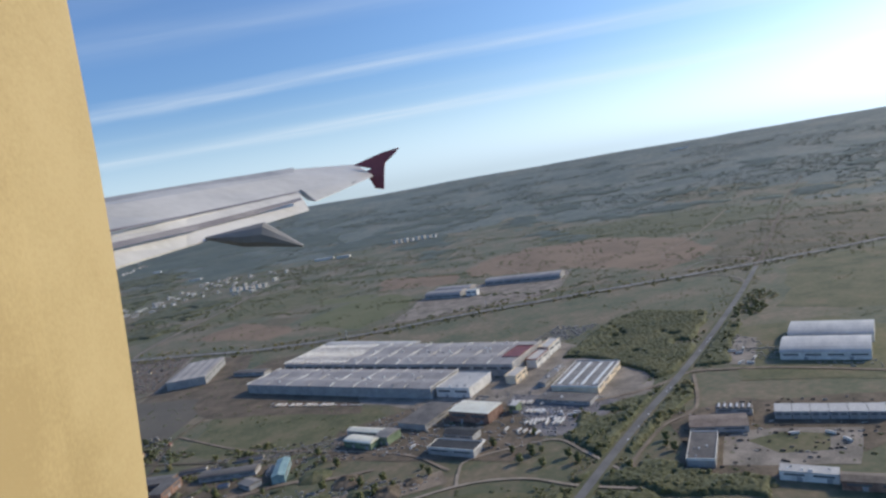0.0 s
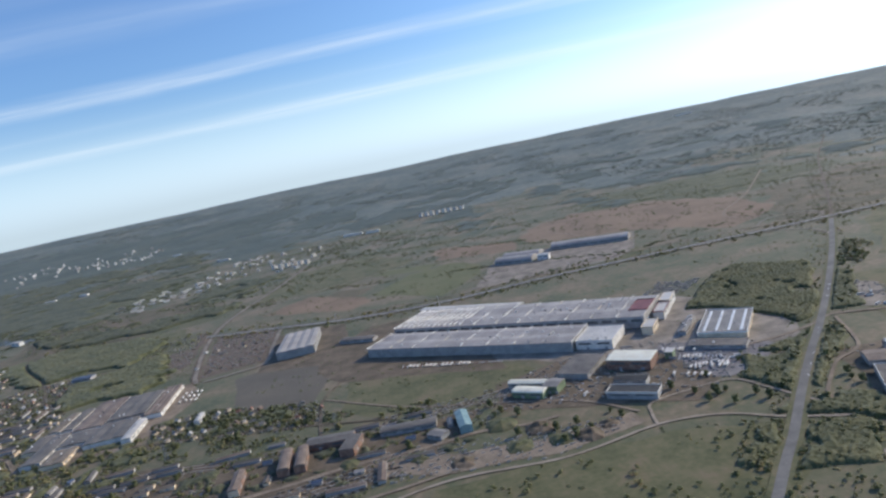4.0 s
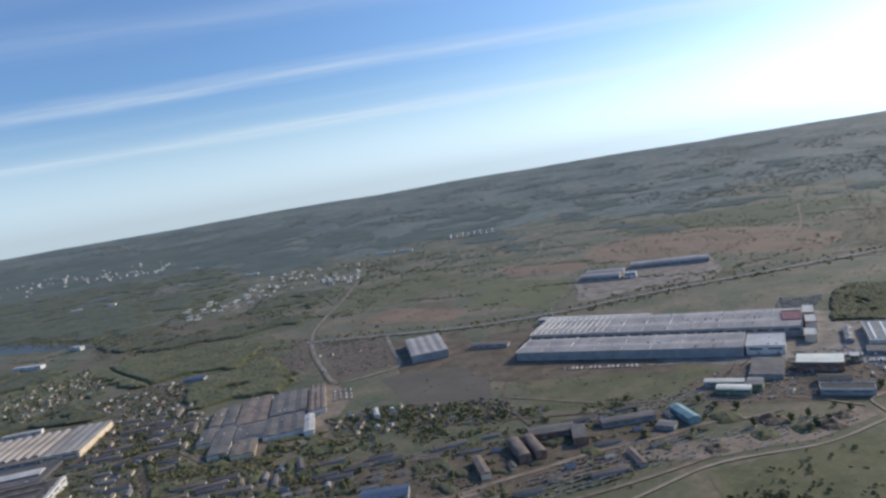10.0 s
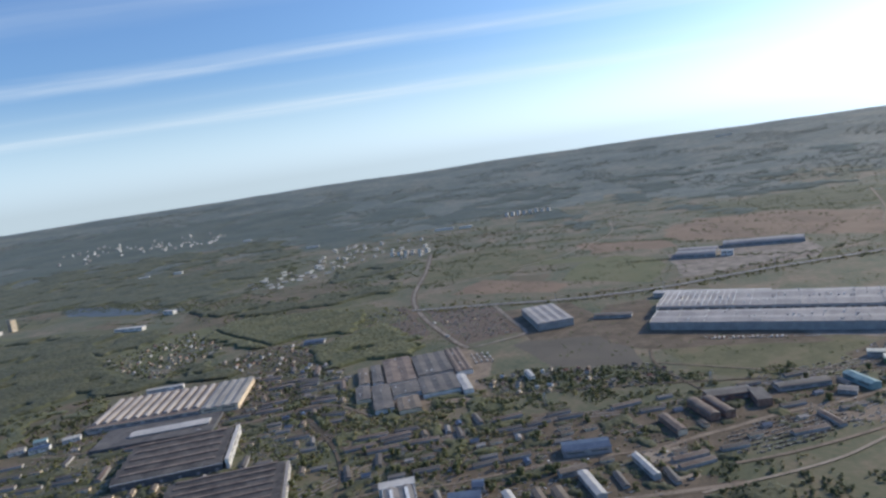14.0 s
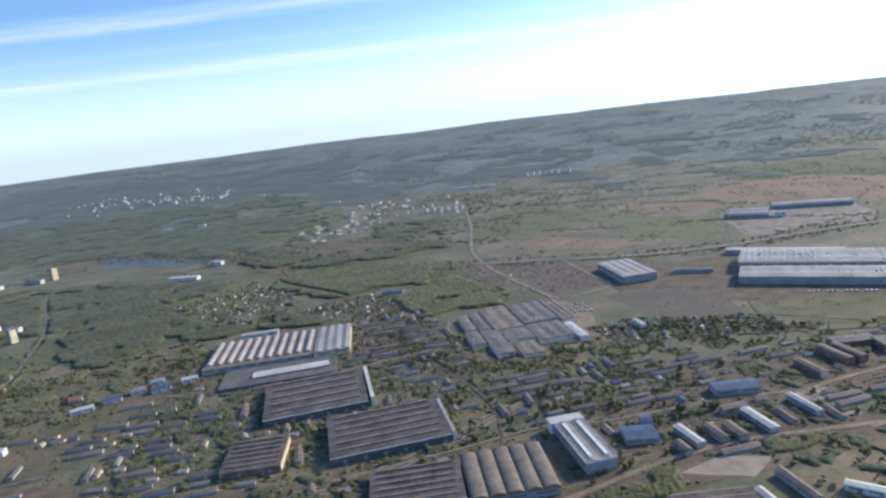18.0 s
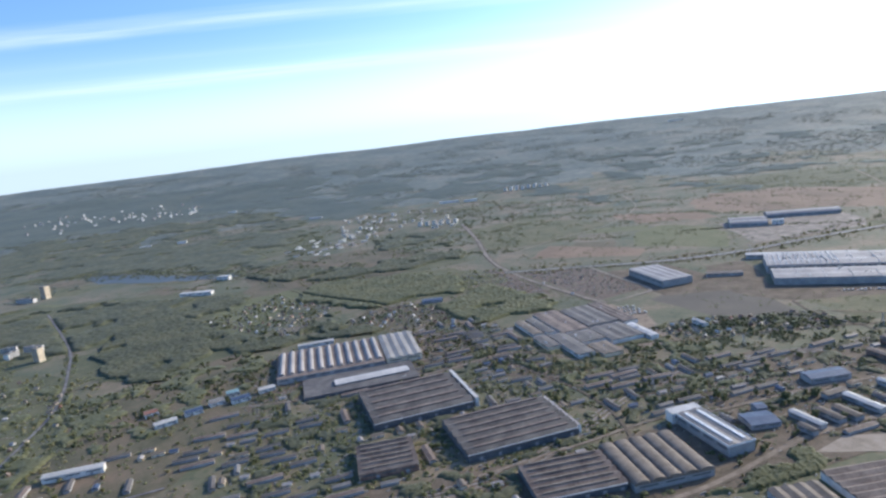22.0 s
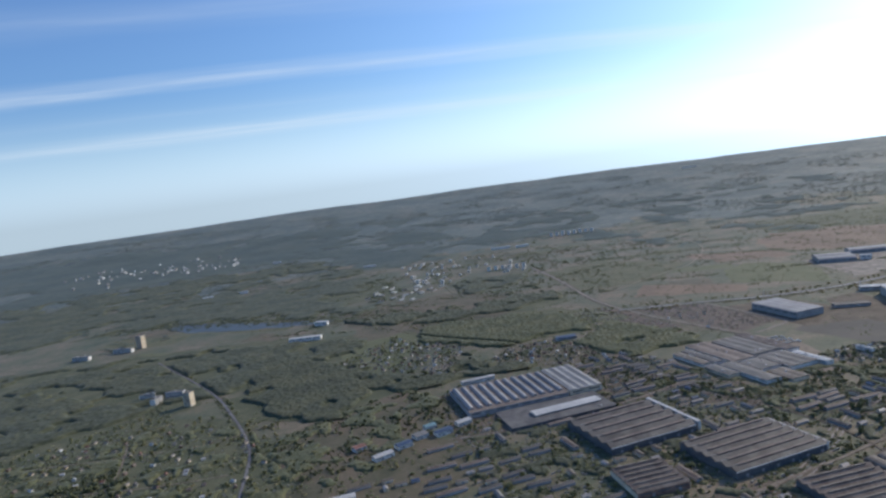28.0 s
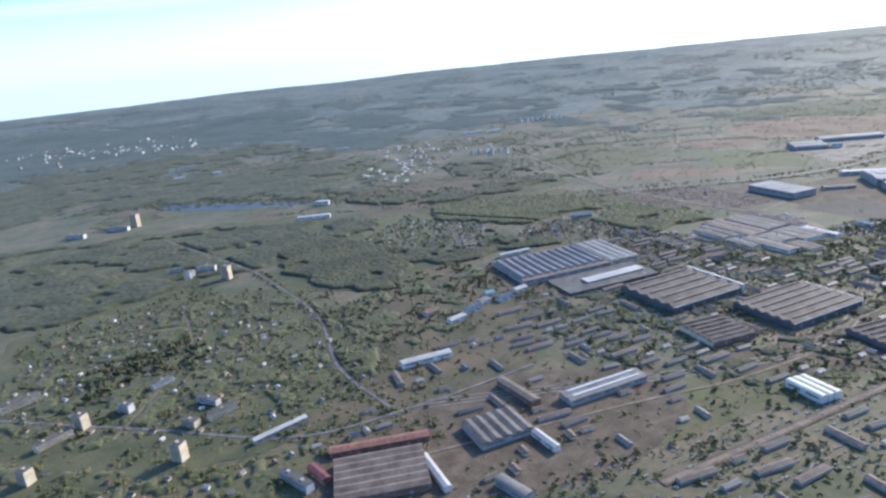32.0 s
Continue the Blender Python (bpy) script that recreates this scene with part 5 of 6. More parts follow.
for r in range(3):
    for k in range(12):
        if park.random() < 0.72:
            cars.append((22 + 2.6 * k + 3 * r, 494 - 1.62 * k - 7 * r, 58))
for k in range(26):
    cars.append((park.uniform(-105, 10), park.uniform(440, 520), park.uniform(0, 180)))
for k in range(10):
    s = park.random()
    cars.append((49 + 164 * s + 1.2, 350 + 238 * s - 0.6, 55.5))
for k in range(12):
    cars.append((park.uniform(-470, -300), park.uniform(345, 400), park.uniform(0, 180)))
for x, y, a in cars:
    if clear(x, y, 1.2):
        copy_thing(first_car, pose(x, y, 0.27 if 40 < x < 210 else 0.15, 0, 0, a + park.choice((9, 167))))
for k in range(22):
    x, y = park.choice(((park.uniform(40, 85), park.uniform(430, 480)), (park.uniform(140, 200), park.uniform(350, 400)), (park.uniform(-100, 5), park.uniform(435, 520)), (park.uniform(200, 225), park.uniform(500, 560))))
    if clear(x, y, 3):
        copy_thing(first_truck, pose(x, y, 0.15, 0, 0, park.uniform(0, 180)))
for x0, y0, x1, y1, count in ((24, 504, 70, 477, 17), (30, 481, 45, 472, 6), (33, 460, 57, 452, 9), (32, 455, 55, 447, 9), (14, 452, 38, 434, 6)):
    for k in range(count):
        x, y = x0 + (x1 - x0) * k / count + park.uniform(-0.5, 0.5), y0 + (y1 - y0) * k / count + park.uniform(-0.5, 0.5)
        if park.random() < 0.85 and clear(x, y, 1.5):
            copy_thing(first_truck, pose(x, y, 0.35, 0, 0, 58 + park.uniform(-8, 8)))
# white trucks at the loading bays
for k in range(15):
    if k % 4 != 3:
        copy_thing(first_truck, pose(-190 + 4.0 * k, 603 - 1.9 * k, 0.15, 0, 0, 59 + park.uniform(-4, 4)))
# white trucks parked behind the garages
for k in range(12):
    copy_thing(first_truck, pose(-436 + 5.5 * (k % 4) + 0.3 * k, 672 - 13 * (k // 4) + park.uniform(-2, 2), 0.15, 0, 0, 96 + park.uniform(-6, 6)))
# a lit white truck by the yard
copy_thing(first_truck, pose(29, 458, 0.15, 0, 0, 55))

# ---- heaps of earth, mast, pylons ----


def heap(x, y, r, h, seed, mat=EARTH):
    bm = bmesh.new()
    bmesh.ops.create_grid(bm, x_segments=12, y_segments=12, size=r)
    for v in bm.verts:
        d = max(abs(v.co.x), abs(v.co.y)) / r
        k = noise.noise(Vector((v.co.x / r * 2 + seed, v.co.y / r * 2, seed)))
        v.co.x, v.co.y = v.co.x * (1 - 0.2 * abs(v.co.y) / r), v.co.y * (1 - 0.2 * abs(v.co.x) / r)
        v.co.z = -0.05 if d > 0.98 else h * max(0.0, 1 - d) ** 0.8 * (1 + 0.6 * k) + 0.05
    ob = new("mound_of_earth", mesh_of(bm, "mound_of_earth", mat))
    ob.location = (x, y, 0.1)
    return tagged(ob, "dark heap of dug earth on waste ground", "mound", "earth heaps")


for k, (x, y, r, h) in enumerate(((-120, 428, 12, 4), (-95, 410, 11, 4), (-85, 387, 9, 3), (-67, 385, 10, 4), (-112, 389, 10, 3), (-150, 383, 9, 3), (-179, 405, 8, 3), (-51, 395, 7, 2.5), (-228, 416, 8, 2.5), (-337, 364, 7, 2))):
    heap(x, y, r, h, k + 1, EARTH if k % 2 else WOODLAND)


def beam(bm, a, b, t):
    a, b = Vector(a), Vector(b)
    d = (b - a).normalized()
    s = d.cross(Vector((0, 0, 1)) if abs(d.z) < 0.9 else Vector((1, 0, 0))).normalized() * t
    u = d.cross(s).normalized() * t
    q = [[bm.verts.new(p + i * s + j * u) for i, j in ((-1, -1), (1, -1), (1, 1), (-1, 1))] for p in (a, b)]
    for i in range(4):
        bm.faces.new((q[0][i], q[0][(i + 1) % 4], q[1][(i + 1) % 4], q[1][i]))


def pylon(x, y, h, ang):
    e = tagged(empty("power_pylon", x, y, ang), "grey-green lattice power pylon", "pylon", "power pylons")
    r = h * 0.11
    corners = [(-1, -1), (1, -1), (1, 1), (-1, 1)]
    for i, j in corners:
        bm = bmesh.new()
        beam(bm, (i * r, j * r, 0), (i * 0.12, j * 0.12, h), 0.1)
        part("leg", bm, STEEL, e)
    for k in range(6):
        z0, z1 = h * k / 6, h * (k + 1) / 6
        bm = bmesh.new()
        for (i, j), (m, n) in zip(corners, corners[1:] + corners[:1]):
            s0, s1 = r * (1 - z0 / h) + 0.12, r * (1 - z1 / h) + 0.12
            beam(bm, (i * s0, j * s0, z0), (m * s1, n * s1, z1), 0.05)
        part("bracing", bm, STEEL, e)
    for z, s in ((h * 0.72, 2.8), (h * 0.84, 2.2), (h * 0.95, 1.6)):
        bm = bmesh.new()
        beam(bm, (-s, 0, z), (s, 0, z), 0.1)
        part("cross_arm", bm, STEEL, e)
    return e


for x, y in ((-512, 440), (-389, 497), (-643, 558), (-247, 487), (42, 563), (-888, 609)):
    if clear(x, y, 2):
        pylon(x, y, 13, 20)
mast = tagged(empty("mast", -156, 828, 0), "slim white mast behind a warehouse", "mast")
bm = bmesh.new()
bmesh.ops.create_cone(bm, cap_ends=True, segments=8, radius1=0.5, radius2=0.2, depth=14, matrix=Matrix.Translation((0, 0, 7)))
part("pole", bm, WALL_WHITE, mast)
part("platform", boxed((-0.9, -0.9, 12.6, 0.9, 0.9, 12.9)), STEEL, mast)
for x, y in ((-298, 864), (27, 879)):
    lamp = tagged(empty("light_mast", x, y, 0), "tall slim floodlight mast beside a road", "mast")
    part("pole", boxed((-0.15, -0.15, 0, 0.15, 0.15, 10)), STEEL, lamp)
    part("lamp_head", boxed((-0.8, -0.3, 10, 0.8, 0.3, 10.5)), TRIM, lamp)

# ---- stored goods and scrap ----


def stores(label, poly, count, seed, ang, pitch, low=0.4, high=1.1):
    """Pallets, scrap, machines and stacked goods in loose rows, too many to count."""
    rng = random.Random(seed)
    bm = bmesh.new()
    ca, sa = math.cos(radians(ang)), math.sin(radians(ang))
    for x, y in scatter(poly, count, seed, 0.7, False):
        v = -x * sa + y * ca
        u = x * ca + y * sa
        v = round(v / pitch) * pitch + rng.gauss(0, pitch * 0.1)
        x, y = u * ca - v * sa, u * sa + v * ca
        if not clear(x, y, 1.2):
            continue
        l, w, h = rng.uniform(0.6, 3.6), rng.uniform(0.5, 1.2), rng.uniform(low, high)
        b = radians(ang + rng.gauss(0, 12))
        cb, sb = math.cos(b), math.sin(b)
        k = rng.uniform(0.6, 0.95)
        q = [[bm.verts.new((x + (i * cb - j * sb) * t, y + (i * sb + j * cb) * t, z)) for i, j in ((-l / 2, -w / 2), (l / 2, -w / 2), (l / 2, w / 2), (-l / 2, w / 2))] for z, t in ((0.0, 1), (h + 0.2, k))]
        for i in range(4):
            bm.faces.new((q[0][i], q[0][(i + 1) % 4], q[1][(i + 1) % 4], q[1][i]))
        bm.faces.new(q[1])
    me = bpy.data.meshes.new("stored_goods")
    bm.to_mesh(me)
    bm.free()
    me.materials.append(GOODS)
    return tagged(new("stored_goods", me), label, "stored goods", kind="stuff")


stores("rows of scrap and building goods on waste ground", [(-209, 424), (-150, 412), (-59, 406), (-28, 389), (-89, 368), (-171, 374), (-228, 374)], 330, 81, 14, 5.5)
stores("long rows of stacked goods on a storage lot", [(-286, 391), (-240, 407), (-200, 403), (-185, 385), (-224, 366), (-269, 361), (-290, 369)], 380, 105, 8, 5.5)
stores("pallets and machines in a works yard", [(-238, 467), (-171, 470), (-130, 428), (-120, 449), (-59, 439), (-110, 501), (-199, 490)], 220, 82, 8, 5)
stores("vehicles and goods round a store", [(-110, 501), (-59, 439), (33, 418), (97, 470), (72, 522), (12, 532), (-59, 537)], 420, 83, -31, 6)
stores("market stalls and crates behind a warehouse", [(62, 676), (95, 716), (135, 698), (111, 668), (87, 655)], 320, 84, -31, 4)
stores("cars, huts and goods between a factory and garages", [(-690, 715), (-640, 730), (-580, 700), (-566, 600), (-570, 540), (-560, 470), (-600, 480), (-650, 560), (-680, 600)], 420, 103, 6, 4)
stores("huts and beds of a village", VILLAGE, 200, 104, 20, 5)
stores("sheds, woodpiles and cars in garden plots", GARDENS, 420, 85, -25, 4)
stores("goods and scrap between workshops", [(-561, 392), (-479, 309), (-327, 335), (-307, 393), (-348, 466), (-480, 476)], 620, 86, 6, 5)
stores("goods and scrap between factory halls", [(-867, 589), (-866, 423), (-774, 361), (-591, 371), (-582, 475), (-644, 641), (-837, 722)], 620, 87, 7, 5)
stores("woodpiles and greenhouses in weekend gardens", DACHA, 420, 88, 20, 6)
stores("goods in yards beside a railway", [(-1089, 381), (-1008, 287), (-825, 287), (-561, 288), (-439, 309), (-479, 278), (-702, 215), (-956, 215)], 650, 89, 5, 6)
stores("sheds, cars and woodpiles of a garden suburb", SUBURB, 500, 90, 32, 6)
stores("pallets and machines in a truck yard", [(112, 356), (151, 330), (237, 364), (257, 404), (171, 435), (123, 424)], 130, 91, -28, 6)
stores("huts, beds and sheds of allotments", [(-484, 940), (-392, 912), (-372, 740), (-440, 728)], 420, 93, 20, 6)
stores("huts, beds and sheds of allotments", [(-570, 980), (-515, 980), (-480, 800), (-500, 765), (-535, 885), (-568, 895)], 220, 94, 20, 6)
stores("goods before two white sheds", [(206, 564), (224, 511), (252, 469), (303, 447), (252, 500), (232, 594)], 120, 92, -32, 6)

# ---- trees ----


def crown_shape(seed, clumps, tall=1.0, wide=0.36, flat=0.85, low=0.28):
    """Vertices and triangles of one tree crown of uneven clumps, one unit high, its foot at the origin."""
    rng = np.random.RandomState(seed)
    bm = bmesh.new()
    bmesh.ops.create_icosphere(bm, subdivisions=1, radius=1.0)
    v0 = np.array([v.co[:] for v in bm.verts])
    f0 = np.array([[v.index for v in f.verts] for f in bm.faces])
    bm.free()
    vs, fs = [], []
    for k in range(clumps):
        a, r = rng.uniform(0, 2 * math.pi), wide * math.sqrt(rng.uniform(0, 1)) * 0.85
        z = rng.uniform(low, 0.92 if low > 0.1 else 0.1) * tall
        r *= math.sin(math.pi * min(0.95, max(0.12, (z / tall - 0.1)))) ** 0.6
        s = rng.uniform(0.17, 0.28) * (0.6 + wide)
        v = v0 * s * rng.uniform(0.75, 1.3, (len(v0), 1)) * np.array([1, 1, flat]) + np.array([r * math.cos(a), r * math.sin(a), z])
        fs.append(f0[v0[f0].mean(1)[:, 2] > (-0.4 if low > 0.1 else 0.0)] + len(v0) * k)
        vs.append(v)
    return np.vstack(vs), np.vstack(fs)


def trunk_shape():
    n = 4
    ring = [(0.03 * math.cos(2 * math.pi * i / n), 0.03 * math.sin(2 * math.pi * i / n)) for i in range(n)]
    v = np.array([(x, y, -0.02) for x, y in ring] + [(x * 0.4, y * 0.4, 0.7) for x, y in ring])
    f = np.array([t for i in range(n) for t in ((i, (i + 1) % n, n + (i + 1) % n), (i, n + (i + 1) % n, n + i))])
    return v, f


SHAPES = [crown_shape(s, c, t, w) for s, c, t, w in ((1, 7, 0.95, 0.46), (2, 8, 0.9, 0.52), (3, 6, 1.0, 0.38), (4, 8, 0.8, 0.58), (5, 6, 1.0, 0.32))]
SMALL = [crown_shape(s, 5, 0.85, 0.55, 0.6) for s in (11, 12, 13)]
CANOPY = [crown_shape(s, 8, 0.6, 0.8, 0.55, 0.05) for s in (14, 15, 16)]
MIXED = CANOPY + CANOPY + SHAPES[:2]
THICKET = [crown_shape(s, 6, 0.8, 1.0, 0.6, 0.05) for s in (17, 18, 19)]
TRUNK = trunk_shape()


def growth(name, label, spots, low, high, mat, seed, shapes=None, trunks=True, category="trees"):
    """Many trees or shrubs that nobody could count, as one object."""
    rng = np.random.RandomState(seed)
    shapes = shapes or SHAPES
    vs, fs, n = [], [], 0
    tv, tf, m = [], [], 0
    for x, y in spots:
        v, f = shapes[rng.randint(len(shapes))]
        h, a, s = rng.uniform(low, high), rng.uniform(0, 6.28), rng.uniform(0.85, 1.25)
        c, d = math.cos(a), math.sin(a)
        z = land(x, y) if math.hypot(x - MID.x, y - MID.y) > FLAT else 0.0
        for (v_, f_), lists in (((v, f), (vs, fs)), (TRUNK, (tv, tf))):
            if lists[0] is tv and not trunks:
                continue
            q = np.empty_like(v_)
            q[:, 0], q[:, 1], q[:, 2] = (v_[:, 0] * c - v_[:, 1] * d) * h * s + x, (v_[:, 0] * d + v_[:, 1] * c) * h * s + y, v_[:, 2] * h + z
            if lists[0] is vs:
                fs.append(f_ + n)
                vs.append(q)
                n += len(q)
            else:
                tf.append(f_ + m)
                tv.append(q)
                m += len(q)
    if not vs:
        return None
    me = bpy.data.meshes.new(name)
    me.from_pydata(np.vstack(vs).tolist(), [], np.vstack(fs).tolist())
    me.materials.append(mat)
    me.polygons.foreach_set("use_smooth", [True] * len(me.polygons))
    ob = tagged(new(name, me), label, category, kind="stuff")
    if tv:
        tme = bpy.data.meshes.new("trunks")
        tme.from_pydata(np.vstack(tv).tolist(), [], np.vstack(tf).tolist())
        tme.materials.append(BARK)
        t = new("trunks", tme)
        t.parent = ob
        tagged(t, kind="stuff")
    return ob


def near_line(points, count, spread, seed):
    rng = random.Random(seed)
    line = smooth(points)
    out = []
    while len(out) < count:
        i = rng.randrange(len(line) - 1)
        p = line[i].lerp(line[i + 1], rng.random())
        d = (line[i + 1] - line[i]).normalized()
        off = rng.choice((-1, 1)) * (spread[0] + (spread[1] - spread[0]) * rng.random() ** 1.6)
        q = p + Vector((-d.y, d.x)) * off
        if (int(q.x // 2), int(q.y // 2)) not in PAVED and clear(q.x, q.y, 1.5):
            out.append((q.x, q.y))
    return out


def clumped(poly, count, seed, size, cut=0.0, gap=2.0):
    """Spots inside a polygon, thick in some places and thin in others."""
    rng = random.Random(seed)
    xs, ys = [p[0] for p in poly], [p[1] for p in poly]
    out, tries = [], 0
    while len(out) < count and tries < count * 40:
        tries += 1
        x, y = rng.uniform(min(xs), max(xs)), rng.uniform(min(ys), max(ys))
        if noise.noise(Vector((x / size, y / size, seed * 1.3))) > cut and (int(x // 2), int(y // 2)) not in PAVED and inside(poly, x, y) and clear(x, y, gap):
            out.append((x, y))
    return out


def canopy(label, poly, mat, seed, height, step, size=60.0, cut=-1.0, wobble=8.0, category="woods", thin=None):
    """The closed roof of leaves of a wide wood: an uneven surface of crowns that falls to the ground at the wood's edge."""
    rng = np.random.RandomState(seed)
    x0, y0 = min(p[0] for p in poly) - step * 2, min(p[1] for p in poly) - step * 2
    nx, ny = int((max(p[0] for p in poly) + step * 2 - x0) / step) + 1, int((max(p[1] for p in poly) + step * 2 - y0) / step) + 1
    near = [q for q in TAKEN if x0 - 60 < q[0] < x0 + nx * step + 60 and y0 - 60 < q[1] < y0 + ny * step + 60]
    gx, gy = np.meshgrid(x0 + step * np.arange(nx), y0 + step * np.arange(ny))
    gx, gy = gx + rng.uniform(-0.4, 0.4, gx.shape) * step, gy + rng.uniform(-0.4, 0.4, gx.shape) * step
    wx = gx + wobble * np.sin(gy / 23.0 + seed) + wobble * 0.5 * np.sin(gy / 7.0 + gx / 11.0)
    wy = gy + wobble * np.sin(gx / 19.0 + seed) + wobble * 0.5 * np.sin(gx / 9.0 - gy / 8.0)
    within = np.zeros(gx.shape, bool)
    for (ax, ay), (bx, by) in zip(poly, poly[1:] + poly[:1]):
        if ay != by:
            within ^= ((ay > wy) != (by > wy)) & (wx < ax + (wy - ay) * (bx - ax) / (by - ay))
    for bx, by, ca, sa, l, w in near:
        u, v = (gx - bx) * ca + (gy - by) * sa, -(gx - bx) * sa + (gy - by) * ca
        within &= (np.abs(u) > l + 2.5) | (np.abs(v) > w + 2.5)
    for j, i in zip(*np.nonzero(within)):
        x, y = gx[j, i], gy[j, i]
        least = cut + (max(0.0, (x - thin[0]) / (thin[1] - thin[0])) if thin else 0.0)
        if (int(x // 2), int(y // 2)) in PAVED or noise.noise(Vector((x / size, y / size, seed * 0.7))) + 0.4 * noise.noise(Vector((x / size * 3, y / size * 3, seed))) < least:
            within[j, i] = False
    soft = np.pad(within.astype(float), 2)
    soft = sum(soft[2 + j:2 + j + ny, 2 + i:2 + i + nx] for j in (-2, -1, 0, 1, 2) for i in (-2, -1, 0, 1, 2)) / 25.0
    z = np.where(within, height * (0.35 + 0.65 * soft) * rng.uniform(0.5, 1.0, gx.shape), -0.3)
    if math.hypot(poly[0][0] - MID.x, poly[0][1]) > 1500:
        z = z + np.array([[land(gx[j, i], gy[j, i]) for i in range(nx)] for j in range(ny)])
    number = np.arange(nx * ny).reshape(ny, nx)
    keep = within[:-1, :-1] | within[1:, :-1] | within[:-1, 1:] | within[1:, 1:]
    quads = np.stack((number[:-1, :-1][keep], number[:-1, 1:][keep], number[1:, 1:][keep], number[1:, :-1][keep]), 1)
    used, quads = np.unique(quads, return_inverse=True)
    me = bpy.data.meshes.new("canopy")
    me.from_pydata(np.stack((gx.ravel(), gy.ravel(), z.ravel()), 1)[used].tolist(), [], quads.reshape(-1, 4).tolist())
    me.materials.append(mat)
    me.polygons.foreach_set("use_smooth", [True] * len(me.polygons))
    return tagged(new("wood", me), label, category, kind="stuff")


canopy("dense young wood with a dark edge behind a factory", [(-836, 961), (-803, 1068), (-653, 1044), (-587, 1005), (-576, 874), (-650, 875), (-723, 861)], CANOPY_GREEN, 1, 4.6, 1.9)
canopy("dense green wood behind garages", [(-651, 803), (-585, 849), (-537, 882), (-488, 750), (-498, 712), (-595, 709)], CANOPY_GREEN, 2, 4.6, 1.9, 45, -0.35)
canopy("dark wood behind a sawtooth factory", [(-975, 905), (-830, 770), (-765, 880), (-765, 800), (-715, 745), (-767, 742), (-889, 743), (-960, 790)], CANOPY_DARK, 3, 4.6, 1.9, 45, -0.3)
canopy("dark wood beyond green fields", [(-930, 1240), (-827, 1226), (-621, 1194), (-521, 1333), (-530, 1120), (-657, 1085), (-811, 1100), (-900, 1160)], CANOPY_DARK, 4, 5, 2.6, 60, -0.15)
canopy("wide dark woods beyond a lake", [(-1900, 1500), (-1330, 1560), (-1150, 1470), (-960, 1330), (-800, 1290), (-900, 1440), (-860, 1640), (-800, 1850), (-1000, 2380), (-1500, 2330), (-2100, 2100)], CANOPY_DARK, 5, 4.5, 4.5, 110, -0.3, 25)
canopy("dark wood at a far town's edge", [(-660, 1290), (-540, 1350), (-490, 1440), (-590, 1500), (-680, 1450)], CANOPY_DARK, 6, 4, 3.0, 70, -0.2)
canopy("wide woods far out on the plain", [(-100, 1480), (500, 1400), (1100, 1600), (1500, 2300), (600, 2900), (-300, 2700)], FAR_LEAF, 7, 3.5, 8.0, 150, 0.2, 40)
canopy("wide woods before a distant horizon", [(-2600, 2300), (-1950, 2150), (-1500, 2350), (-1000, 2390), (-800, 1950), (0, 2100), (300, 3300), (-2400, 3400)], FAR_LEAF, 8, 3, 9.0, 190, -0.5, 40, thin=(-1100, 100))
canopy("dense dark wood beside a garden suburb", [(-1099, 984), (-1010, 1000), (-918, 884), (-930, 760), (-965, 691), (-1056, 735)], CANOPY_DARK, 9, 4.8, 2.0, 50, -0.35)
canopy("dense dark wood near a lake", [(-1502, 1140), (-1398, 793), (-1300, 800), (-1215, 865), (-1113, 885), (-1030, 1000), (-930, 940), (-911, 1058), (-1024, 1130), (-1218, 1200)], CANOPY_DARK, 10, 5, 2.8, 70, -0.2)
canopy("wide dark wood west of a lake", [(-1770, 905), (-1418, 783), (-1390, 900), (-1490, 1140), (-1310, 1228), (-1724, 1287)], CANOPY_DARK, 11, 5, 4.0, 80, -0.2)
canopy("leafy gardens of a suburb grown together", SUBURB, CANOPY_GREEN, 12, 3.0, 1.7, 26, 0.02, 5.0)
canopy("leafy gardens south of a suburb", SOUTH, CANOPY_GREEN, 13, 3.0, 1.7, 26, 0.05, 5.0)
canopy("thickets behind workshops", [(-1051, 650), (-970, 707), (-878, 748), (-820, 640), (-908, 558), (-1009, 500)], CANOPY_GREEN, 14, 2.6, 1.6, 26, 0.05, 5.0)
canopy("thickets between works and garages", [(-600, 640), (-440, 560), (-404, 480), (-414, 420), (-509, 416), (-586, 480), (-640, 600)], CANOPY_GREEN, 15, 2.6, 1.4, 18, 0.12, 4.0)
canopy("thickets among garden houses", GARDENS, CANOPY_GREEN, 16, 2.4, 1.2, 14, 0.0, 3.0)
canopy("tree belt along a service road", [(-449, 329), (-416, 331), (-376, 327), (-344, 335), (-352, 321), (-387, 311), (-409, 314), (-452, 316)], CANOPY_GREEN, 17, 3.0, 1.2, 16, -0.1, 2.0)
canopy("thicket before a works hall", [(-502, 303), (-476, 317), (-462, 314), (-465, 295), (-483, 282), (-540, 284), (-560, 290)], CANOPY_GREEN, 18, 3.2, 1.2, 16, -0.2, 2.0)
canopy("scrub over a meadow beside works", [(-378, 320), (-307, 330), (-250, 330), (-300, 270), (-354, 277), (-394, 289)], CANOPY_DARK, 19, 2.2, 1.4, 18, 0.1, 4.0)
canopy("thickets between sheds and workshops", WORKS, CANOPY_DARK, 30, 2.4, 1.3, 15, 0.22, 3.0)
canopy("thickets between factory halls", WORKS_2, CANOPY_DARK, 31, 2.6, 1.4, 18, 0.2, 3.0)
RIGHT_WOOD = [(81, 596), (115, 661), (147, 697), (188, 721), (240, 677), (225, 640), (185, 550), (150, 512), (134, 508), (126, 549), (106, 587)]
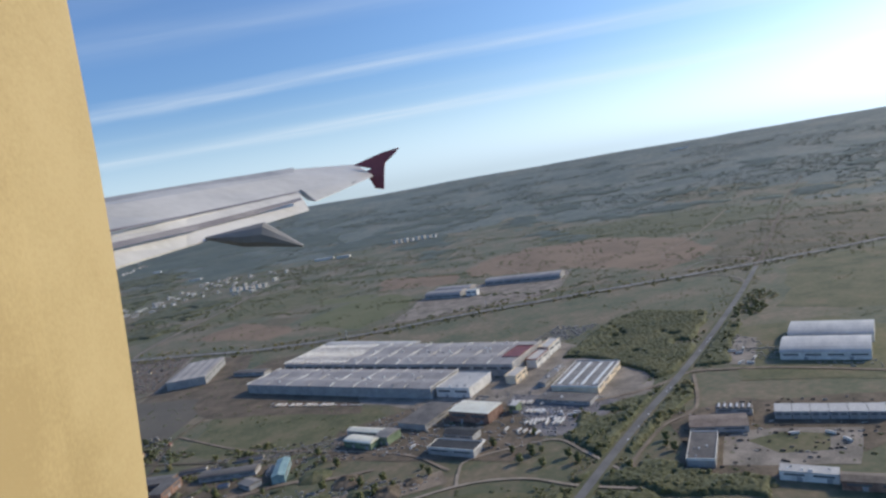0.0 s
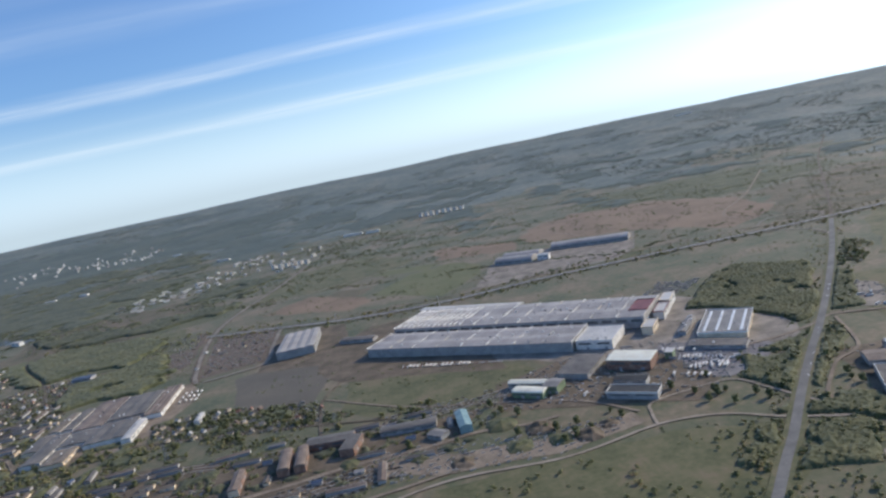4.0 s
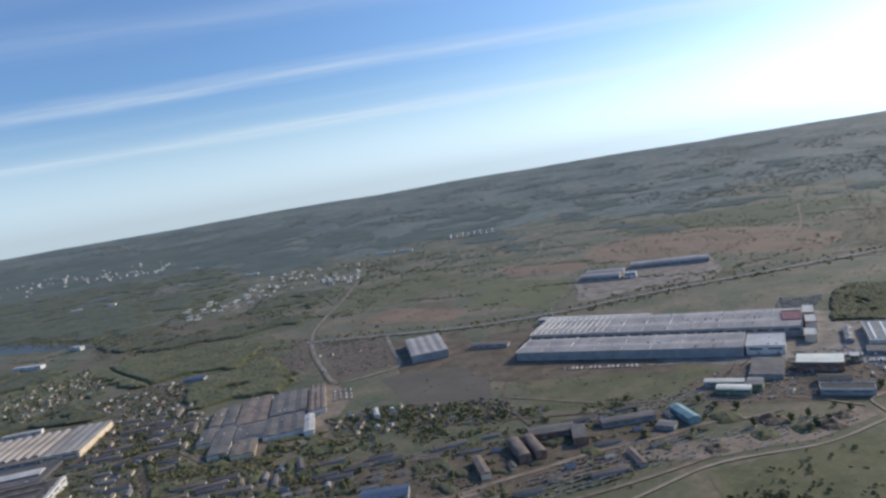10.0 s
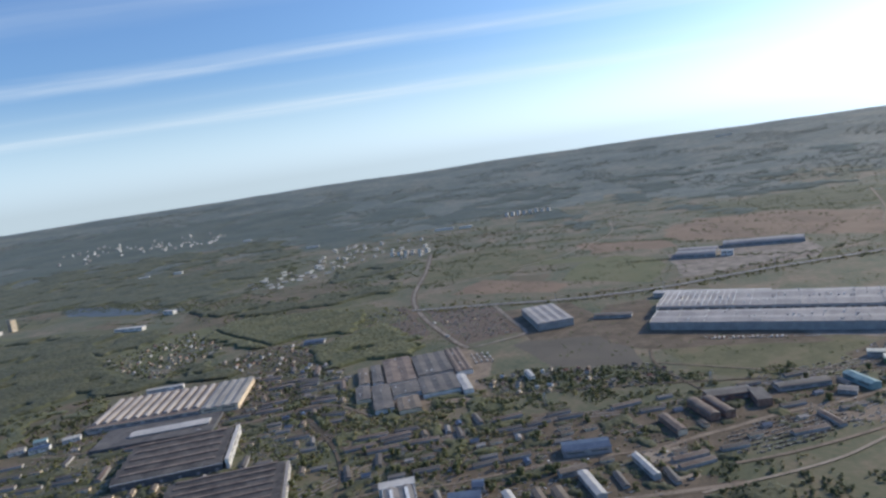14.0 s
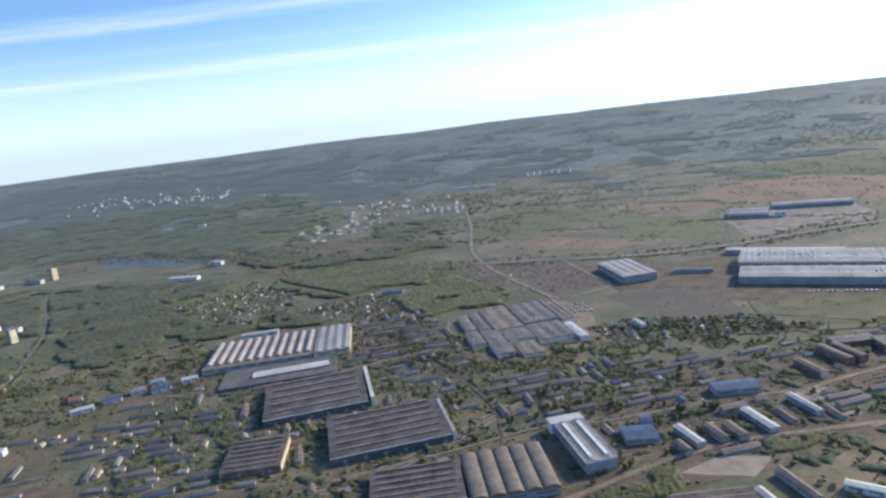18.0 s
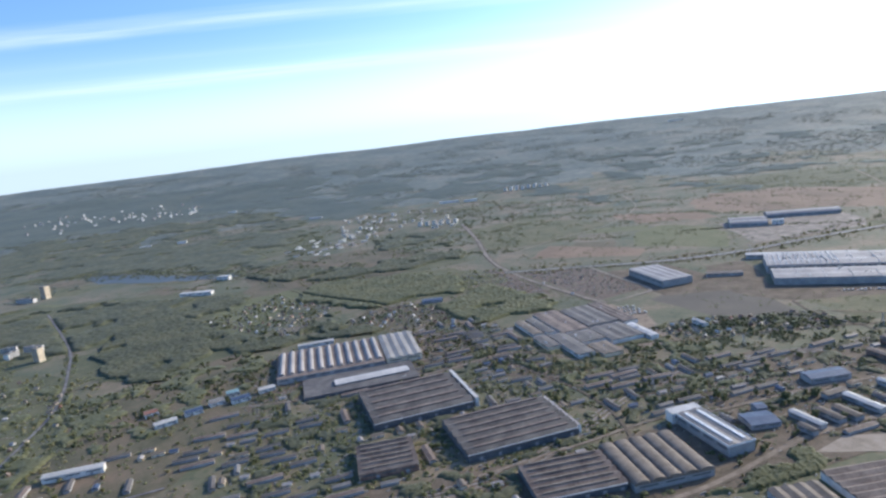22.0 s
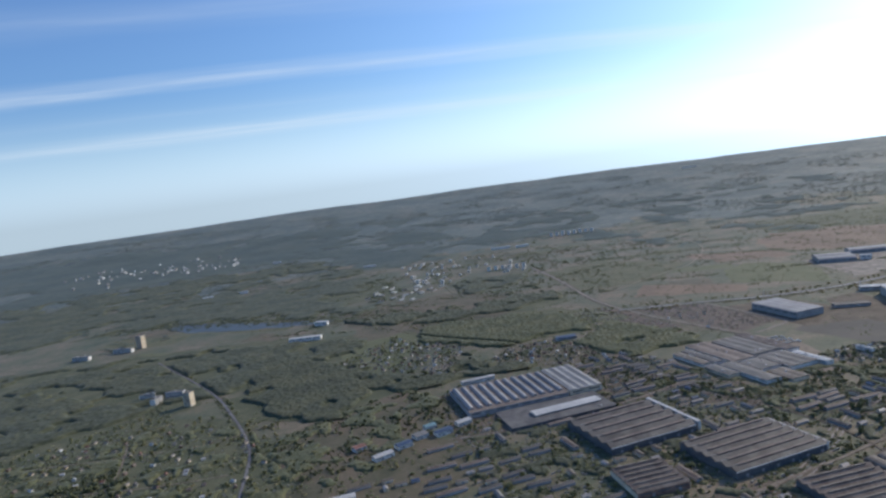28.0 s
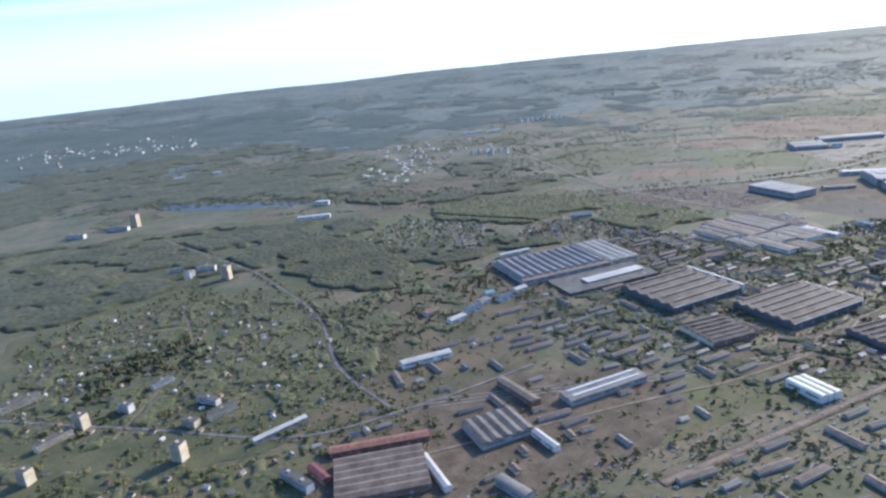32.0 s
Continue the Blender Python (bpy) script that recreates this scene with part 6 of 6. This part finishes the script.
HIGHWAY_WOODS = [RIGHT_WOOD, [(217, 590), (236, 628), (251, 614), (240, 593), (196, 514), (172, 512)], [(138, 479), (160, 496), (147, 452), (111, 417), (89, 383), (84, 391)],
                 [(67, 463), (90, 469), (122, 470), (117, 451), (70, 388), (61, 388), (48, 421)], [(43, 355), (49, 370), (70, 374), (97, 369), (121, 340), (145, 329), (133, 311), (108, 320), (77, 334)],
                 [(29, 350), (41, 353), (30, 329), (7, 308), (-1, 311)], [(52, 339), (77, 337), (84, 322), (61, 290), (26, 300)]]
for k, poly in enumerate(HIGHWAY_WOODS):
    canopy("dense spring wood beside a highway" if k == 0 else "green thicket beside a highway", poly, CANOPY_GREEN, 20 + k, 3.8 if k == 0 else 3.0, 1.15, 22, -0.4, 3.0)
    growth("trees", "single taller trees over a thicket beside a highway", clumped(poly, 260 if k == 0 else 70, 31 + k, 20, -0.2), 3.0, 4.6, LEAF, 31 + k, MIXED)
growth("roadside_trees", "green trees along a straight highway", near_line([(-16, 255), (18, 305), (38, 333), (75, 389), (115, 447), (147, 491), (213, 588), (295, 716), (378, 853)], 260, (6, 24), 32), 1.8, 4.6, LEAF, 32, MIXED)
growth("scrub", "bushes on rough meadow", clumped([(-190, 375), (-18, 356), (131, 398), (102, 293), (3, 211), (-199, 219)], 260, 34, 40, 0.05), 1.2, 3.5, LEAF, 34, SMALL, False)
growth("wood", "green wood on the far side of a highway", clumped([(250, 640), (270, 665), (319, 735), (337, 704), (283, 640)], 110, 62, 40, -0.4), 3, 6, LEAF, 62, MIXED)
growth("wood", "woods beyond a lake", clumped([(-1526, 1535), (-1220, 1506), (-934, 1408), (-771, 1487), (-814, 1800), (-1325, 1761)], 900, 66, 90, -0.1), 5, 9, LEAF_DARK, 66, CANOPY, False)
growth("wood", "trees between gardens and works", clumped([(-643, 558), (-541, 538), (-440, 517), (-277, 486), (-171, 480), (-161, 501), (-267, 528), (-420, 600), (-450, 538), (-562, 558), (-644, 641)], 420, 37, 30, -0.1), 2.5, 5.5, LEAF, 37, MIXED)
growth("wood", "trees among factory halls", clumped([(-888, 722), (-866, 423), (-764, 288), (-479, 278), (-296, 320), (-297, 466), (-480, 476), (-603, 558), (-624, 723)], 1100, 38, 30, -0.1), 2, 5.5, LEAF, 38, MIXED)
growth("wood", "trees of a garden suburb", clumped([(-1377, 762), (-1355, 495), (-1212, 391), (-1028, 371), (-969, 558), (-1051, 743), (-1215, 834)], 1500, 39, 30, -0.3), 2.2, 5.2, LEAF, 39, MIXED)
growth("wood", "trees among village houses and sheds", clumped(VILLAGE + [(-580, 700), (-566, 600), (-600, 520), (-680, 620)], 650, 141, 22, -0.25, 1.2), 1.8, 4.0, LEAF_DARK, 141, MIXED)
growth("wood", "trees among weekend gardens", clumped(DACHA, 500, 40, 30, -0.2), 2, 5, LEAF, 40, MIXED)
growth("wood", "tree belt on a lake shore", near_line([(-1323, 1526), (-1169, 1437), (-1046, 1353), (-943, 1293), (-810, 1209)], 300, (3, 40), 42), 4, 8, LEAF_DARK, 42, CANOPY, False)
growth("roadside_trees", "bushes along a highway bank", near_line([(-912, 1158), (-707, 1038), (-503, 947), (-408, 912), (-278, 864), (-146, 848), (-5, 863), (211, 867), (372, 870), (577, 893)], 420, (10, 30), 43), 2, 5, LEAF, 43, SMALL, False)
growth("scrub", "tree lines and scrub on the plain", clumped([(-299, 907), (7, 1090), (313, 908), (715, 807), (915, 1410), (312, 1705), (-403, 1508)], 900, 44, 55, 0.16), 2.5, 6, LEAF_DARK, 44, CANOPY, False)
growth("scrub", "wooded heath near a town", clumped([(-452, 1109), (-912, 1209), (-1169, 1506), (-916, 1897), (-303, 1946), (-199, 1508)], 1000, 45, 90, 0.05), 4, 8, LEAF_DARK, 45, CANOPY, False)
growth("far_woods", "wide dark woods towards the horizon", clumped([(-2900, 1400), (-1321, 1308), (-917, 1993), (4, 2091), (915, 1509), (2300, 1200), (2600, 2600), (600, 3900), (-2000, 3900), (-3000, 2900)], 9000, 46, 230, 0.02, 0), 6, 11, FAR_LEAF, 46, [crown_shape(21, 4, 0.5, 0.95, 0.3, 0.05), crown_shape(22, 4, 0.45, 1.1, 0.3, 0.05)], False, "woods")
patch("field", "dark green ground of a garden suburb", "field", WOODLAND, 0.3, [(-1398, 762), (-1375, 495), (-1212, 391), (-1100, 412), (-1020, 557), (-1062, 743), (-1215, 844)], 14)
growth("wood", "dark tree belt before a garden suburb", clumped([(-1315, 619), (-1193, 660), (-1162, 598), (-1274, 557)], 220, 48, 40, -0.3), 3, 6, LEAF_DARK, 48)
growth("scrub", "green bushes along railway land", clumped([(-1008, 287), (-703, 288), (-418, 309), (-296, 288), (-347, 226), (-804, 165), (-1007, 205)], 520, 49, 30, 0.0), 1.5, 4, LEAF, 49, SMALL, False)
growth("scrub", "low bushes over waste ground", clumped([(-562, 558), (-277, 559), (-256, 466), (-151, 470), (-140, 376), (-317, 309), (-703, 267), (-906, 245), (-907, 433), (-643, 475)], 700, 47, 22, 0.05), 0.8, 2.4, LEAF, 47, SMALL, False)

growth("scrub", "soft thickets over meadows and waste land", clumped([(-1422, 1208), (-1312, 287), (-702, 195), (102, 231), (425, 498), (715, 827), (515, 1161), (-300, 1260), (-913, 1408)], 3600, 71, 75, 0.08, 2.5), 1.0, 2.8, LEAF_DARK, 71, THICKET, False)
growth("scrub", "hedge scrub in thin lines on the plain", clumped([(-1428, 1896), (-1012, 1007), (-299, 907), (513, 766), (1315, 1010), (1214, 1996), (-201, 2288)], 1700, 72, 45, 0.22, 2.5), 2.0, 4.5, LEAF_DARK, 72, THICKET, False)
growth("scrub", "trees and bushes between long sheds", clumped([(-1111, 557), (-1109, 287), (-885, 215), (-560, 226), (-561, 413), (-867, 558)], 800, 73, 25, -0.05), 1.5, 4.5, LEAF, 73, MIXED)

growth("wood", "trees of overgrown plots between garages and works", clumped([(-597, 636), (-435, 559), (-404, 476), (-414, 414), (-509, 416), (-586, 490), (-637, 604)], 620, 74, 28, -0.25), 2, 5, LEAF, 74, MIXED)
growth("scrub", "fruit bushes of allotments", clumped([(-600, 1005), (-518, 969), (-439, 712), (-498, 752)], 420, 76, 14, -0.1), 0.8, 2.0, LEAF_DARK, 76, THICKET, False)
growth("scrub", "fruit bushes of allotments", clumped([(-484, 940), (-392, 912), (-372, 740), (-440, 728)], 320, 77, 14, -0.1), 0.8, 2.0, LEAF_DARK, 77, THICKET, False)
growth("wood", "trees round garden houses", clumped(GARDENS, 260, 78, 20, -0.2, 1.5), 1.5, 4, LEAF_DARK, 78)
growth("scrub", "dark scrub on a meadow's edge", clumped([(-297, 398), (-266, 335), (-219, 316), (-150, 324), (-119, 293), (-256, 278), (-327, 320)], 260, 79, 25, -0.1), 1.5, 3.5, LEAF_DARK, 79)

growth("scrub", "rows of bushes and trees between works and railway", clumped([(-640, 540), (-440, 520), (-250, 478), (-130, 440), (-150, 420), (-300, 440), (-420, 460), (-560, 480)], 620, 124, 26, -0.1), 1.6, 3.6, LEAF, 124, MIXED)
growth("scrub", "trees and bushes round old factory halls", clumped([(-860, 640), (-660, 600), (-560, 560), (-540, 440), (-600, 380), (-660, 370), (-800, 380), (-870, 470)], 620, 125, 24, 0.0), 1.8, 4.0, LEAF, 125, MIXED)
growth("scrub", "hedges and fruit trees in gardens", clumped(GARDENS, 420, 126, 15, -0.3, 1.0), 1.4, 3.0, LEAF, 126, MIXED)
growth("wood", "leafy trees between garden houses", clumped(SUBURB, 900, 127, 30, -0.4, 1.4), 2.0, 4.4, LEAF_DARK, 127, MIXED)
growth("roadside_trees", "leafy trees along a town street", near_line([(-1035, 420), (-1061, 513), (-1063, 651), (-1102, 805), (-1142, 916), (-1250, 1140)], 260, (2.5, 8), 128) + near_line([(-1345, 557), (-1212, 474), (-1110, 412), (-1019, 412)], 130, (2.5, 8), 129), 2.2, 4.4, LEAF, 128, MIXED)
growth("wood", "single taller crowns over a great wood", clumped([(-836, 961), (-803, 1068), (-653, 1044), (-587, 1005), (-488, 760), (-595, 712), (-723, 861)], 700, 111, 60, -0.3), 4.2, 6.0, LEAF, 111, CANOPY, False)
for seed, corners in ((113, [(-1099, 984), (-918, 884), (-965, 691), (-1066, 735)]), (114, [(-1334, 742), (-1201, 717), (-1192, 644), (-1313, 668)]), (115, [(-1267, 890), (-1212, 935), (-1145, 742), (-1190, 760)])):
    patch("woodland_floor", "dark floor of a dense town wood", "woodland", WOODLAND, 0.3, corners, 14)
    growth("wood", "dense dark wood beside a garden suburb", clumped(corners, 220, seed, 60, -0.3), 3.2, 5.8, LEAF_DARK, seed, CANOPY, False)
growth("tree_belts", "dark tree belt along a valley road", near_line([(-960, 790), (-860, 790), (-760, 800), (-680, 811)], 170, (0, 12), 116) + near_line([(-830, 1125), (-730, 1065), (-632, 1008)], 130, (0, 12), 117) + near_line([(-1412, 1655), (-1290, 1560), (-1150, 1450), (-988, 1330)], 240, (0, 24), 118), 3.5, 6.5, LEAF_DARK, 116, CANOPY, False)

belt = random.Random(33)
lines = []
for k in range(30):
    x, y, half, a = belt.uniform(-1100, 700), belt.uniform(930, 1850), belt.uniform(60, 190), radians(belt.choice((-31, -31, -24, 20)) + belt.uniform(-5, 5))
    if math.hypot(x - MID.x, y) + half < FLAT:
        lines += near_line([(x - half * math.cos(a), y - half * math.sin(a)), (x, y + belt.uniform(-12, 12)), (x + half * math.cos(a), y + half * math.sin(a))], int(half * 0.42), (0, 9), 100 + k)
growth("tree_belts", "dark shelter belts of trees across the plain", lines, 3.5, 6.5, LEAF_DARK, 95, CANOPY, False)

growth("wood", "trees south of a garden suburb", clumped(SOUTH, 480, 97, 30, -0.25), 2.2, 5.2, LEAF, 97, MIXED)

growth("wood", "trees and bushes behind workshops", clumped([(-1051, 650), (-970, 707), (-878, 748), (-827, 640), (-908, 558), (-1009, 542)], 420, 98, 30, -0.2), 1.8, 4.5, LEAF_DARK, 98)

growth("wood", "green thicket along a narrow road over the plain", near_line([(376, 853), (430, 940), (575, 1200), (750, 1510)], 260, (3, 26), 101), 2, 4.5, LEAF_DARK, 101, CANOPY, False)

first = None
spots = clumped([(-256, 466), (-130, 470), (-59, 418), (22, 439), (121, 439), (112, 377), (-120, 376)], 40, 51, 18, 0.0) + clumped([(-643, 475), (-479, 288), (-317, 330), (-317, 455)], 50, 52, 25, 0.0)
for k, (x, y) in enumerate(spots):
    if first is None:
        tree = tagged(new("tree"), "single broad tree in spring leaf", "tree", "single trees")
        v, f = crown_shape(61, 18, 1.0, 0.4)
        me = bpy.data.meshes.new("crown")
        me.from_pydata((v * 5).tolist(), [], f.tolist())
        me.materials.append(LEAF)
        me.polygons.foreach_set("use_smooth", [True] * len(me.polygons))
        part("crown", me, None, tree)
        bm = bmesh.new()
        bmesh.ops.create_cone(bm, cap_ends=True, segments=7, radius1=0.2, radius2=0.07, depth=3.2, matrix=Matrix.Translation((0, 0, 1.6)))
        for a in (0.3, 2.4, 4.4):
            beam(bm, (0, 0, 1.5), (0.9 * math.cos(a), 0.9 * math.sin(a), 2.9), 0.06)
        part("trunk", bm, BARK, tree)
        first = tree
        tree.matrix_basis = pose(x, y, 0)
    else:
        copy_thing(first, pose(x, y, 0, 0, 0, 37 * k % 360)).scale = [0.7 + 0.06 * (k % 10)] * 3

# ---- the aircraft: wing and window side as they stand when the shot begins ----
WING_WHITE = material("grey_white_aircraft_paint", [(0.443, 0.419, 0.371), (0.527, 0.5, 0.448), (0.591, 0.561, 0.504)], 0.6, 6.0, 0.4, 0.03, spec=0.5)
# wing paint darkened for the shaded side of the fairing
WING_SHADED = material("shaded_aircraft_paint", [(0.176, 0.172, 0.167), (0.229, 0.219, 0.209)], 0.6, 6.0, 0.5, 0.03)
WING_MID = material("worn_grey_aircraft_paint", [(0.26, 0.256, 0.25), (0.325, 0.32, 0.31), (0.377, 0.369, 0.356)], 1.2, 9.0, 0.45, 0.03, spec=0.5)
WING_DARK = material("dark_joint_and_shade_grey", [(0.125, 0.115, 0.127), (0.2, 0.184, 0.19)], 0.8, 6.0, 0.5, 0.03)
WING_RED = material("dark_red_aircraft_paint", [(0.221, 0.048, 0.06), (0.306, 0.072, 0.0825)], 0.8, 6.0, 0.4, 0.02, spec=0.5)
LINING = material("beige_cabin_lining", [(0.398, 0.291, 0.132), (0.457, 0.342, 0.161), (0.497, 0.377, 0.185)], 9.0, 420.0, 0.75, 0.25)
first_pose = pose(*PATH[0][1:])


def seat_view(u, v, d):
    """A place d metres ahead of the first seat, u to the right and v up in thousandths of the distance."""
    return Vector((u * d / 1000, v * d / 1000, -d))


def slab(bm, front, rear, thick):
    """A lofted panel between a front and a rear edge, with a rounded front and a thin rear edge."""
    rows = []
    for k, (a, b) in enumerate(zip(front, rear)):
        t = Vector((0, -thick * (1 - 0.7 * k / max(1, len(front) - 1)), 0))
        rows.append([bm.verts.new(p) for p in (a + t * 0.5, a.lerp(b, 0.02), a.lerp(b, 0.35) - t * 0.12, b, b + t * 0.15, a.lerp(b, 0.5) + t, a.lerp(b, 0.1) + t * 0.9)])
    n = len(rows[0])
    for r, q in zip(rows, rows[1:]):
        for i in range(n):
            bm.faces.new((r[i], r[(i + 1) % n], q[(i + 1) % n], q[i]))
    bm.faces.new(rows[0]), bm.faces.new(rows[-1])
    return bm


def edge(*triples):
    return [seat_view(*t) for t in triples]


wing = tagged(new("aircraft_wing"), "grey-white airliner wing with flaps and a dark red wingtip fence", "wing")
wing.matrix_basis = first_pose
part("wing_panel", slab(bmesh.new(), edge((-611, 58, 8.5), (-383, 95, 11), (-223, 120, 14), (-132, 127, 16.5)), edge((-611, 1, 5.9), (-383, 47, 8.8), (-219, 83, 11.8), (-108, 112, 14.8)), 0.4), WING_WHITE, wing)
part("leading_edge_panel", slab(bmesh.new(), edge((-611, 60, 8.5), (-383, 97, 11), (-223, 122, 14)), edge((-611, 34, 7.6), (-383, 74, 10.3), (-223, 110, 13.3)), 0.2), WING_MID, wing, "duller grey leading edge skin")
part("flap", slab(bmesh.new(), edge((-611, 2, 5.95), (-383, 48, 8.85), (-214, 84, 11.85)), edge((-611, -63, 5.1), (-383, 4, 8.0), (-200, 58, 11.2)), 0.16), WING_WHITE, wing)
# the flap has no opening: a dark strip on it paints the gap's shadow
part("flap_slot", slab(bmesh.new(), edge((-560, -1, 5.9), (-493, 10, 6.7), (-366, 38, 8.65), (-282, 59, 9.95), (-214, 76.5, 11.2)), edge((-560, -11, 5.8), (-493, 1, 6.6), (-366, 29, 8.55), (-282, 51, 9.85), (-210, 73.5, 11.1)), 0.02), WING_DARK, wing, "dark strip painted for the shadow in the flap gap")
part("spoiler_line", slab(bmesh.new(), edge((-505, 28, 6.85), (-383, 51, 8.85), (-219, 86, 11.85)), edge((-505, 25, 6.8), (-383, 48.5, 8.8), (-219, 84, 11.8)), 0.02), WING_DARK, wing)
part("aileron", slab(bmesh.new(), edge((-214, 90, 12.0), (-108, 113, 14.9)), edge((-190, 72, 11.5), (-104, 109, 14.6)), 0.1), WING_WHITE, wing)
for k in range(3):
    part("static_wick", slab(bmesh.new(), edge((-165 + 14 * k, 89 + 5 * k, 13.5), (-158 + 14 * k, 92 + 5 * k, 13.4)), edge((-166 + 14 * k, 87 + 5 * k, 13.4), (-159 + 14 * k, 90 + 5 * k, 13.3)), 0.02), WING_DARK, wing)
# flap track fairing: a boat-shaped pod
bm = bmesh.new()
rings = []
for k in range(11):
    s = k / 10
    top = 18 + 23 * s / 0.6 if s < 0.6 else 41 - 34 * (s - 0.6) / 0.4
    under = 14 - 12 * s / 0.4 if s < 0.4 else 2 + s
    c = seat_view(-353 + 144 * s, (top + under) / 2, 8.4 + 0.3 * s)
    r, w = (top - under) / 2 * 8.5 / 1000, 0.03 + 0.12 * math.sin(math.pi * min(1.0, 0.1 + s * 0.84))
    rings.append([bm.verts.new(c + Vector((0, r * math.sin(a), w * math.cos(a)))) for a in [2 * math.pi * i / 10 for i in range(10)]])
for a, b in zip(rings, rings[1:]):
    for i in range(10):
        bm.faces.new((a[i], a[(i + 1) % 10], b[(i + 1) % 10], b[i]))
bm.faces.new(rings[0]), bm.faces.new(rings[-1])
part("flap_track_fairing", bm, WING_SHADED, wing, "fairing pod with its shade put into a darker grey")


def blade(points, thick):
    bm = bmesh.new()
    a = [bm.verts.new(p) for p in points]
    b = [bm.verts.new(p + Vector((0, 0, -thick))) for p in points]
    bm.faces.new(a), bm.faces.new(b[::-1])
    n = len(points)
    for i in range(n):
        bm.faces.new((a[i], b[i], b[(i + 1) % n], a[(i + 1) % n]))
    return bm


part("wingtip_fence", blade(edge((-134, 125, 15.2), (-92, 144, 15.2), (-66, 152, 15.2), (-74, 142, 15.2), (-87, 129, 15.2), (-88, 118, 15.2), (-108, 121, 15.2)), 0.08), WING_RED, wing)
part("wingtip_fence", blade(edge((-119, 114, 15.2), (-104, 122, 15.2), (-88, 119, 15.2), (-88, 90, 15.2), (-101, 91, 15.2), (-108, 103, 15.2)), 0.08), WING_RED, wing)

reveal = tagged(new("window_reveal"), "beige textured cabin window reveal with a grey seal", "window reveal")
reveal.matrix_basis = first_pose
bm = bmesh.new()
cols = []
for k in range(10):
    s = k / 9
    u, v = -572 + 138 * s + 10 * math.sin(math.pi * s), 420 - 840 * s
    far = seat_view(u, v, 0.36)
    near = Vector((far.x + 0.012, far.y * 0.62, -0.21))
    cols.append([bm.verts.new(p) for p in (far, far.lerp(near, 0.5) + Vector((-0.004, 0, 0)), near, near + Vector((-0.05, 0, 0)), far + Vector((-0.05, 0, 0)))])
for a, b in zip(cols, cols[1:]):
    for i in range(5):
        bm.faces.new((a[i], a[(i + 1) % 5], b[(i + 1) % 5], b[i]))
bm.faces.new(cols[0]), bm.faces.new(cols[-1])
part("lining", bm, LINING, reveal)
